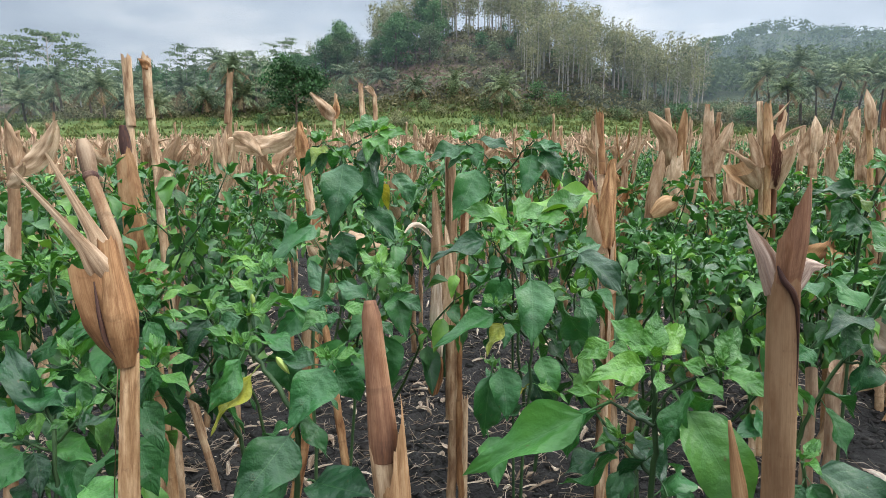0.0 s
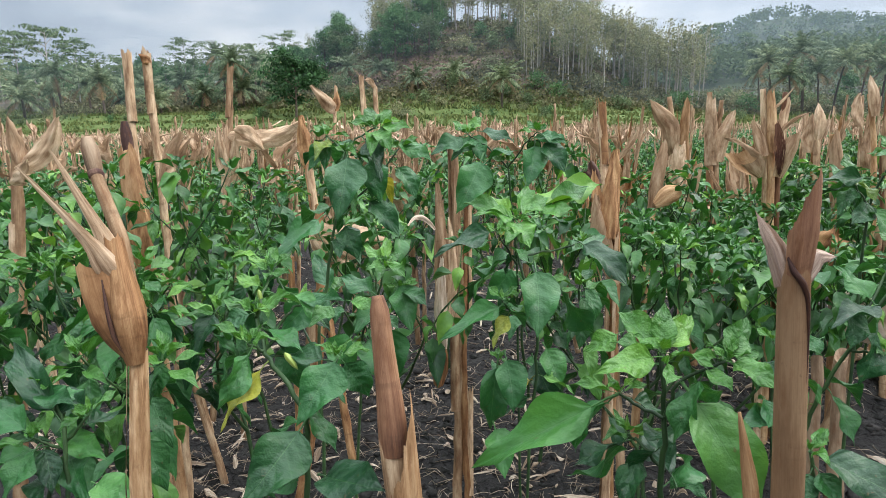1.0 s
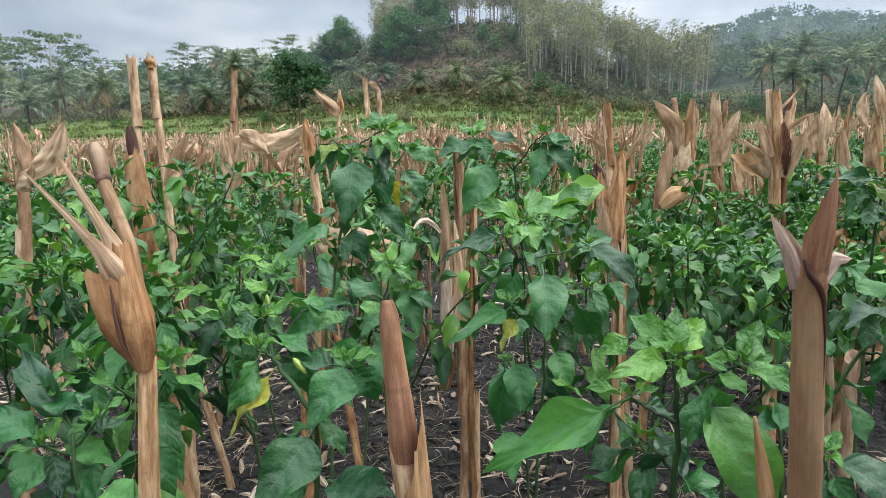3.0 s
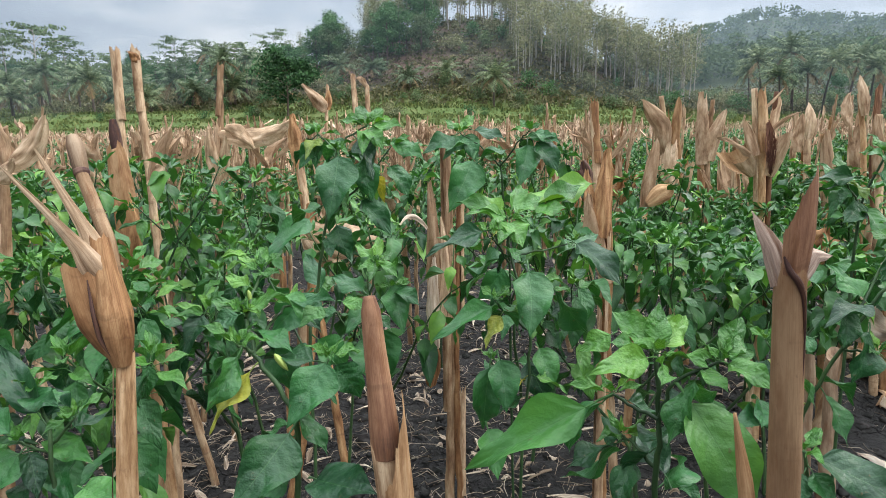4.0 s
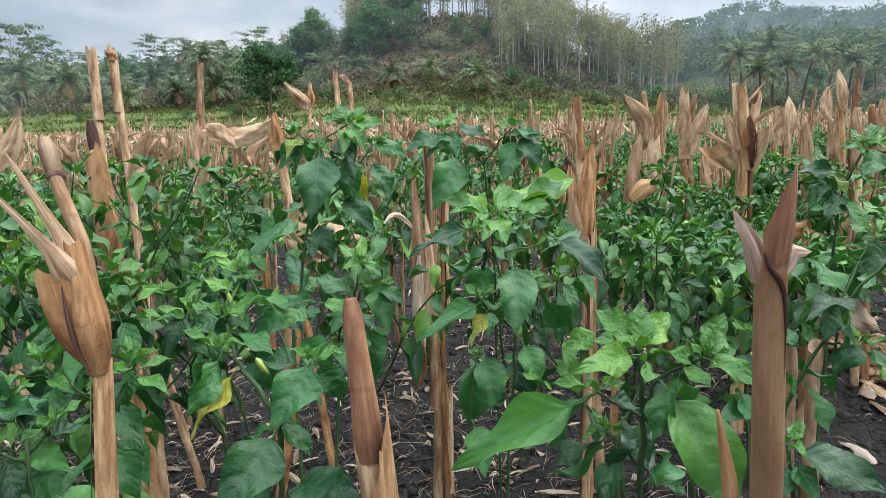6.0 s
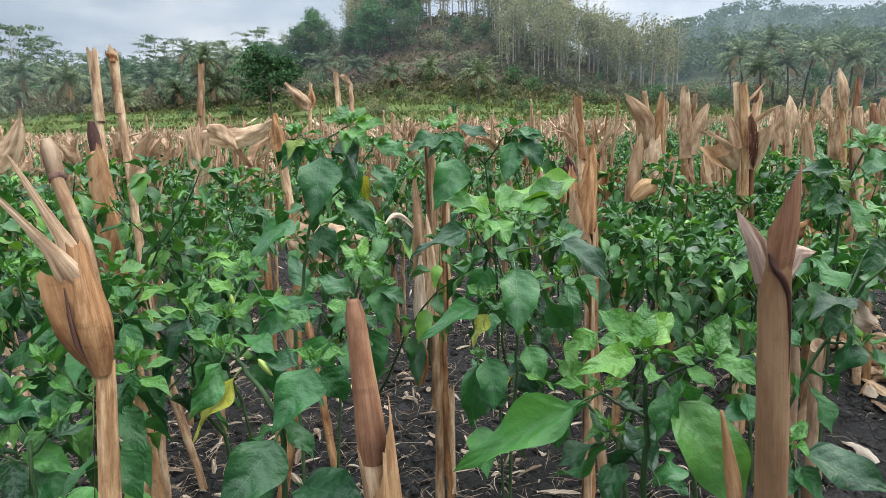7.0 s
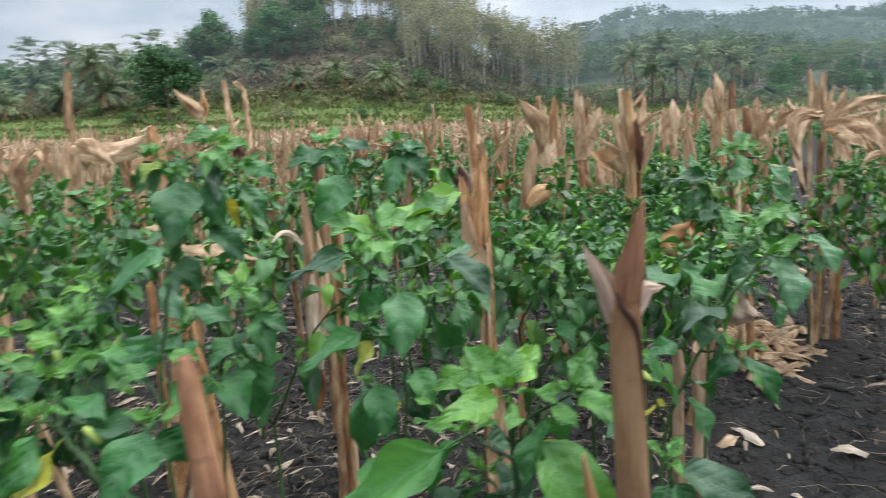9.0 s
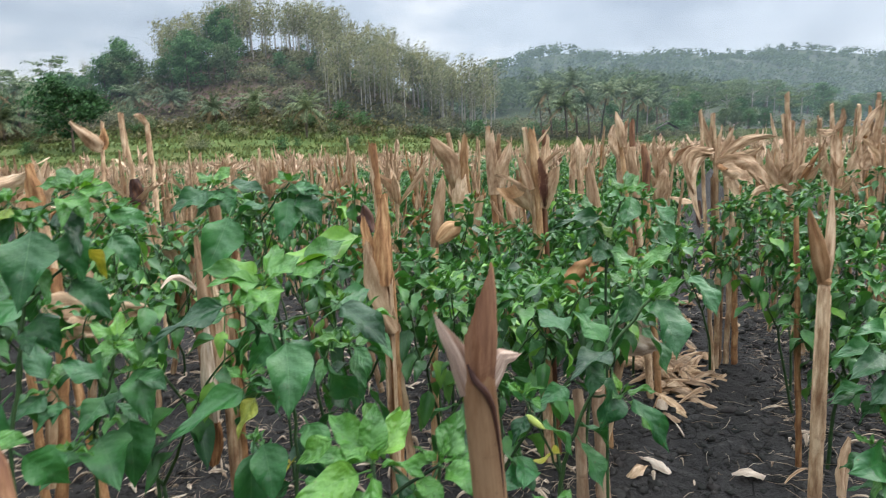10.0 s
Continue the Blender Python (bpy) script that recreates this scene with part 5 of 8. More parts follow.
near_stalk('tall maize stalk with pale husks bent over',
    [((2.508, 2.231, -0.020), (2.642, 2.495, 1.188), 0.0125, 's'), ((2.523, 2.243, -0.020), (2.631, 2.500, 1.081), 0.0105, 's'), ((2.512, 2.223, -0.020), (2.659, 2.464, 1.052), 0.0105, 's')],
    [(0, 0.55, 0.9, 0.8, 1.0, 'h'), (1, 0.5, 0.8, 0.8, 2.0, 's')],
    [((2.536, 2.336, 0.731), (2.515, 2.316, 0.871), 0.0788, (-0.015, 0.005, 0.001), (-0.153, -0.985, 0.171), 0.50, 'h'),
     ((2.534, 2.317, 0.740), (2.577, 2.261, 0.852), 0.0677, (0.002, 0.003, 0.020), (-0.153, -0.985, 0.171), 0.50, 'h'),
     ((2.524, 2.289, 0.743), (2.602, 2.246, 0.928), 0.0310, (0.000, -0.000, 0.000), (-0.153, -0.985, 0.171), 0.70, 'r'),
     ((2.479, 2.302, 0.737), (2.238, 2.245, 0.594), 0.0332, (-0.052, 0.031, 0.078), (-0.153, -0.985, 0.171), 0.60, 'h'),
     ((2.550, 2.341, 0.777), (2.620, 2.371, 1.057), 0.0477, (0.010, -0.003, -0.000), (-0.153, -0.985, 0.171), 0.70, 's'),
     ((2.570, 2.335, 0.782), (2.626, 2.350, 0.958), 0.0371, (0.010, -0.003, -0.000), (-0.153, -0.985, 0.171), 0.70, 'h'),
     ((2.493, 2.356, 0.766), (2.452, 2.400, 0.933), 0.0477, (-0.010, 0.003, 0.000), (-0.153, -0.985, 0.171), 0.70, 'h'),
     ((2.498, 2.355, 0.766), (2.492, 2.387, 0.931), 0.0424, (0.000, -0.000, 0.000), (-0.153, -0.985, 0.171), 0.70, 's'),
     ((2.556, 2.401, 0.828), (2.517, 2.464, 1.095), 0.0242, (0.000, -0.000, 0.000), (-0.153, -0.985, 0.171), 0.70, 'h')])
near_stalk('leaning maize stalk with a hooked husk near its tip',
    [((3.491, 2.841, -0.020), (3.666, 3.125, 1.155), 0.0130, 's'), ((3.462, 2.886, -0.020), (3.764, 3.127, 1.048), 0.0110, 'r')],
    [(0, 0.6, 0.9, 0.8, 1.0, 'h')],
    [((3.619, 3.055, 0.990), (3.476, 3.051, 1.008), 0.0524, (-0.001, -0.002, -0.014), (-0.153, -0.985, 0.171), 0.50, 'h'),
     ((3.626, 3.053, 0.990), (3.685, 3.060, 1.127), 0.0563, (0.026, -0.010, -0.008), (-0.153, -0.985, 0.171), 0.50, 'h'),
     ((3.583, 3.003, 0.652), (3.522, 3.022, 0.931), 0.0629, (-0.010, 0.003, 0.000), (-0.153, -0.985, 0.171), 0.60, 's')])
near_stalk('maize stalk with broad flat husks standing at its side',
    [((3.346, 2.567, -0.020), (3.542, 2.842, 1.140), 0.0130, 's'), ((3.497, 2.637, -0.020), (3.759, 2.892, 1.205), 0.0140, 's'), ((3.491, 2.629, -0.020), (3.700, 2.895, 1.124), 0.0110, 'r')],
    [(0, 0.5, 0.8, 0.8, 1.0, 'h'), (1, 0.6, 0.95, 0.9, 2.0, 's')],
    [((3.408, 2.682, 0.634), (3.419, 2.728, 0.895), 0.0959, (-0.012, 0.004, 0.000), (-0.153, -0.985, 0.171), 0.50, 'h'),
     ((3.445, 2.697, 0.774), (3.513, 2.703, 0.923), 0.0831, (0.012, -0.004, -0.000), (-0.153, -0.985, 0.171), 0.50, 'h'),
     ((3.476, 2.770, 0.931), (3.617, 2.763, 1.134), 0.0454, (0.001, 0.002, 0.013), (-0.153, -0.985, 0.171), 0.50, 'h'),
     ((3.587, 2.757, 0.765), (3.687, 2.798, 1.151), 0.0526, (0.006, -0.002, -0.000), (-0.153, -0.985, 0.171), 0.60, 's')])
near_stalk('maize stalk with two upright pale husks',
    [((2.679, 3.850, -0.020), (2.840, 4.122, 1.106), 0.0140, 'r'), ((2.707, 3.956, -0.020), (2.764, 4.138, 1.063), 0.0130, 's')],
    [(0, 0.5, 0.8, 0.8, 1.0, 's')],
    [((2.698, 4.017, 0.876), (2.696, 4.057, 1.087), 0.0740, (-0.016, 0.005, 0.001), (-0.153, -0.985, 0.171), 0.50, 'h'),
     ((2.750, 3.944, 0.578), (2.754, 4.002, 0.890), 0.0904, (-0.012, 0.004, 0.000), (-0.153, -0.985, 0.171), 0.50, 'h'),
     ((2.773, 3.937, 0.577), (2.839, 3.973, 0.879), 0.0822, (0.016, -0.005, -0.001), (-0.153, -0.985, 0.171), 0.50, 'h'),
     ((2.719, 3.989, 0.762), (2.828, 4.076, 1.125), 0.0496, (0.000, -0.000, 0.000), (-0.153, -0.985, 0.171), 0.60, 's')])
near_stalk('ragged maize stalks with split pale sheaths',
    [((1.912, 3.247, -0.020), (2.034, 3.496, 0.957), 0.0140, 's'), ((2.029, 3.317, -0.020), (2.072, 3.481, 0.942), 0.0110, 'r')],
    [(0, 0.5, 0.8, 0.8, 1.0, 'h')],
    [((1.991, 3.365, 0.759), (2.009, 3.397, 0.958), 0.0811, (0.000, -0.000, 0.000), (-0.153, -0.985, 0.171), 0.50, 'h'),
     ((2.023, 3.355, 0.758), (2.057, 3.375, 0.923), 0.0473, (0.000, -0.000, 0.000), (-0.153, -0.985, 0.171), 0.60, 's')])
near_stalk('broken maize stump carrying a broad rust-brown husk',
    [((1.120, 1.686, -0.020), (1.274, 1.762, 0.658), 0.0150, 's')],
    [(0, 0.5, 0.9, 0.8, 1.0, 'r')],
    [((0.879, 1.402, 0.632), (0.911, 1.408, 0.720), 0.0878, (0.000, -0.000, 0.000), (-0.153, -0.985, 0.171), 0.90, 'r'),
     ((0.880, 1.454, 0.630), (0.952, 1.420, 0.682), 0.0581, (0.001, 0.002, 0.011), (-0.153, -0.985, 0.171), 0.70, 'r'),
     ((1.146, 1.713, 0.469), (1.269, 1.604, 0.375), 0.1300, (-0.002, -0.003, -0.017), (-0.153, -0.985, 0.171), 0.50, 'p'),
     ((1.163, 1.767, 0.500), (1.019, 1.702, 0.479), 0.0712, (0.000, -0.000, 0.000), (-0.153, -0.985, 0.171), 0.50, 'h')])
near_stalk('leaning maize stalk with a broad pale curled husk',
    [((-0.389, 1.442, -0.020), (-0.346, 1.737, 0.745), 0.0145, 'r')],
    [(0, 0.4, 0.7, 0.8, 1.0, 's')],
    [((-0.338, 1.596, 0.706), (-0.136, 1.568, 0.677), 0.0970, (-0.000, -0.004, -0.020), (0.143, -0.981, 0.199), 0.70, 'h'),
     ((-0.337, 1.617, 0.710), (-0.244, 1.561, 0.638), 0.0740, (-0.009, -0.003, -0.014), (0.143, -0.981, 0.199), 0.60, 'h')])
near_stalk('maize stalk with a broad upswept straw husk',
    [((-0.860, 1.041, -0.020), (-0.924, 1.380, 0.980), 0.0140, 's')],
    [(0, 0.5, 0.8, 0.8, 1.0, 'h')],
    [((-0.893, 1.313, 0.901), (-0.792, 1.313, 1.004), 0.0471, (0.012, -0.002, -0.012), (0.143, -0.981, 0.199), 0.70, 'h'),
     ((-0.886, 1.314, 0.907), (-0.909, 1.334, 1.006), 0.0332, (0.000, -0.000, 0.000), (0.143, -0.981, 0.199), 0.60, 'h'),
     ((-0.905, 1.307, 0.872), (-0.840, 1.266, 0.921), 0.0396, (0.000, -0.000, 0.000), (0.143, -0.981, 0.199), 0.60, 'h')])
shaped_stalk('thin splinter of broken maize stem', (0.262, 0.352, -0.020),
    [([(0.262, 0.352, -0.020), (0.236, 0.362, 0.40), (0.207, 0.380, 0.739), (0.198, 0.390, 0.797)], [0.0075, 0.0068, 0.0060, 0.0048, 0.0010], 'o')], [])
near_stalk('leaning maize stalk among the leaves',
    [((-0.612, 1.549, -0.020), (-0.769, 1.689, 0.497), 0.0105, 's')],
    [(0, 0.3, 0.6, 0.7, 1.0, 's')],
    [])
near_stalk('short straight maize stalk among the leaves',
    [((-0.640, 1.807, -0.020), (-0.685, 1.965, 0.603), 0.0120, 's')],
    [(0, 0.3, 0.6, 0.7, 1.0, 's')],
    [])
near_stalk('weathered maize stalk with a loose sheath',
    [((-1.132, 1.692, -0.020), (-1.295, 1.846, 0.749), 0.0135, 's')],
    [(0, 0.4, 0.75, 0.8, 1.0, 'h')],
    [])
near_stalk('short grey maize stalk in the row',
    [((-0.453, 1.739, -0.020), (-0.467, 1.855, 0.571), 0.0110, 'r')],
    [],
    [])
near_plant('young chilli plant with pale fresh top and very large lower leaf', (0.176, 0.441, 0.563),
    [[(0.176, 0.441, 0.563), (0.170, 0.449, 0.705), (0.171, 0.452, 0.766), (0.169, 0.461, 0.812)], [(0.170, 0.451, 0.761), (0.158, 0.471, 0.761), (0.146, 0.492, 0.763)], [(0.171, 0.451, 0.763), (0.178, 0.447, 0.794), (0.211, 0.441, 0.813)], [(0.173, 0.451, 0.714), (0.162, 0.474, 0.726), (0.155, 0.494, 0.724)]],
    [((0.147, 0.492, 0.763), (0.044, 0.524, 0.666), 0.80, 3, (0, -0.5, 0.9)),
     ((0.180, 0.447, 0.794), (0.229, 0.409, 0.710), 1.20, 13, (-0.2, -0.8, 0.6)),
     ((0.157, 0.494, 0.724), (0.115, 0.525, 0.673), 1.43, 1, (0.3, -0.6, -0.7)),
     ((0.183, 0.448, 0.701), (0.187, 0.547, 0.684), 0.70, 1, (0, -0.55, 0.85)),
     ((0.176, 0.466, 0.689), (0.225, 0.545, 0.673), 0.76, 4, (0, -0.9, 0.3)),
     ((0.195, 0.467, 0.693), (0.206, 0.446, 0.692), 2.77, 2, (0, -0.55, 0.85))],
    [((0.166, 0.451, 0.813), (0.111, 0.440, 0.806), 1.18, 0, (0, -0.6, 0.8)),
     ((0.169, 0.461, 0.812), (0.173, 0.487, 0.841), 1.67, 3, (0, -1, 0.4)),
     ((0.169, 0.461, 0.812), (0.203, 0.494, 0.824), 1.24, 0, (0, -0.8, 0.5)),
     ((0.169, 0.461, 0.812), (0.146, 0.505, 0.825), 1.14, 5, (0, -0.8, 0.5)),
     ((0.166, 0.451, 0.811), (0.153, 0.409, 0.807), 1.03, 1, (0, -1, 0.2)),
     ((0.167, 0.452, 0.816), (0.152, 0.473, 0.822), 1.67, 0, (0, -0.55, 0.85)),
     ((0.173, 0.471, 0.813), (0.196, 0.514, 0.824), 0.96, 5, (0, -1, 0.3)),
     ((0.210, 0.441, 0.813), (0.236, 0.465, 0.833), 1.61, 0, (0, -0.9, 0.4)),
     ((0.210, 0.441, 0.813), (0.233, 0.408, 0.805), 1.53, 1, (0.1, -0.7, 0.7)),
     ((0.196, 0.444, 0.807), (0.202, 0.417, 0.797), 1.50, 0, (0, -0.55, 0.85)),
     ((0.154, 0.512, 0.812), (0.125, 0.518, 0.789), 1.56, 1, (0, -0.55, 0.85)),
     ((0.212, 0.441, 0.815), (0.237, 0.451, 0.815), 1.61, 5, (0, -0.55, 0.85))], 1, 3, [])
near_plant('tall chilli plant with bright spreading crown leaves', (0.120, 0.812, 0.132),
    [[(0.120, 0.812, 0.132), (0.124, 0.873, 0.431), (0.139, 0.892, 0.621), (0.141, 0.895, 0.688), (0.112, 0.935, 0.781), (0.115, 0.956, 0.837)], [(0.128, 0.896, 0.591), (0.097, 0.935, 0.584), (0.084, 0.941, 0.611)], [(0.137, 0.893, 0.676), (0.092, 0.862, 0.722), (0.081, 0.845, 0.740)], [(0.113, 0.935, 0.781), (0.190, 0.976, 0.784), (0.222, 0.977, 0.793)], [(0.112, 0.933, 0.772), (0.085, 0.881, 0.818), (0.077, 0.864, 0.832)]],
    [((0.135, 0.904, 0.781), (0.138, 0.835, 0.691), 1.43, 11, (0, -0.9, 0.5)),
     ((0.094, 0.864, 0.731), (0.003, 0.813, 0.682), 0.78, 3, (0, -0.5, 0.9)),
     ((0.080, 0.865, 0.837), (-0.012, 0.818, 0.805), 0.75, 0, (0, -0.5, 0.9)),
     ((0.207, 0.959, 0.802), (0.274, 0.896, 0.745), 1.24, 11, (0, -0.6, 0.8)),
     ((0.183, 0.965, 0.731), (0.248, 0.930, 0.661), 1.91, 4, (0.2, -0.5, -0.7)),
     ((0.093, 0.925, 0.631), (0.109, 0.878, 0.555), 2.03, 1, (0, -0.95, 0.3)),
     ((0.084, 0.924, 0.627), (0.065, 0.919, 0.503), 1.01, 2, (0, -0.9, 0.4)),
     ((0.073, 0.903, 0.522), (0.092, 0.840, 0.465), 1.49, 1, (0, -0.9, 0.4)),
     ((0.154, 0.927, 0.644), (0.179, 0.885, 0.587), 1.62, 1, (0, -0.9, 0.4)),
     ((0.139, 0.942, 0.619), (0.167, 0.907, 0.548), 1.74, 2, (0, -0.9, 0.3)),
     ((0.114, 0.954, 0.776), (0.073, 1.061, 0.700), 0.96, 1, (0, -0.55, 0.85)),
     ((0.198, 0.993, 0.767), (0.284, 1.074, 0.768), 0.95, 0, (0, -0.55, 0.85))],
    [((0.115, 0.956, 0.835), (0.043, 0.908, 0.846), 1.11, 0, (0, -0.4, 0.9)),
     ((0.115, 0.956, 0.837), (0.065, 1.011, 0.855), 1.11, 3, (0, -0.6, 0.8)),
     ((0.115, 0.956, 0.837), (0.172, 0.990, 0.855), 1.33, 0, (0, -0.5, 0.9)),
     ((0.168, 0.989, 0.847), (0.233, 1.034, 0.872), 1.35, 3, (0, -0.7, 0.7)),
     ((0.108, 0.946, 0.836), (0.075, 0.902, 0.821), 1.26, 0, (0, -0.55, 0.85)),
     ((0.113, 0.946, 0.836), (0.130, 0.879, 0.808), 1.49, 1, (0, -0.9, 0.4)),
     ((0.112, 0.936, 0.838), (0.093, 0.880, 0.810), 1.19, 1, (0, -0.9, 0.4)),
     ((0.146, 0.967, 0.842), (0.204, 0.967, 0.841), 1.57, 0, (0, -0.55, 0.85)),
     ((0.115, 0.957, 0.839), (0.135, 1.025, 0.873), 0.97, 5, (0, -0.9, 0.4)),
     ((0.116, 0.966, 0.836), (0.275, 1.090, 0.846), 0.48, 0, (0, -0.55, 0.85)),
     ((0.107, 0.937, 0.841), (0.034, 0.970, 0.851), 1.02, 5, (0, -0.55, 0.85))], 2, 8, [((0.100, 0.914, 0.831), (0.096, 0.911, 0.812), 0.0030)])
near_plant('tall chilli plant with forked dark green top', (0.143, 1.032, 0.060),
    [[(0.143, 1.032, 0.060), (0.142, 1.118, 0.479), (0.139, 1.149, 0.731), (0.122, 1.155, 0.912)], [(0.122, 1.153, 0.900), (0.085, 1.182, 0.940), (0.051, 1.217, 0.961)], [(0.122, 1.153, 0.900), (0.154, 1.142, 0.946), (0.173, 1.135, 0.965)]],
    [((0.079, 1.169, 0.928), (0.037, 1.127, 0.822), 1.41, 1, (0, -0.9, 0.4)),
     ((0.049, 1.216, 0.959), (-0.013, 1.188, 0.919), 1.42, 1, (0, -0.7, 0.7)),
     ((0.057, 1.217, 0.963), (0.083, 1.176, 0.911), 1.42, 1, (0, -0.9, 0.4)),
     ((0.068, 1.218, 0.967), (0.128, 1.192, 0.940), 1.28, 0, (0, -0.55, 0.85)),
     ((0.170, 1.143, 0.952), (0.158, 1.096, 0.872), 1.36, 1, (0, -0.9, 0.4)),
     ((0.176, 1.133, 0.952), (0.220, 1.101, 0.898), 1.53, 1, (0, -0.8, 0.5)),
     ((0.159, 1.143, 0.952), (0.210, 1.111, 0.945), 1.40, 0, (0, -0.55, 0.85)),
     ((0.173, 1.135, 0.965), (0.215, 1.109, 0.937), 1.67, 0, (0, -0.55, 0.85)),
     ((0.065, 1.217, 0.963), (0.026, 1.206, 0.909), 1.52, 1, (0, -0.55, 0.85)),
     ((0.139, 1.147, 0.720), (0.090, 1.152, 0.646), 1.99, 1, (0, -0.9, 0.4)),
     ((0.139, 1.142, 0.699), (0.189, 1.148, 0.629), 2.06, 2, (0, -0.55, 0.85))],
    [((0.051, 1.217, 0.961), (0.083, 1.242, 0.986), 1.60, 0, (0, -0.55, 0.85)),
     ((0.051, 1.217, 0.961), (0.027, 1.242, 0.982), 1.78, 0, (0, -0.55, 0.85)),
     ((0.173, 1.135, 0.965), (0.161, 1.159, 0.982), 2.07, 0, (0, -0.55, 0.85)),
     ((0.173, 1.135, 0.965), (0.194, 1.137, 0.974), 2.91, 0, (0, -0.55, 0.85))], 3, 5, [])
near_plant('tall chilli plant with broad dark hanging leaves at its top', (-0.184, 0.777, 0.148),
    [[(-0.184, 0.777, 0.148), (-0.183, 0.832, 0.470), (-0.190, 0.873, 0.668), (-0.165, 0.891, 0.810), (-0.153, 0.895, 0.876), (-0.141, 0.909, 0.948)], [(-0.141, 0.909, 0.944), (-0.124, 0.913, 0.968), (-0.095, 0.916, 0.982)], [(-0.192, 0.869, 0.651), (-0.253, 0.964, 0.711), (-0.294, 1.026, 0.762)], [(-0.157, 0.890, 0.852), (-0.112, 0.898, 0.892), (-0.064, 0.930, 0.951)], [(-0.141, 0.909, 0.947), (-0.160, 0.933, 0.962), (-0.173, 0.945, 0.970)]],
    [((-0.133, 0.890, 0.956), (-0.136, 0.841, 0.861), 1.38, 1, (0, -0.95, 0.35)),
     ((-0.102, 0.909, 0.948), (-0.094, 0.875, 0.880), 1.43, 2, (0, -0.9, 0.4)),
     ((-0.171, 0.945, 0.970), (-0.193, 0.925, 0.921), 1.37, 1, (0, -0.9, 0.4)),
     ((-0.070, 0.932, 0.962), (-0.023, 0.904, 0.928), 1.38, 0, (0, -0.6, 0.8)),
     ((-0.207, 1.090, 0.831), (-0.273, 1.023, 0.753), 1.01, 3, (0, -0.6, 0.8)),
     ((-0.118, 0.916, 0.881), (-0.063, 0.885, 0.831), 1.20, 1, (0, -0.7, 0.7)),
     ((-0.148, 0.909, 0.849), (-0.129, 0.878, 0.795), 1.79, 2, (0, -0.9, 0.4)),
     ((-0.185, 0.899, 0.747), (-0.241, 0.905, 0.674), 1.51, 1, (0, -0.8, 0.5)),
     ((-0.187, 0.876, 0.684), (-0.137, 0.896, 0.631), 1.84, 1, (0, -0.9, 0.3)),
     ((-0.075, 0.956, 0.928), (-0.040, 0.945, 0.877), 1.94, 1, (0, -0.55, 0.85))],
    [((-0.095, 0.916, 0.982), (-0.048, 0.893, 0.973), 1.43, 0, (0, -0.55, 0.85)),
     ((-0.095, 0.916, 0.982), (-0.067, 0.869, 0.952), 1.32, 1, (0, -0.9, 0.4)),
     ((-0.095, 0.916, 0.982), (-0.106, 0.952, 1.006), 1.48, 0, (0, -0.55, 0.85)),
     ((-0.095, 0.916, 0.982), (-0.137, 0.937, 0.983), 1.22, 5, (0, -0.55, 0.85)),
     ((-0.095, 0.916, 0.982), (-0.081, 0.951, 1.003), 1.54, 5, (0, -0.55, 0.85)),
     ((-0.095, 0.916, 0.982), (-0.095, 0.867, 0.943), 1.13, 1, (0, -0.9, 0.4)),
     ((-0.064, 0.930, 0.951), (-0.034, 0.932, 0.962), 2.12, 0, (0, -0.55, 0.85)),
     ((-0.170, 0.945, 0.970), (-0.191, 0.968, 0.983), 1.53, 0, (0, -0.55, 0.85))], 4, 8, [])
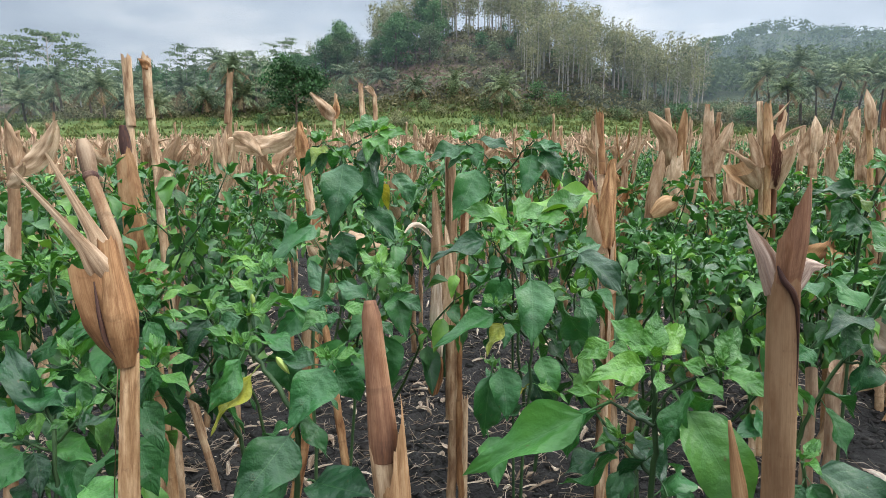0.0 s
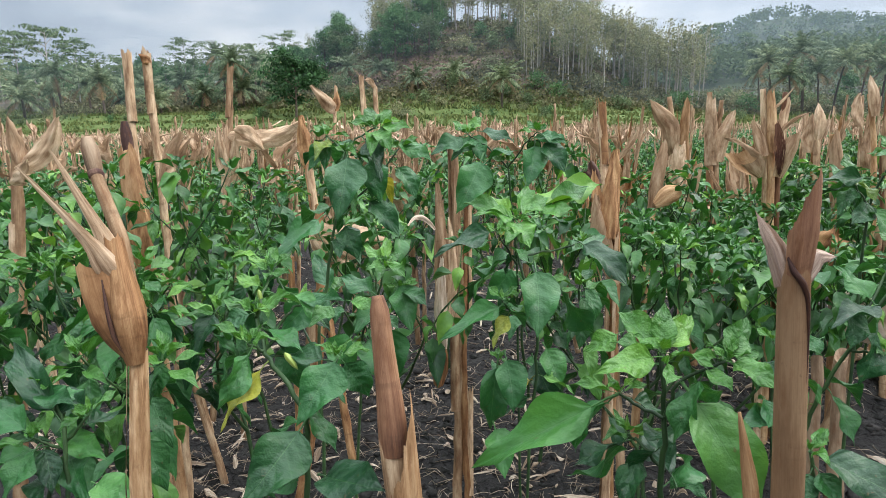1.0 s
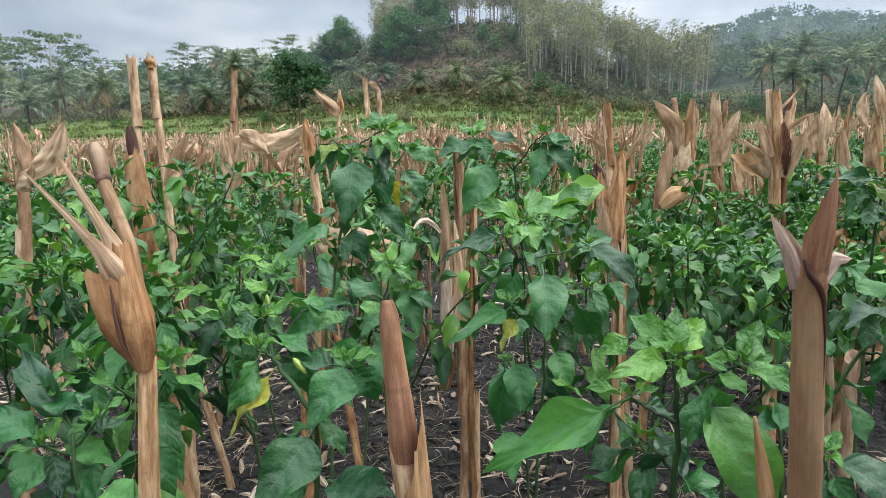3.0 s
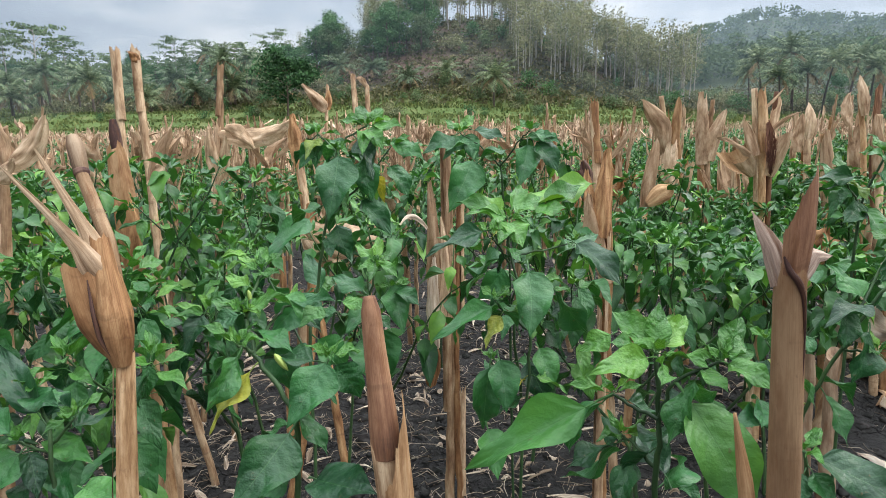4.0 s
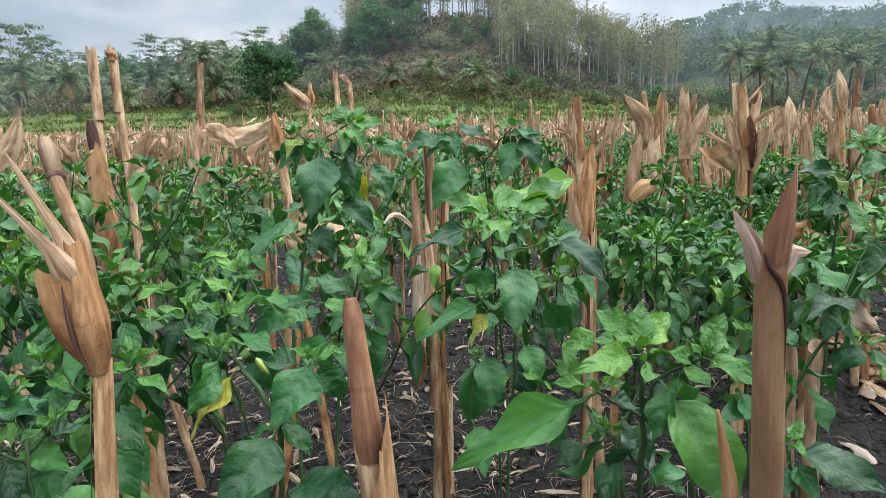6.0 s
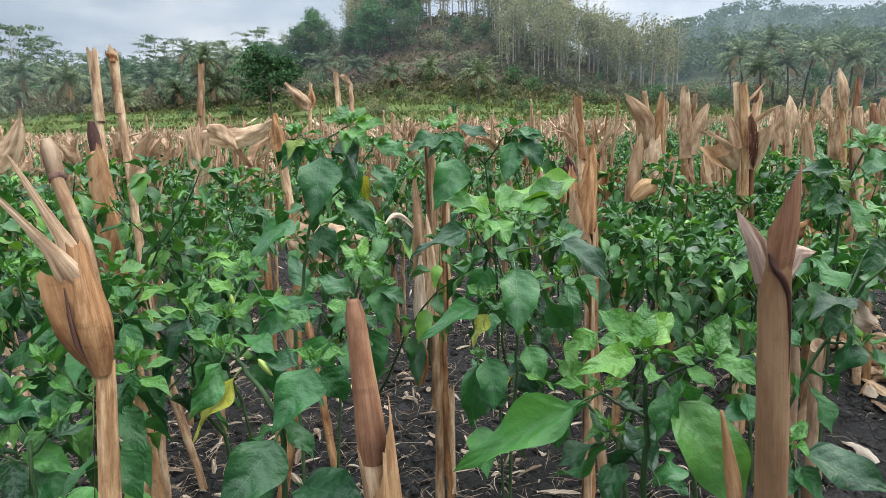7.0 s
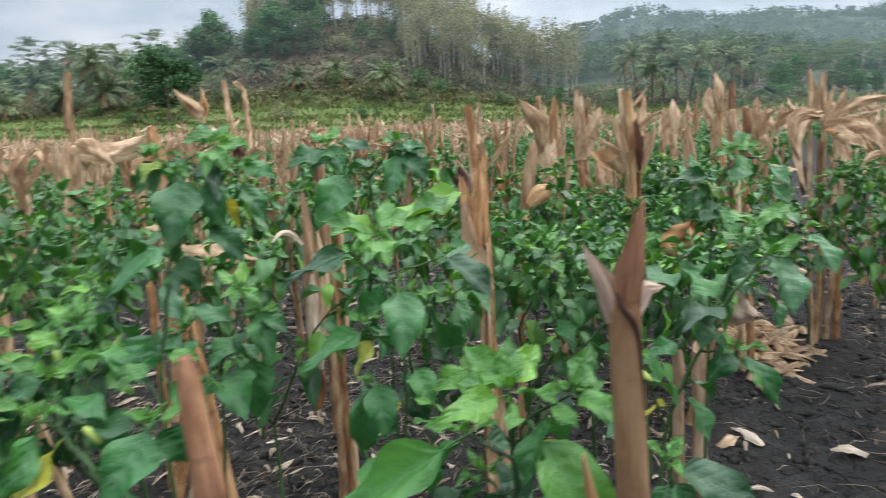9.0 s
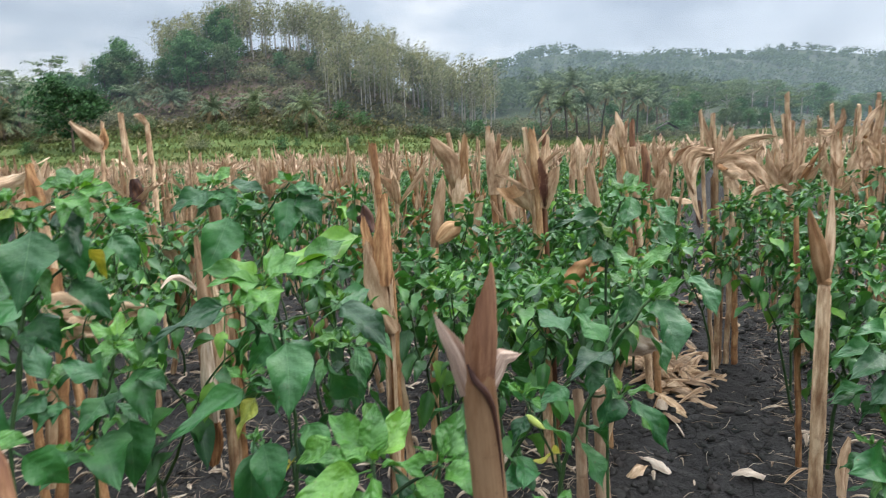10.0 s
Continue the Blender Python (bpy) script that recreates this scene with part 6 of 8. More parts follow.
near_plant('chilli plant with drooping broad leaves and small pods', (-0.130, 0.479, 0.541),
    [[(-0.130, 0.479, 0.541), (-0.127, 0.498, 0.682), (-0.123, 0.500, 0.744), (-0.145, 0.516, 0.771), (-0.170, 0.540, 0.789), (-0.191, 0.595, 0.809)], [(-0.123, 0.500, 0.744), (-0.110, 0.514, 0.761), (-0.099, 0.529, 0.787)], [(-0.170, 0.540, 0.789), (-0.181, 0.532, 0.800)], [(-0.185, 0.575, 0.810), (-0.185, 0.610, 0.828), (-0.186, 0.642, 0.838)], [(-0.170, 0.540, 0.789), (-0.160, 0.605, 0.806), (-0.153, 0.626, 0.808)]],
    [((-0.096, 0.530, 0.792), (-0.123, 0.489, 0.741), 1.45, 1, (-0.1, -0.9, 0.5)),
     ((-0.123, 0.500, 0.742), (-0.161, 0.449, 0.691), 1.73, 11, (0, -0.85, 0.5)),
     ((-0.177, 0.532, 0.798), (-0.200, 0.493, 0.758), 1.08, 12, (0.6, -0.7, 0.2)),
     ((-0.118, 0.499, 0.687), (-0.059, 0.448, 0.691), 1.58, 0, (0, -0.5, 0.9)),
     ((-0.174, 0.610, 0.780), (-0.150, 0.618, 0.720), 1.90, 1, (0, -0.9, 0.3)),
     ((-0.153, 0.626, 0.808), (-0.100, 0.576, 0.815), 0.91, 0, (0, -0.55, 0.85)),
     ((-0.185, 0.576, 0.815), (-0.218, 0.573, 0.799), 1.73, 1, (0, -0.55, 0.85)),
     ((-0.099, 0.529, 0.787), (-0.073, 0.541, 0.748), 1.51, 1, (0, -0.9, 0.4)),
     ((-0.129, 0.508, 0.682), (-0.170, 0.541, 0.643), 1.14, 2, (0, -0.55, 0.85))],
    [((-0.191, 0.595, 0.809), (-0.149, 0.578, 0.826), 1.24, 0, (0, -0.55, 0.85)),
     ((-0.188, 0.585, 0.809), (-0.224, 0.617, 0.814), 1.11, 0, (0, -0.55, 0.85)),
     ((-0.186, 0.642, 0.838), (-0.215, 0.684, 0.841), 0.85, 0, (0, -0.55, 0.85)),
     ((-0.186, 0.642, 0.838), (-0.162, 0.621, 0.837), 1.29, 0, (0, -0.55, 0.85)),
     ((-0.186, 0.642, 0.838), (-0.196, 0.686, 0.850), 0.88, 5, (0, -0.55, 0.85)),
     ((-0.108, 0.577, 0.823), (-0.126, 0.553, 0.805), 1.46, 1, (0, -0.55, 0.85)),
     ((-0.097, 0.578, 0.825), (-0.070, 0.575, 0.814), 2.16, 0, (0, -0.55, 0.85)),
     ((-0.185, 0.610, 0.828), (-0.218, 0.641, 0.832), 1.02, 0, (0, -0.55, 0.85))], 5, 5, [((-0.148, 0.530, 0.791), (-0.136, 0.527, 0.776), 0.0030), ((-0.188, 0.600, 0.831), (-0.185, 0.597, 0.817), 0.0022)])
near_plant('low chilli plant with overlapping glossy leaves', (-0.388, 0.538, 0.521),
    [[(-0.388, 0.538, 0.521), (-0.385, 0.561, 0.632), (-0.393, 0.584, 0.694), (-0.427, 0.620, 0.721)], [(-0.394, 0.580, 0.677), (-0.368, 0.586, 0.705)], [(-0.394, 0.579, 0.672), (-0.418, 0.572, 0.688)]],
    [((-0.415, 0.610, 0.674), (-0.348, 0.566, 0.657), 0.96, 0, (0, -0.5, 0.9)),
     ((-0.409, 0.608, 0.662), (-0.357, 0.559, 0.627), 1.19, 1, (0, -0.8, 0.5)),
     ((-0.409, 0.588, 0.666), (-0.422, 0.545, 0.653), 1.94, 0, (0, -0.5, 0.9)),
     ((-0.420, 0.585, 0.649), (-0.394, 0.540, 0.631), 1.68, 1, (0, -0.8, 0.5)),
     ((-0.368, 0.586, 0.705), (-0.415, 0.637, 0.707), 1.19, 0, (0, -0.55, 0.85)),
     ((-0.433, 0.619, 0.715), (-0.379, 0.577, 0.713), 1.19, 0, (0, -0.55, 0.85)),
     ((-0.418, 0.572, 0.688), (-0.481, 0.617, 0.704), 1.21, 0, (0, -0.55, 0.85)),
     ((-0.350, 0.545, 0.655), (-0.297, 0.522, 0.645), 1.48, 0, (0, -0.55, 0.85)),
     ((-0.393, 0.584, 0.694), (-0.485, 0.664, 0.736), 0.55, 3, (0, -0.55, 0.85))],
    [((-0.427, 0.620, 0.721), (-0.451, 0.618, 0.709), 1.87, 0, (0, -0.55, 0.85)),
     ((-0.427, 0.620, 0.721), (-0.466, 0.662, 0.726), 0.86, 0, (0, -0.55, 0.85))], 6, 2, [])
near_plant('chilli plant leaning over the furrow with a dark curled leaf', (0.431, 0.689, 0.454),
    [[(0.431, 0.689, 0.454), (0.442, 0.703, 0.600), (0.456, 0.699, 0.659), (0.479, 0.692, 0.717), (0.505, 0.685, 0.780), (0.551, 0.680, 0.832)], [(0.445, 0.704, 0.614), (0.415, 0.694, 0.677), (0.396, 0.708, 0.724)], [(0.490, 0.693, 0.741), (0.544, 0.739, 0.796), (0.582, 0.765, 0.828)], [(0.479, 0.692, 0.717), (0.509, 0.672, 0.720)], [(0.551, 0.680, 0.832), (0.565, 0.723, 0.857)]],
    [((0.500, 0.681, 0.754), (0.463, 0.650, 0.696), 2.19, 2, (0.3, -0.8, 0.3)),
     ((0.475, 0.693, 0.776), (0.465, 0.666, 0.730), 1.76, 1, (0, -0.9, 0.4)),
     ((0.552, 0.682, 0.842), (0.551, 0.627, 0.778), 1.66, 1, (0, -0.9, 0.4)),
     ((0.513, 0.672, 0.727), (0.536, 0.622, 0.667), 0.87, 2, (0, -0.8, 0.5)),
     ((0.580, 0.756, 0.834), (0.550, 0.735, 0.785), 1.69, 1, (0, -0.9, 0.4)),
     ((0.476, 0.736, 0.776), (0.475, 0.812, 0.785), 1.35, 0, (0, -0.55, 0.85)),
     ((0.466, 0.718, 0.724), (0.422, 0.708, 0.706), 1.98, 1, (0, -0.55, 0.85)),
     ((0.403, 0.700, 0.632), (0.349, 0.663, 0.629), 1.89, 1, (0, -0.55, 0.85)),
     ((0.512, 0.702, 0.767), (0.495, 0.755, 0.798), 1.30, 0, (0, -0.55, 0.85)),
     ((0.395, 0.716, 0.648), (0.374, 0.656, 0.634), 1.67, 1, (0, -0.9, 0.4)),
     ((0.632, 0.722, 0.851), (0.639, 0.668, 0.804), 1.16, 1, (0, -0.8, 0.6))],
    [((0.551, 0.680, 0.832), (0.581, 0.653, 0.852), 1.38, 0, (0, -0.55, 0.85)),
     ((0.582, 0.765, 0.828), (0.574, 0.801, 0.833), 1.67, 0, (0, -0.55, 0.85)),
     ((0.582, 0.765, 0.828), (0.628, 0.786, 0.846), 1.13, 0, (0, -0.55, 0.85)),
     ((0.565, 0.723, 0.857), (0.620, 0.730, 0.873), 1.16, 0, (0, -0.55, 0.85)),
     ((0.565, 0.723, 0.857), (0.562, 0.769, 0.868), 1.23, 0, (0, -0.55, 0.85))], 7, 6, [((0.398, 0.704, 0.701), (0.414, 0.685, 0.688), 0.0045)])
near_plant('low chilli plant beside the furrow with broad leaves', (1.062, 0.699, 0.317),
    [[(1.062, 0.699, 0.317), (1.065, 0.724, 0.452), (1.069, 0.749, 0.596), (1.077, 0.780, 0.662)], [(1.067, 0.746, 0.578), (1.048, 0.785, 0.635)], [(1.067, 0.728, 0.479), (1.009, 0.734, 0.527)]],
    [((1.073, 0.767, 0.695), (0.962, 0.751, 0.707), 0.81, 0, (0, -0.55, 0.85)),
     ((1.067, 0.764, 0.668), (0.955, 0.730, 0.641), 1.03, 1, (0, -0.55, 0.85)),
     ((1.078, 0.782, 0.671), (0.987, 0.786, 0.653), 1.16, 1, (0, -0.55, 0.85)),
     ((1.074, 0.758, 0.650), (0.986, 0.723, 0.602), 1.57, 1, (0, -0.9, 0.4)),
     ((1.033, 0.724, 0.517), (0.899, 0.682, 0.521), 1.28, 1, (0, -0.8, 0.5)),
     ((1.051, 0.720, 0.525), (0.942, 0.661, 0.479), 1.35, 1, (0, -0.9, 0.4))],
    [((1.059, 0.768, 0.678), (1.092, 0.815, 0.699), 1.43, 0, (0, -0.55, 0.85)),
     ((1.059, 0.768, 0.678), (1.138, 0.802, 0.706), 0.96, 0, (0, -0.55, 0.85))], 8, 10, [])
near_plant('chilli plant with yellowing crinkled leaves', (-0.175, 1.060, 0.278),
    [[(-0.175, 1.060, 0.278), (-0.160, 1.087, 0.504), (-0.155, 1.093, 0.600), (-0.121, 1.086, 0.676), (-0.107, 1.093, 0.736)], [(-0.155, 1.093, 0.596), (-0.186, 1.101, 0.644), (-0.208, 1.113, 0.671)], [(-0.140, 1.094, 0.630), (-0.078, 1.056, 0.699)], [(-0.155, 1.093, 0.600), (-0.169, 1.034, 0.600)]],
    [((-0.085, 1.071, 0.713), (-0.050, 1.004, 0.640), 1.30, 11, (0, -0.9, 0.4)),
     ((-0.118, 1.084, 0.668), (-0.151, 1.032, 0.624), 1.57, 11, (0, -0.55, 0.85)),
     ((-0.148, 1.081, 0.605), (-0.094, 0.981, 0.559), 1.53, 11, (0, -0.7, 0.7)),
     ((-0.170, 1.078, 0.606), (-0.194, 0.993, 0.566), 1.66, 11, (0, -0.8, 0.5)),
     ((-0.208, 1.113, 0.671), (-0.252, 1.066, 0.635), 1.62, 1, (0, -0.55, 0.85)),
     ((-0.208, 1.113, 0.671), (-0.244, 1.188, 0.725), 1.05, 0, (0, -0.55, 0.85)),
     ((-0.078, 1.056, 0.699), (-0.028, 1.005, 0.684), 1.33, 11, (0, -0.55, 0.85)),
     ((-0.103, 1.094, 0.633), (-0.092, 1.069, 0.519), 1.41, 1, (0, -0.95, 0.3)),
     ((-0.121, 1.086, 0.676), (-0.187, 1.162, 0.687), 1.15, 0, (0, -0.55, 0.85)),
     ((-0.169, 1.034, 0.600), (-0.207, 0.993, 0.603), 2.32, 1, (0, -0.55, 0.85))],
    [((-0.107, 1.093, 0.736), (-0.146, 1.161, 0.748), 0.78, 0, (0, -0.55, 0.85)),
     ((-0.107, 1.093, 0.736), (-0.078, 1.117, 0.743), 1.60, 0, (0, -0.55, 0.85)),
     ((-0.107, 1.093, 0.736), (-0.110, 1.153, 0.765), 0.87, 5, (0, -0.55, 0.85)),
     ((-0.107, 1.093, 0.736), (-0.138, 1.070, 0.730), 1.83, 0, (0, -0.55, 0.85)),
     ((-0.107, 1.093, 0.736), (-0.063, 1.024, 0.726), 0.95, 1, (0, -0.55, 0.85)),
     ((-0.107, 1.093, 0.736), (-0.111, 1.037, 0.715), 1.12, 1, (0, -0.55, 0.85)),
     ((-0.078, 1.056, 0.699), (-0.048, 1.069, 0.708), 1.73, 0, (0, -0.55, 0.85)),
     ((-0.208, 1.113, 0.671), (-0.195, 1.165, 0.687), 1.33, 0, (0, -0.55, 0.85))], 9, 4, [])
near_plant('low seedling chilli plant with one broad leaf', (0.366, 0.523, 0.499),
    [[(0.366, 0.523, 0.499), (0.368, 0.547, 0.609), (0.355, 0.550, 0.670)]],
    [((0.353, 0.550, 0.670), (0.412, 0.501, 0.637), 1.44, 10, (0, -0.6, 0.8)),
     ((0.357, 0.547, 0.654), (0.331, 0.530, 0.622), 1.75, 1, (0, -0.55, 0.85))],
    [((0.355, 0.550, 0.670), (0.384, 0.572, 0.676), 1.11, 0, (0, -0.55, 0.85))], 10, 0, [])
near_stalk('small husk-wrapped stub standing in the soil',
    [((1.224, 0.929, -0.020), (1.281, 0.979, 0.360), 0.0055, 'h')],
    [],
    [((1.254, 0.956, 0.247), (1.276, 0.973, 0.377), 0.0287, (-0.005, 0.001, 0.000), (-0.153, -0.985, 0.171), 0.90, 'h')])
near_plant('chilli plant with a fresh bright top beside the furrow', (0.629, 0.882, 0.113),
    [[(0.629, 0.882, 0.113), (0.663, 0.938, 0.525), (0.671, 0.962, 0.720), (0.678, 0.974, 0.854), (0.712, 0.977, 0.925)], [(0.677, 0.973, 0.846), (0.664, 0.994, 0.878), (0.662, 1.008, 0.892)], [(0.712, 0.976, 0.920), (0.739, 0.957, 0.918)]],
    [((0.719, 0.965, 0.929), (0.679, 0.926, 0.881), 1.54, 11, (0, -0.9, 0.4)),
     ((0.732, 0.948, 0.919), (0.742, 0.883, 0.870), 0.83, 13, (0, -0.5, 0.8)),
     ((0.730, 0.944, 0.894), (0.741, 0.877, 0.840), 0.70, 13, (0, -0.5, 0.8)),
     ((0.686, 0.989, 0.887), (0.580, 0.977, 0.873), 0.69, 10, (0, -0.55, 0.85)),
     ((0.678, 0.974, 0.854), (0.627, 0.931, 0.820), 1.43, 11, (0, -0.9, 0.4)),
     ((0.677, 0.973, 0.846), (0.677, 0.911, 0.800), 1.41, 1, (0, -0.9, 0.4)),
     ((0.664, 0.994, 0.878), (0.650, 1.045, 0.899), 1.21, 0, (0, -0.55, 0.85)),
     ((0.712, 0.976, 0.920), (0.664, 0.960, 0.923), 1.22, 0, (0, -0.55, 0.85))],
    [((0.712, 0.977, 0.925), (0.710, 1.014, 0.949), 1.22, 0, (0, -0.55, 0.85)),
     ((0.712, 0.977, 0.925), (0.757, 0.999, 0.947), 1.00, 0, (0, -0.55, 0.85)),
     ((0.712, 0.977, 0.925), (0.740, 1.017, 0.957), 0.86, 5, (0, -0.55, 0.85)),
     ((0.712, 0.977, 0.925), (0.743, 0.948, 0.935), 1.33, 0, (0, -0.55, 0.85)),
     ((0.662, 1.008, 0.892), (0.623, 0.997, 0.881), 1.18, 0, (0, -0.55, 0.85)),
     ((0.662, 1.008, 0.892), (0.675, 1.040, 0.918), 1.16, 0, (0, -0.55, 0.85))], 11, 4, [])


def near_rows():
    """Plants that fill the rows round the nearest ones."""
    words = ("bushy chilli plant with dense green leaves", "chilli plant with drooping leaves and pale buds", "upright chilli plant with forked stems")
    spots = ((-0.58, 0.92, 0.74), (-0.36, 1.18, 0.78), (-0.72, 1.32, 0.76), (-0.12, 1.36, 0.72), (-0.98, 1.62, 0.76), (-0.5, 1.66, 0.78), (-0.22, 1.95, 0.78),
             (-0.8, 2.05, 0.78), (-1.3, 1.95, 0.76), (0.27, 1.62, 0.74), (0.5, 1.36, 0.74), (0.62, 1.72, 0.76), (0.3, 2.05, 0.78), (0.86, 1.45, 0.70),
             (0.72, 2.12, 0.78), (1.0, 1.85, 0.72), (1.22, 2.2, 0.74), (-0.45, 2.3, 0.8), (0.02, 2.3, 0.8), (0.36, 1.12, 0.7), (-0.85, 1.1, 0.74), (1.0, 1.6, 0.74), (1.2, 1.86, 0.76), (1.42, 2.2, 0.78), (1.64, 2.52, 0.78))
    right = ((1.72, 1.38, 0.62), (1.95, 1.72, 0.66), (1.62, 1.02, 0.6), (2.2, 1.45, 0.68), (2.35, 2.0, 0.7), (2.0, 1.1, 0.66), (2.55, 1.7, 0.7), (1.95, 2.15, 0.62),
             (1.72, 1.44, 0.46), (0.6, 1.22, 0.58))
    for k, (x, y, h) in enumerate(spots + right):
        chilli_plant(x, y, h * (0.93 - 0.07 * float(smooth(0.2, 0.7, x))) if k < len(spots) else h, 100 + 7 * k, words[k % 3], 1.1, 37 * k, 1.25, y < 1.2)


near_rows()


def husk_heap():
    """Stripped husks thrown into the furrow."""
    g = rng_of(61)
    e = tagged(new("husk_heap"), "heap of pale stripped maize husks in the furrow", "husks")
    x0, y0 = 1.76, 2.18
    e.matrix_world = pose(x0, y0, float(ground_z(x0, y0)))
    for k in range(100):
        u, w = g.normal() * 0.16, g.normal() * 0.075
        x, y = ALONG * u + ACROSS * w
        z = max(0.012, 0.075 * math.exp(-(u / 0.25) ** 2 - (w / 0.1) ** 2)) * g.uniform(0.4, 1.1)
        a, L = g.uniform(0, 6.28), g.uniform(0.08, 0.21)
        o = np.array([math.cos(a), math.sin(a), g.normal() * 0.22])
        p = np.array([x, y, z])
        part("husk_leaf", blade_geo(p - o * L / 2, p + o * L / 2, g.uniform(0.018, 0.045), (0, 0, g.uniform(0, 0.03)), (0, 0, 1), g.uniform(0.5, 1.3), 8, 6, k), (HUSK, STRAW, HUSK, GREY)[k % 4], e)
    for k in range(60):
        u, w = g.uniform(0.2, 5.5), g.normal() * 0.11 + 0.0
        x, y = ALONG * (u + 2.75) + ACROSS * w
        a, L = g.uniform(0, 6.28), g.uniform(0.04, 0.12)
        o = np.array([math.cos(a), math.sin(a), g.normal() * 0.1])
        h = tagged(part("loose_husk", blade_geo(-o * L / 2, o * L / 2, g.uniform(0.02, 0.045), (0, 0, 0.02), (0, 0, 1), 0.8, 8, 6, 300 + k), HUSK), "loose dry maize husk lying in the furrow", "husk", "husks in the furrow")
        h.matrix_world = pose(x, y, float(ground_z(x, y)) + 0.015)


    for k, (x, y, a, L, w, label) in enumerate(((1.25, 1.58, 1.9, 0.11, 0.035, "white curled husk scrap lying in the furrow"), (1.17, 1.56, 0.3, 0.09, 0.04, "dry brown husk scrap lying in the furrow"),
                                               (1.46, 1.42, 2.7, 0.09, 0.04, "pale yellow dry leaf lying in the furrow"), (1.58, 1.36, 0.2, 0.12, 0.012, "thin straw lying in the furrow"),
                                               (1.53, 1.92, 1.2, 0.07, 0.05, "pale rounded husk scrap in the furrow"))):
        o = np.array([math.cos(a), math.sin(a), 0.04])
        h = tagged(part("loose_husk", blade_geo(-o * L / 2, o * L / 2, w, (0, 0, 0.02), (0, 0, 1), 0.9, 10, 7, 500 + k), PALE if "pale" in label or "white" in label else HUSK), label, "husk", "husks in the furrow")
        h.matrix_world = pose(x, y, float(ground_z(x, y)) + 0.012)


husk_heap()

# ---- the field beyond the nearest plants ----
def in_view(x, y, lo=-41, hi=58):
    a = math.degrees(math.atan2(x, y))
    return y > -0.2 and lo < a < hi


def row_places(seed, r0, r1, gap_w, gap_u, keep=1.0):
    g = rng_of(seed)
    out = []
    for k in np.arange(-math.ceil(r1 / gap_w), math.ceil(r1 / gap_w) + 1):
        w = (0.42 + gap_w * k) if k >= 0 else (-0.28 + gap_w * (k + 1))
        for u in np.arange(-r1, r1, gap_u):
            uu, ww = u + g.normal() * gap_u * 0.25, w + g.normal() * gap_w * 0.13
            x, y = ALONG * uu + ACROSS * ww
            r = math.hypot(x, y)
            if r0 <= r < r1 and y < 76 and in_view(x, y) and g.random() < keep:
                out.append((float(x), float(y)))
    xs, ys = np.array(out).T
    return list(zip(xs.tolist(), ys.tolist(), ground_z(xs, ys).tolist()))


def tall_at(x, y):
    """Stalks stand taller towards the right-hand side of the field."""
    return float(0.98 + 0.09 * smooth(0.1, 1.0, x / y) * (1 - smooth(14, 30, math.hypot(x, y))))


def thinned(places, seed, left, right):
    """Keep a share of the places, fewer towards the right-hand side of the field."""
    g = rng_of(seed)
    return [p for p in places if g.random() < left + (right - left) * float(smooth(0.05, 0.45, p[0] / p[1]))]


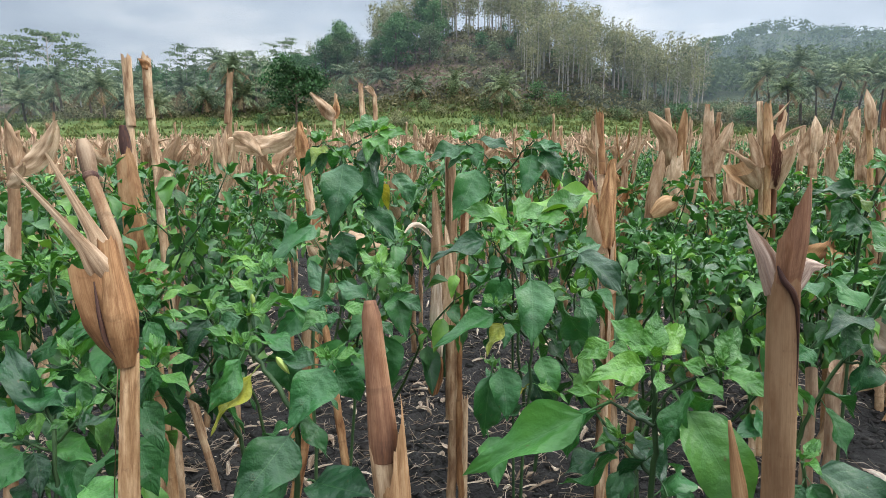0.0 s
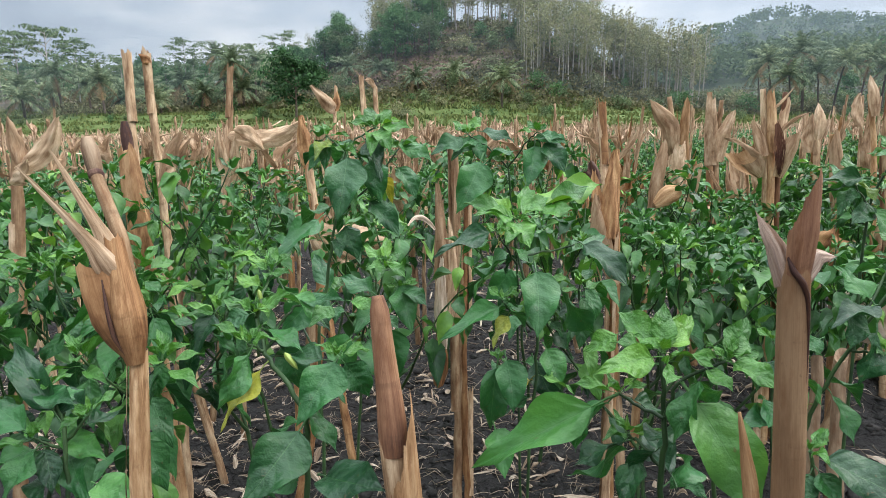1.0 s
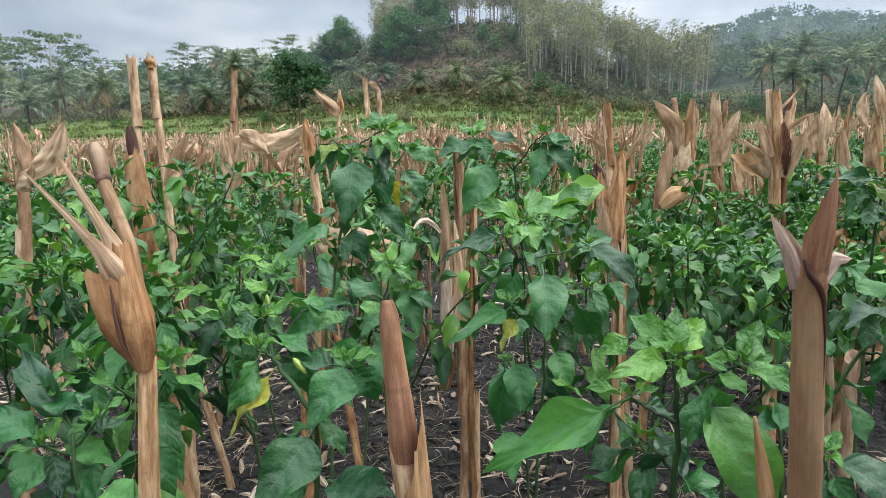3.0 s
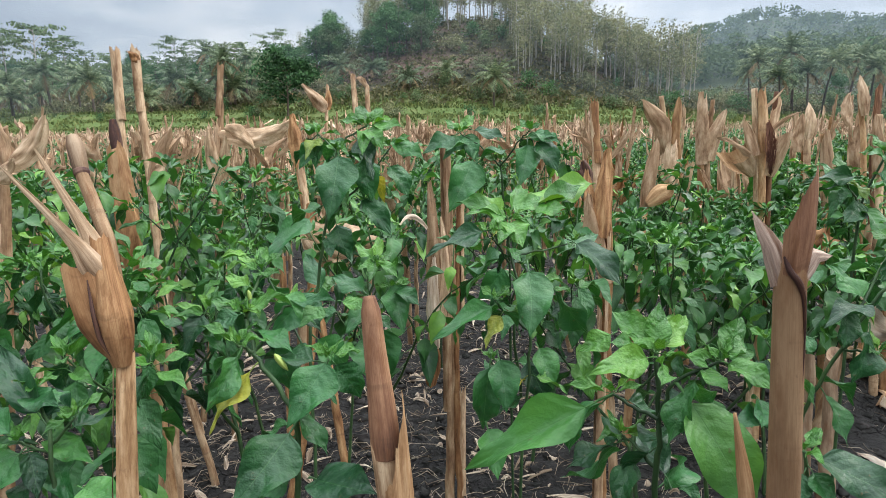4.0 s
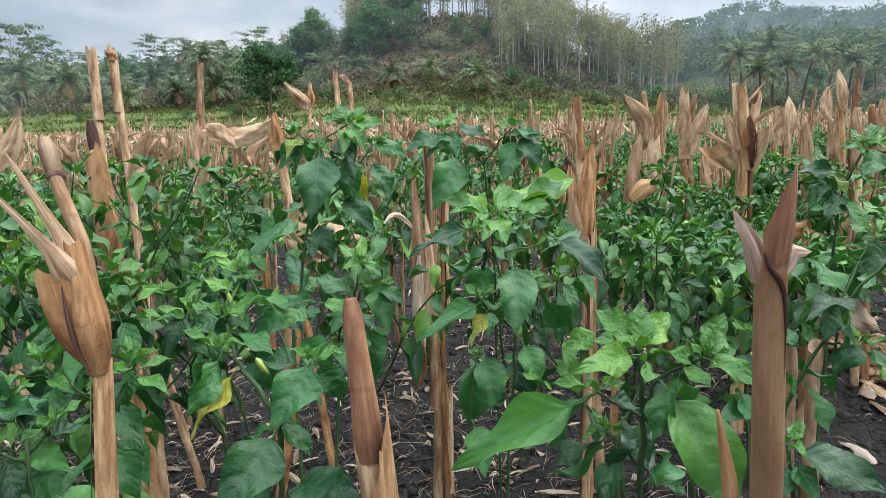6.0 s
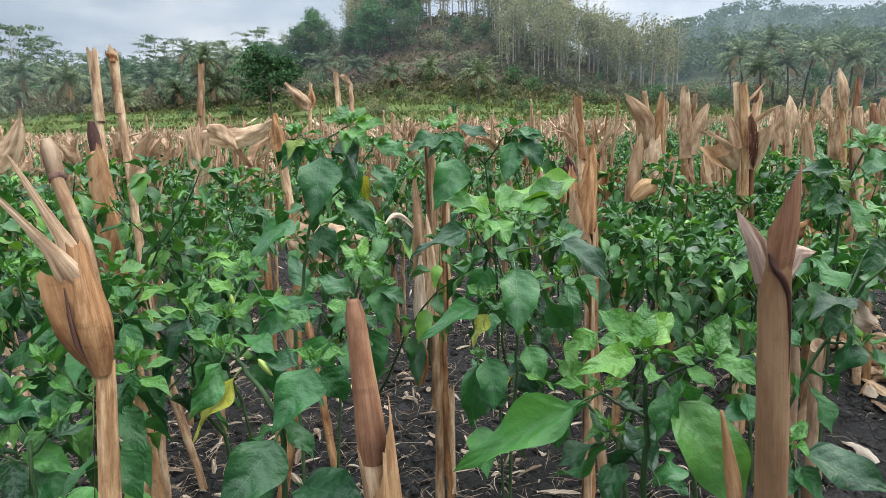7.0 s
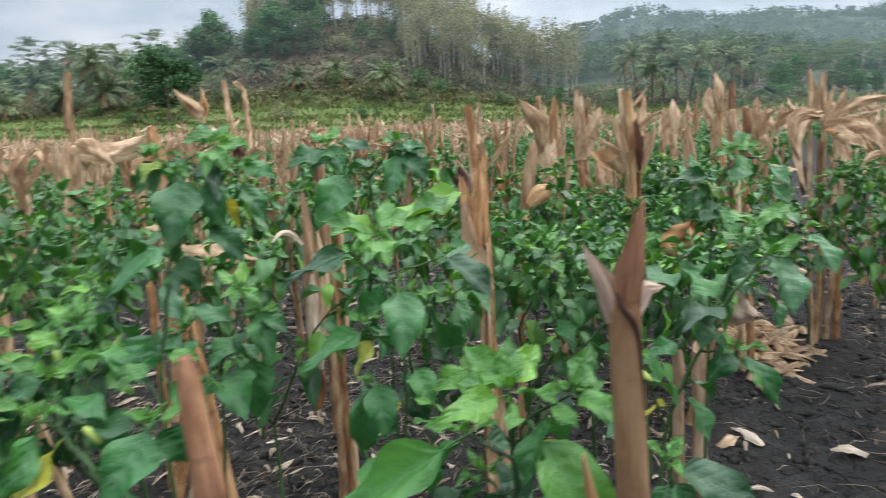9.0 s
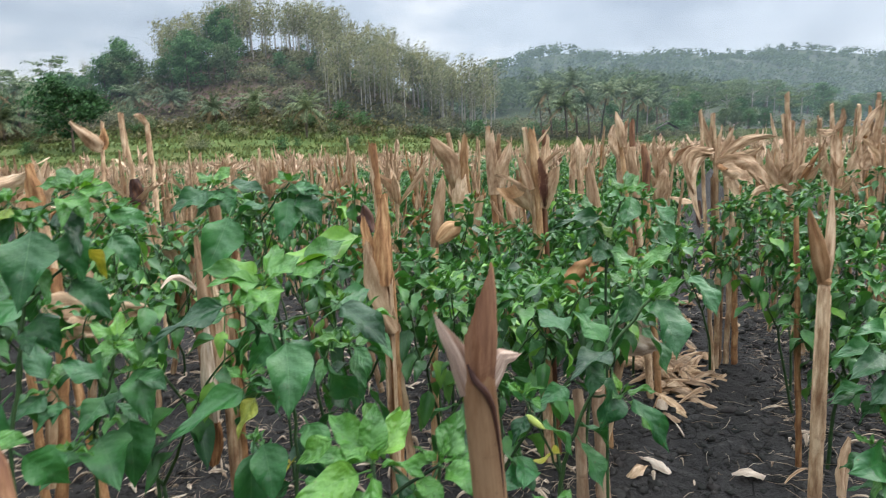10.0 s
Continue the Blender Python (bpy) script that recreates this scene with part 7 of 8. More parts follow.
def open_field():
    g = rng_of(77)
    bushes = [bush_parts(900 + k, h) for k, h in enumerate((0.46, 0.53, 0.58, 0.50, 0.62, 0.44))]
    protos = []
    for k, (s, f) in enumerate(bushes):
        e = tagged(new("chilli_plant"), "leafy green chilli plant standing in a field row", "plant", "chilli plants in rows")
        part("stem", s, STEM, e)
        tagged(part("foliage", f, FOLIAGE, e, "dense mid-green leaves"), kind="stuff")
        protos.append(e)
    spots = row_places(11, 2.3, 8.5, 0.47, 0.52)
    for k, (x, y, z) in enumerate(spots):
        m = pose(x, y, z - 0.01, 0, 0, g.uniform(0, 360))
        if k < len(protos):
            protos[k].matrix_world = m
        else:
            copy_thing(protos[k % len(protos)], m)
    stalks = []
    for k in range(18):
        h, n = g.uniform(0.78, 1.08), (1, 2, 0, 2, 1, 3)[k % 6]
        stalks.append((h, maize_stalk(0, 0, 400 + k, h, g.uniform(0.0095, 0.0135), n,
                                      ("dry tan maize stalk, topped, with " + ("bare torn sheath", "one opened empty husk", "several curled empty husks", "a cluster of fanned dry husks")[n]), 0.045)))
    spots = thinned(row_places(12, 2.5, 6.3, 0.47, 0.34), 31, 0.8, 0.42)
    for k, (x, y, z) in enumerate(spots):
        m = pose(x, y, z, g.normal() * 2.5, g.normal() * 2.5, g.uniform(0, 360)) @ Matrix.Scale(tall_at(x, y), 4)
        if k < len(stalks):
            stalks[k][1].matrix_world = m
        else:
            copy_thing(stalks[int(g.integers(len(stalks)))][1], m)

    geos = []
    for seed, r0, r1, keep, size in ((13, 8.5, 14, 0.9, 1.1), (14, 14, 33, 0.4, 1.6)):
        small = [small_bush(950 + k, h, keep, size) for k, h in enumerate((0.44, 0.5, 0.54, 0.47))]
        for x, y, z in row_places(seed, r0, r1, 0.47, 0.42, 0.92):
            geos.append(moved(small[int(g.integers(4))], pose(x, y, z, 0, 0, g.uniform(0, 360))))
    stuff("chilli_rows", geos, FOLIAGE, "rows of green chilli plants farther off in the field", "plants")

    lean_set = []
    for k in range(32):
        far = k > 15
        h = g.uniform(0.56, 0.86)
        top = np.array([g.normal() * 0.05, g.normal() * 0.05, h])
        geo = [tube([(0, 0, 0), top * 0.5, top * 0.8, top], [0.012, 0.014, 0.013, 0.008], 3 if far else 5)]
        for b in range(int(g.integers(0, 3))):
            o = np.append(g.normal(size=2) * 0.05, 0)
            geo.append(tube([o, top * 0.6 + o * 1.4, top * g.uniform(0.75, 1.05) + o * 2], [0.01, 0.011, 0.005], 3 if far else 4))
        for b in range(int(g.integers(2, 5 if far else 8))):
            at = top * g.uniform(0.6, 0.97)
            a, L, fall = g.uniform(0, 6.28), g.uniform(0.12, 0.26), 0.1 + 1.2 * g.random() ** 2
            o = np.array([math.cos(a), math.sin(a), 0])
            geo.append(blade_geo(at, at + o * L * math.sin(fall) + np.array([0, 0, L * math.cos(fall)]), g.uniform(0.03, 0.085), o * 0.03, o, 0.5, 3 if far else 4, 2 if far else 3, k * 9 + b))
        lean_set.append(join(geo))
    geos = []
    for r0, r1, gw, gu, first in ((6.3, 26, 0.47, 0.5, 0), (26, 118, 0.9, 0.85, 16)):
        for x, y, z in thinned(row_places(int(r0) + 3, r0, r1, gw, gu, 0.95), 32, 0.82, 0.45):
            geos.append(moved(lean_set[first + int(g.integers(16))], pose(x, y, z, g.normal() * 4, g.normal() * 4, g.uniform(0, 360)) @ Matrix.Scale(g.uniform(0.58, 1.12) * (1.3 if g.random() < 0.14 else 1.0) * tall_at(x, y), 4)))
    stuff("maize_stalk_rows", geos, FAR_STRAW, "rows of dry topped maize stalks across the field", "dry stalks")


open_field()


def litter():
    g = rng_of(5)
    geos = []
    for k in range(17000):
        u, w = 0.5 + 6 * g.random() ** 1.6, g.normal() * 1.5 - 0.6
        x, y = ALONG * u + ACROSS * w
        if not in_view(x, y):
            continue
        if abs(w - 0.05) < 0.24 and g.random() < 0.8:
            continue
        L = 0.015 + 0.1 * g.random() ** 1.5
        a = g.uniform(0, 6.28)
        o = np.array([math.cos(a), math.sin(a), g.normal() * 0.12])
        p = np.array([x, y, float(ground_z(x, y)) + 0.008])
        if k % 6:
            side = np.array([-o[1], o[0], 0]) * L * g.normal() * 0.13
            geos.append(tube([p, p + o * L * 0.35 + side + [0, 0, g.uniform(0, 0.012)], p + o * L * 0.7 + side * 0.8, p + o * L], [0.0005, 0.0010, 0.0009, 0.0004], 3))
        else:
            geos.append(blade_geo(p, p + o * L, g.uniform(0.003, 0.022), (0, 0, g.uniform(0, 0.02)), (g.normal() * 0.4, g.normal() * 0.4, 1), 0.6, 6, 4, k))
    stuff("straw_litter", geos, LITTER, "dry straw and leaf scraps strewn on the soil", "litter")
    ball = []
    for k in range(15000):
        u, w = 0.5 + 5.5 * g.random() ** 1.4, g.normal() * 1.4 - 0.4
        x, y = ALONG * u + ACROSS * w
        if not in_view(x, y):
            continue
        s = 0.003 + 0.016 * g.random() ** 3.0 * (1 if g.random() < 0.9 else 1.6)
        n, c = 5, 7
        th, ph = np.linspace(0.05, math.pi - 0.05, n), np.linspace(0, 2 * math.pi, c)
        rad = np.maximum(0.4, 1 + 0.42 * g.normal(size=(n, c)))
        rad[:, -1] = rad[:, 0]
        P = np.stack([np.sin(th)[:, None] * np.cos(ph) * rad, np.sin(th)[:, None] * np.sin(ph) * rad, np.cos(th)[:, None] * rad * 0.55], -1) * s
        ball.append(grid_geo(P[::-1] + [x, y, float(ground_z(x, y)) + s * 0.15], np.linspace(0, 1, c), th))
    stuff("soil_clods", ball, CLOD, "loose dark clods of dry clay soil", "soil")


litter()

# ---- trees, banks and hills beyond the field ----
def crown_material(name, a, c, through=0.3):
    mat, n, l, b, out = start(name)
    rnd = random_of(n, True)
    r = ramp_of(n, [(0.0, a), (1.0, c)])
    l.new(rnd, r.inputs[0])
    tone = ramp_of(n, [(0.0, (0.75, 0.8, 0.8)), (1.0, (1.2, 1.15, 1.05))])
    l.new(n.new("ShaderNodeObjectInfo").outputs["Random"], tone.inputs[0])
    col = mix_of(n, l, "MULTIPLY", 1.0, r.outputs[0], tone.outputs[0])
    l.new(col, b.inputs["Base Color"])
    b.inputs["Roughness"].default_value, b.inputs["Specular IOR Level"].default_value = 0.7, 0.2
    tr = n.new("ShaderNodeBsdfTranslucent")
    l.new(col, tr.inputs[0])
    ms = n.new("ShaderNodeMixShader")
    ms.inputs[0].default_value = through
    l.new(b.outputs[0], ms.inputs[1])
    l.new(tr.outputs[0], ms.inputs[2])
    l.new(ms.outputs[0], out.inputs[0])
    return mat


CROWN_DARK = crown_material("dark_crown", (0.035, 0.085, 0.04), (0.13, 0.26, 0.10), 0.25)
CROWN_DEEP = crown_material("deep_green_crown", (0.02, 0.055, 0.022), (0.075, 0.17, 0.06), 0.2)
CROWN_GREY = crown_material("dusty_crown", (0.06, 0.10, 0.05), (0.21, 0.28, 0.14), 0.28)
CROWN_OLIVE = crown_material("olive_crown", (0.10, 0.115, 0.06), (0.34, 0.34, 0.19), 0.32)
CROWN_FAR = crown_material("far_crown", (0.045, 0.075, 0.04), (0.13, 0.175, 0.09), 0.4)
CROWN_SCRUB = crown_material("scrub_leaf", (0.055, 0.07, 0.03), (0.2, 0.175, 0.095))
PALM_LEAF = crown_material("palm_leaf", (0.045, 0.08, 0.042), (0.25, 0.30, 0.17), 0.22)
DRY_FROND = crown_material("dry_frond", (0.16, 0.11, 0.06), (0.28, 0.2, 0.11))
GRASS = crown_material("bank_grass", (0.05, 0.08, 0.025), (0.19, 0.215, 0.08))
THATCH = plain_material("old_thatch", (0.02, 0.018, 0.016), (0.06, 0.052, 0.045), 4.0, 0.95, 0.5, 0.03)
BARK = plain_material("grey_bark", (0.22, 0.2, 0.17), (0.46, 0.43, 0.38), 3.0, 0.85, 0.4, 0.02)
BARK_DARK = plain_material("brown_bark", (0.07, 0.055, 0.045), (0.17, 0.14, 0.11), 3.0, 0.9, 0.4, 0.02)


def flakes(g, centres, size, flat=0.5):
    """Loose leaf clumps: bent quads at random turns."""
    n = len(centres)
    a = g.normal(size=(n, 3))
    a /= np.linalg.norm(a, axis=1)[:, None]
    b = np.cross(a, g.normal(size=(n, 3)))
    b[:, 2] *= flat
    b /= np.linalg.norm(b, axis=1)[:, None] + 1e-9
    s = size * g.uniform(0.5, 1.3, (n, 1))
    a, b = a * s, b * s * 0.62
    V = np.stack([centres - a - b * 0.4, centres - a * 0.2 + b, centres + a + b * 0.3, centres + a * 0.3 - b], 1).reshape(-1, 3)
    q = np.arange(4 * n).reshape(-1, 4)
    return V, q, np.tile(np.array([[0, 0], [1, 0], [1, 1], [0, 1.0]]), (n, 1))


def tree_geo(seed, height, bole, crown_w, layers, clumps, size, radius, puff=0.5, flat=0.6):
    """Trunk with limbs, and a crown of clumps gathered round the limb ends. bole: bare share of the height."""
    g = rng_of(seed)
    wob = g.normal(size=2) * height * 0.02
    trunk_pts = [np.array([wob[0] * math.sin(3 * s), wob[1] * math.sin(2.4 * s), height * 0.93 * s]) for s in np.linspace(0, 1, 9)]
    wood = [tube(trunk_pts, np.linspace(radius, radius * 0.22, 9), 6)]
    ends = []
    for k in range(layers):
        s = bole + (0.97 - bole) * (k + g.uniform(0, 0.7)) / layers
        p = np.array([wob[0] * math.sin(3 * s), wob[1] * math.sin(2.4 * s), height * 0.93 * s])
        a = k * 2.4 + g.normal() * 0.4
        reach = crown_w * (0.35 + 0.65 * math.sin(math.pi * min(1, max(0.12, (s - bole) / (1 - bole) * 0.85 + 0.15)))) * g.uniform(0.6, 1.1)
        tip = p + np.array([math.cos(a) * reach, math.sin(a) * reach, reach * g.uniform(0.25, 0.75)])
        wood.append(tube([p, p * 0.5 + tip * 0.5 + [0, 0, reach * 0.08], tip], [radius * 0.35, radius * 0.22, radius * 0.08], 4))
        ends += [(tip, 1.0), (p * 0.4 + tip * 0.6, 0.8)]
    ends.append((trunk_pts[-1], 0.9))
    pts = []
    for e, k in ends:
        m = int(clumps / len(ends) * g.uniform(0.5, 1.5))
        pts.append(e + g.normal(size=(m, 3)) * crown_w * puff * 0.5 * k * np.array([1, 1, flat]))
    return join(wood), flakes(g, np.concatenate(pts), size)


def tree_proto(name, seed, leaf_mat, bark, label, **kw):
    wood, crown = tree_geo(seed, **kw)
    e = tagged(new(name), label, "tree")
    part("trunk", wood, bark, e)
    tagged(part("crown", crown, leaf_mat, e), kind="stuff")
    return e


def palm_proto(seed, height):
    g = rng_of(seed)
    e = tagged(new("coconut_palm"), "coconut palm with drooping grey-green fronds at the field edge", "palm", "palms along the field")
    bend = g.normal(size=2) * 0.5
    pts = [np.array([bend[0] * s * s, bend[1] * s * s, height * s]) for s in np.linspace(0, 1, 9)]
    part("trunk", tube(pts, np.linspace(0.2, 0.12, 9), 7), BARK_DARK, e)
    live, dry = [], []
    n = 27
    for k in range(n):
        a = k * 2.4 + g.normal() * 0.2
        rise = 1.45 - 1.95 * (k / n) ** 0.9 + g.normal() * 0.12
        droop, L = g.uniform(0.75, 1.25), g.uniform(3.0, 4.1) * (0.75 + 0.25 * min(1, k / 6))
        o = np.array([math.cos(a), math.sin(a), 0])
        s = np.linspace(0, 1, 10)
        th = rise - droop * s ** 1.4
        step = np.stack([np.cos(th) * o[0], np.cos(th) * o[1], np.sin(th)], -1) * L / 9
        C = pts[-1] + np.concatenate([[[0, 0, 0]], np.cumsum(step[:-1], 0)])
        bag = dry if k > n - 4 else live
        bag.append(tube(C, np.linspace(0.035, 0.008, 10), 3))
        side = np.cross(o, (0, 0, 1.0))
        for j in np.linspace(0.1, 1, 26):
            p = np.array([np.interp(j, s, C[:, i]) for i in range(3)])
            way = np.array([math.cos(np.interp(j, s, th)) * o[0], math.cos(np.interp(j, s, th)) * o[1], math.sin(np.interp(j, s, th))])
            for sg in (-1, 1):
                l = 0.82 * (0.35 + 0.65 * math.sin(math.pi * min(1, 0.15 + j * 0.8))) * g.uniform(0.75, 1.1)
                tip = p + side * sg * l * 0.7 + way * l * 0.5 + np.array([0, 0, -l * g.uniform(0.15, 0.75)])
                wd = way * 0.06
                bag.append((np.stack([p - wd, p + wd, tip + wd * 0.3, tip - wd * 0.3]), np.array([[0, 1, 2, 3]]), np.array([[0, 0], [1, 0], [1, 1], [0, 1.0]])))
    tagged(part("crown", join(live), PALM_LEAF, e), kind="stuff")
    tagged(part("dry_fronds", join(dry), DRY_FROND, e, "hanging brown dead fronds"), kind="stuff")
    return e


def banks():
    g = rng_of(41)
    palms = [(h, palm_proto(300 + k, h)) for k, h in enumerate((2.6, 3.6, 4.5, 5.5, 6.5, 7.5))]
    used = set()

    def put(kinds, x, y, want=None, size=None):
        """Stand a copy of one of kinds on the slope; the first copy is the model itself."""
        k = min(range(len(kinds)), key=lambda i: abs(kinds[i][0] - want)) if want else int(g.integers(len(kinds)))
        h, ob = kinds[k]
        s = size or (want / h if want else g.uniform(0.85, 1.15))
        m = pose(x, y, float(ground_z(x, y)) - 0.1, 0, 0, g.uniform(0, 360)) @ Matrix.Scale(s, 4)
        if ob.name not in used:
            used.add(ob.name)
            ob.matrix_world = m
        else:
            c = copy_thing(ob, pose(0, 0, 0))
            c.matrix_basis = m

    def palm(u, v, d):
        """u: sideways share of the distance d; v: height share of the crown over the eye."""
        x = u * d
        put(palms, x, d, max(2.2, 1 + v * d - float(ground_z(x, d))))

    for u, v, d in ((-0.59, 0.07, 98), (-0.545, 0.055, 100), (-0.65, 0.035, 92), (-0.435, 0.03, 94), (-0.39, 0.055, 102), (-0.285, 0.085, 108),
                    (-0.335, 0.095, 116), (-0.305, 0.045, 96), (-0.145, 0.075, 110), (-0.09, 0.07, 108), (-0.03, 0.042, 100), (0.03, 0.045, 102)):
        palm(u, v, d)
    for u, v, d in ((0.1, 0.055, 92), (0.525, 0.072, 97), (0.575, 0.085, 98), (0.625, 0.07, 95), (0.555, 0.05, 93), (0.665, 0.075, 97), (0.60, 0.055, 93), (0.70, 0.06, 95),
                    (-0.37, 0.04, 98), (-0.2, 0.05, 112), (0.505, 0.055, 120), (-0.24, 0.04, 99), (0.745, 0.05, 118), (-0.5, 0.04, 104)):
        palm(u, v, d)

    teak = [(h, tree_proto("plantation_tree", 600 + k, CROWN_OLIVE, BARK, "slender pale-trunked plantation tree with thin olive crown",
                           height=h, bole=0.4, crown_w=1.8, layers=11, clumps=460, size=0.185, radius=0.13, puff=0.55, flat=1.1)) for k, h in enumerate((9.5, 11.0, 12.5, 10.3))]
    bushy = [(h, tree_proto("broadleaf_tree", 620 + k, CROWN_DARK if k % 2 else CROWN_GREY, BARK_DARK, "rounded dense green broadleaf tree on the slope",
                            height=h, bole=0.2, crown_w=2.6, layers=12, clumps=3400, size=0.18, radius=0.2, puff=0.5, flat=0.7)) for k, h in enumerate((7.0, 9.0, 8.0, 10.0))]
    flat_top = [(h, tree_proto("albizia_tree", 640 + k, CROWN_GREY, BARK, "tall albizia tree with flat layered feathery crown",
                               height=h, bole=0.5, crown_w=3.6, layers=9, clumps=1500, size=0.175, radius=0.15, puff=0.36, flat=0.2)) for k, h in enumerate((9.0, 11.0, 10.0))]
    shrub = [(h, tree_proto("shrub", 660 + k, (CROWN_OLIVE, CROWN_GREY, CROWN_DARK)[k], BARK_DARK, "low dusty shrub on the hillside",
                            height=h, bole=0.05, crown_w=1.3, layers=7, clumps=620, size=0.14, radius=0.06, puff=0.7, flat=0.8)) for k, h in enumerate((1.8, 2.6, 2.2))]

    for k in range(110):
        x = g.uniform(-14, 47)
        put(teak, x, 136 - abs(x - 12) * 0.5 + g.uniform(-5, 16) - (6 if x > 30 else 0))
    for k in range(120):
        x = g.uniform(14, 45)
        put(teak, x, g.uniform(104, 134), None, g.uniform(0.7, 1.05))
    for k in range(46):
        x = g.uniform(-36, 0)
        put(bushy, x, g.uniform(114, 142), None, g.uniform(0.7, 1.15) * (0.58 + 0.42 * float(smooth(-36, -12, x))))
    for k in range(10):
        put(teak, g.uniform(-40, -8), g.uniform(125, 150), None, g.uniform(0.5, 0.72))
    for k in range(55):
        x = g.uniform(-118, -30)
        put(bushy if k % 3 else flat_top, x, g.uniform(122, 170), None, g.uniform(0.55, 0.85))
    for u, v, d in ((-0.70, 0.148, 112), (-0.65, 0.14, 118), (-0.60, 0.145, 110), (-0.75, 0.15, 108), (-0.68, 0.128, 124), (-0.56, 0.125, 121), (-0.39, 0.122, 130), (-0.30, 0.112, 128), (-0.24, 0.128, 135)):
        put(flat_top, u * d, d, 1 + v * d - float(ground_z(u * d, d)))
    lone = [(7.0, tree_proto("broadleaf_tree", 690, CROWN_DEEP, BARK_DARK, "dark green spreading tree at the field edge",
                             height=7.0, bole=0.3, crown_w=3.9, layers=15, clumps=4600, size=0.2, radius=0.16, puff=0.34, flat=0.5))]
    put(lone, -19.5, 87, 8.0)
    for k in range(48):
        d = g.uniform(122, 190)
        put(bushy if k % 2 else flat_top, d * g.uniform(0.56, 1.45), d, None, g.uniform(0.75, 1.15))
    for u, v, d in ((0.72, 0.1, 112), (0.79, 0.085, 120), (0.9, 0.075, 116), (1.05, 0.07, 110), (0.66, 0.08, 150), (0.42, 0.13, 190), (0.48, 0.115, 200)):
        put(flat_top, u * d, d, max(4, 1 + v * d - float(ground_z(u * d, d))))
    for k in range(14):
        d = g.uniform(92, 114)
        palm(g.uniform(-0.72, -0.2), g.uniform(0.03, 0.085), d)
    for k in range(130):
        x = g.uniform(-55, 90)
        put(shrub, x, g.uniform(97, 140), None, g.uniform(0.5, 1.3))
    for k in range(34):
        d = g.uniform(100, 128)
        put(bushy if k % 2 else shrub, d * g.uniform(0.62, 1.5), d, None, g.uniform(0.5, 0.8) if k % 2 else g.uniform(0.8, 1.3))
    for k in range(70):
        x = g.uniform(-80, 110)
        put(shrub, x, g.uniform(84, 98), None, g.uniform(0.4, 0.8))

    # woods on the far hills, and rough grass on the banks
    geos = []
    ys = 170 * (640 / 170) ** g.random(4200)
    xs = ys * g.uniform(0.15, 1.6, 4200)
    for x, y, z in zip(xs, ys, ground_z(xs, ys)):
        h, w = g.uniform(5, 10), g.uniform(2, 4)
        c = np.array([x, y, z + h * 0.5]) + np.clip(g.normal(size=(46, 3)), -1.6, 1.6) * [w * 0.6, w * 0.6, h * 0.2]
        geos.append(flakes(g, c, 0.5 + y * 0.0009))
    for k in range(500):
        y = g.uniform(165, 260)
        x = y * g.uniform(-0.85, -0.1)
        z = float(ground_z(x, y))
        c = np.array([x, y, z + 4]) + g.normal(size=(30, 3)) * [1.8, 1.8, 1.8]
        geos.append(flakes(g, c, 0.7))
    stuff("far_woods", geos, CROWN_FAR, "hazy green woods on the distant hills", "woods")

    geos = []
    ys = g.uniform(93, 165, 9000)
    xs = ys * g.uniform(-0.6, 0.85, 9000)
    for x, y, z in zip(xs, ys, ground_z(xs, ys)):
        s = g.uniform(0.4, 1.3)
        c = np.array([x, y, z + s * 0.35]) + g.normal(size=(9, 3)) * [s * 0.6, s * 0.6, s * 0.28]
        geos.append(flakes(g, c, 0.3))
    stuff("hillside_scrub", geos, CROWN_SCRUB, "low dry scrub and weeds covering the hillside", "scrub")

    n = 30000
    y = g.uniform(76, 100, n)
    x = y * g.uniform(-0.85, 1.5, n)
    z = ground_z(x, y)
    h = g.uniform(0.15, 0.6, (n, 1)) * (0.6 + 0.5 * fbm(x * 0.2, y * 0.4, 12)[:, None] ** 2)
    p = np.stack([x, y, z], -1)
    a = g.uniform(0, 6.28, n)
    o = np.stack([np.cos(a), np.sin(a), 0 * a], -1) * 0.16
    up = np.stack([g.normal(size=n) * 0.3, g.normal(size=n) * 0.3, np.ones(n)], -1) * h
    V = np.stack([p - o, p + o, p + up + o * 0.5, p + up - o * 0.5], 1).reshape(-1, 3)
    stuff("bank_grass", [(V, np.arange(4 * n).reshape(-1, 4), np.tile(np.array([[0, 0], [1, 0], [1, 1], [0, 1.0]]), (n, 1)))], GRASS, "rough green grass on terraced banks past the field", "grass")


banks()


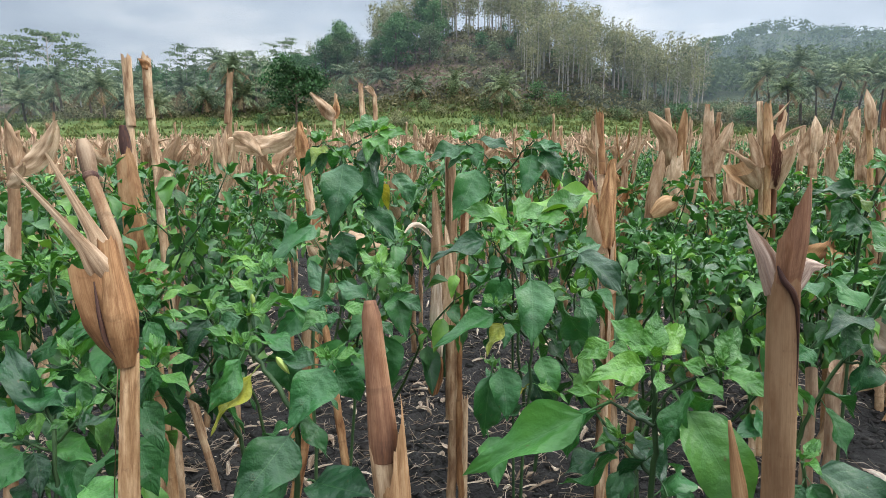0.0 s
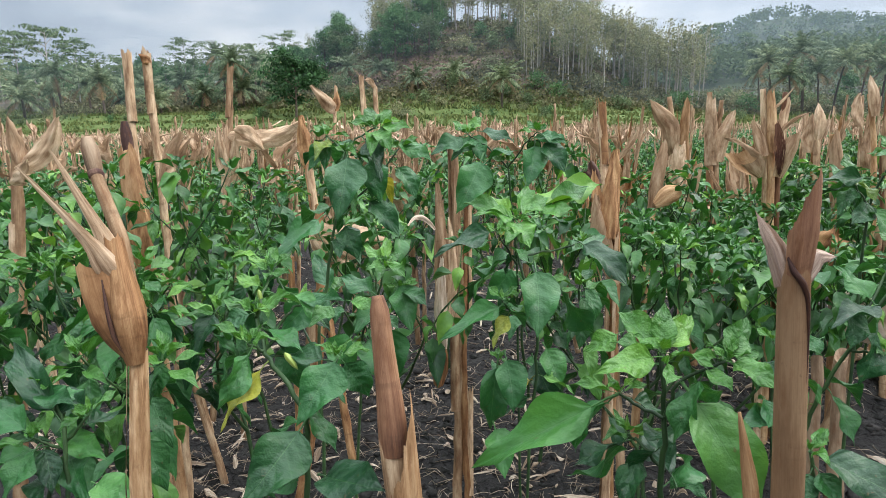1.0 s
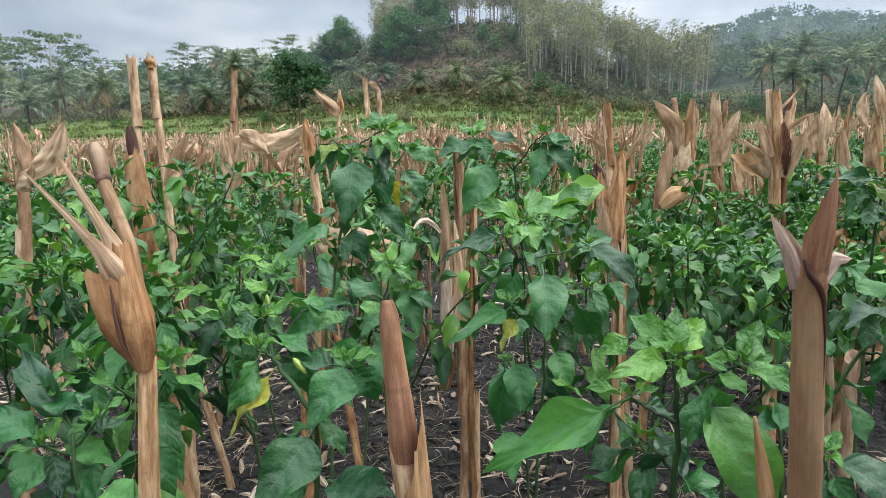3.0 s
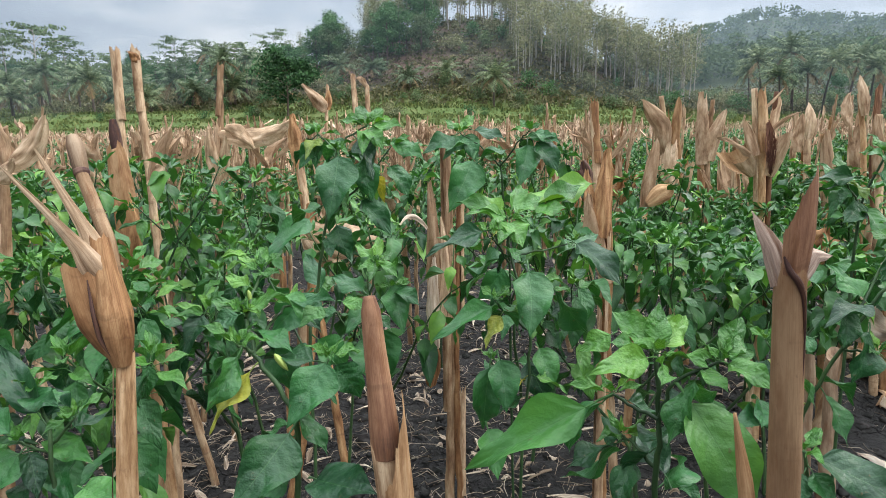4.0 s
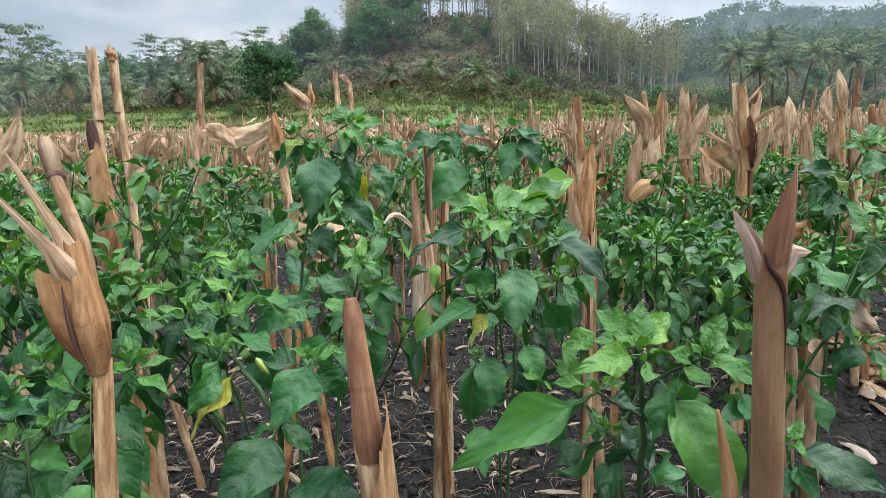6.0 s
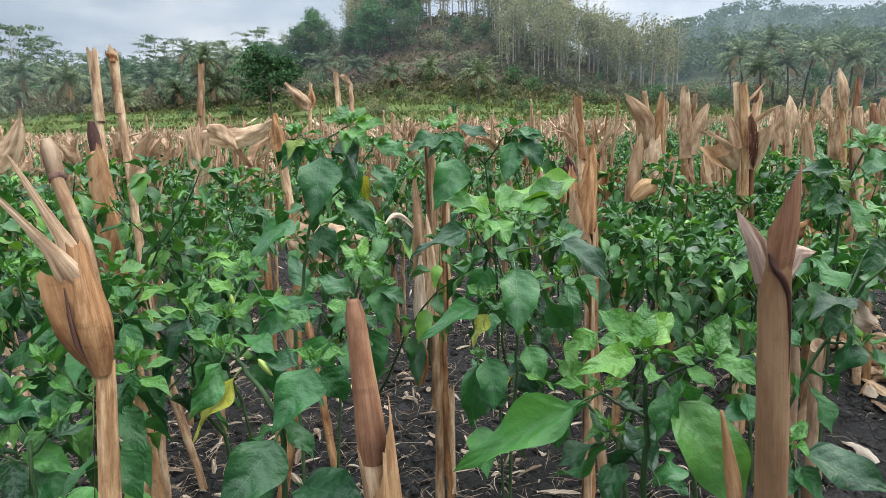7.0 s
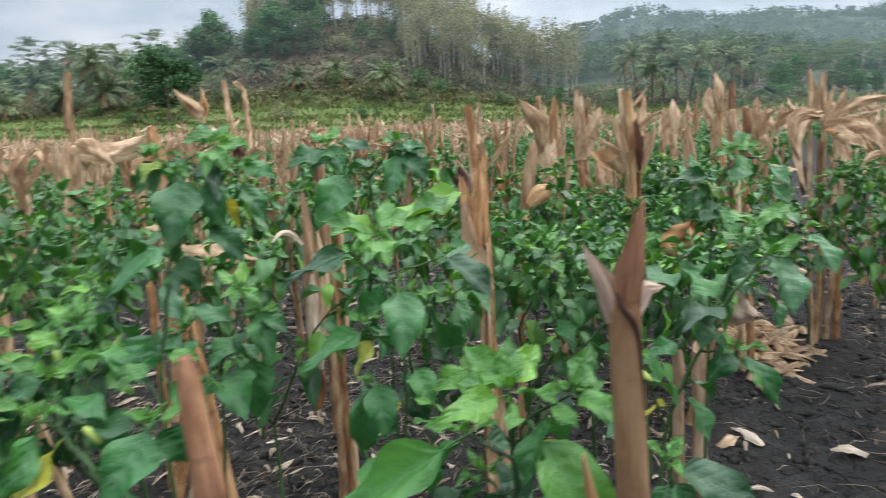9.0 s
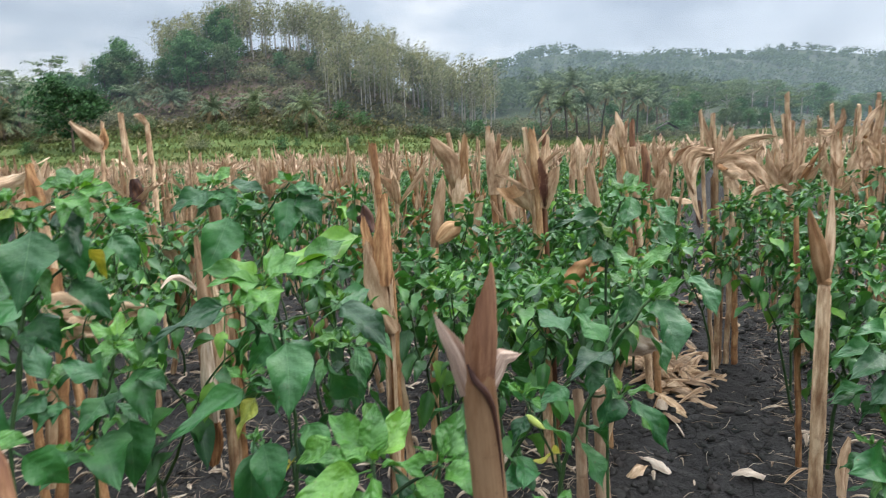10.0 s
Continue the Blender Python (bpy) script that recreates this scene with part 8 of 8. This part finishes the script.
def field_hut():
    """A small dark thatched shelter at the far edge of the field."""
    x, y = 72.0, 94.0
    z = float(ground_z(x, y))
    e = tagged(new("field_hut"), "small open field hut with dark thatched roof", "hut")
    e.matrix_world = pose(x, y, z, 0, 0, -30)
    roof = np.array([[(-1.9, -1.5, 1.5), (0, -1.5, 2.6), (1.9, -1.5, 1.5)], [(-1.9, 1.5, 1.5), (0, 1.5, 2.6), (1.9, 1.5, 1.5)]], float)
    top = grid_geo(roof, np.linspace(0, 1, 3), np.array([0.0, 1.0]))
    low = grid_geo(roof[::-1] - [0, 0, 0.15], np.linspace(0, 1, 3), np.array([0.0, 1.0]))
    part("roof", join([top, low]), THATCH, e, "dark weathered thatch")
    for px in (-1.5, 1.5):
        for py in (-1.2, 1.2):
            part("post", tube([(px, py, -0.1), (px, py, 1.7)], [0.06, 0.05], 6), BARK_DARK, e)
    part("platform", tube([(-1.4, 0, 0.5), (1.4, 0, 0.5)], [0.35, 0.35], 4), BARK_DARK, e)


field_hut()


# ---- added see-through sheets that imitate the haze of distance ----
def haze(radius, amount, height):
    mat = bpy.data.materials.new("haze_veil")
    mat.use_nodes = True
    n, l = nodes_of(mat.node_tree)
    out = n.new("ShaderNodeOutputMaterial")
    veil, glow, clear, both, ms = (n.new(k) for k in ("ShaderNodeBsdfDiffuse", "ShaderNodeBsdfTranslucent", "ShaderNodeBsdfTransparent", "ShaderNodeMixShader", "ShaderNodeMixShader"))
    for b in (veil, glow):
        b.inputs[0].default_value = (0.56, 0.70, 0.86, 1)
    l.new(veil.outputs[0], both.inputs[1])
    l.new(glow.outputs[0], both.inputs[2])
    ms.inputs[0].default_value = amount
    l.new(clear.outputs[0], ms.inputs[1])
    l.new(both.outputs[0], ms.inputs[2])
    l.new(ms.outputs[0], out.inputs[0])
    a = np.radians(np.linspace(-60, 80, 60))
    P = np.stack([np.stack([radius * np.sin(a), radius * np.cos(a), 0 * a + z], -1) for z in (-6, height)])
    tagged(part("haze_sheet", grid_geo(P, a, np.array([0.0, 1.0])), mat), "see-through pale blue sheet imitating haze over the far valley", "haze", kind="structure")


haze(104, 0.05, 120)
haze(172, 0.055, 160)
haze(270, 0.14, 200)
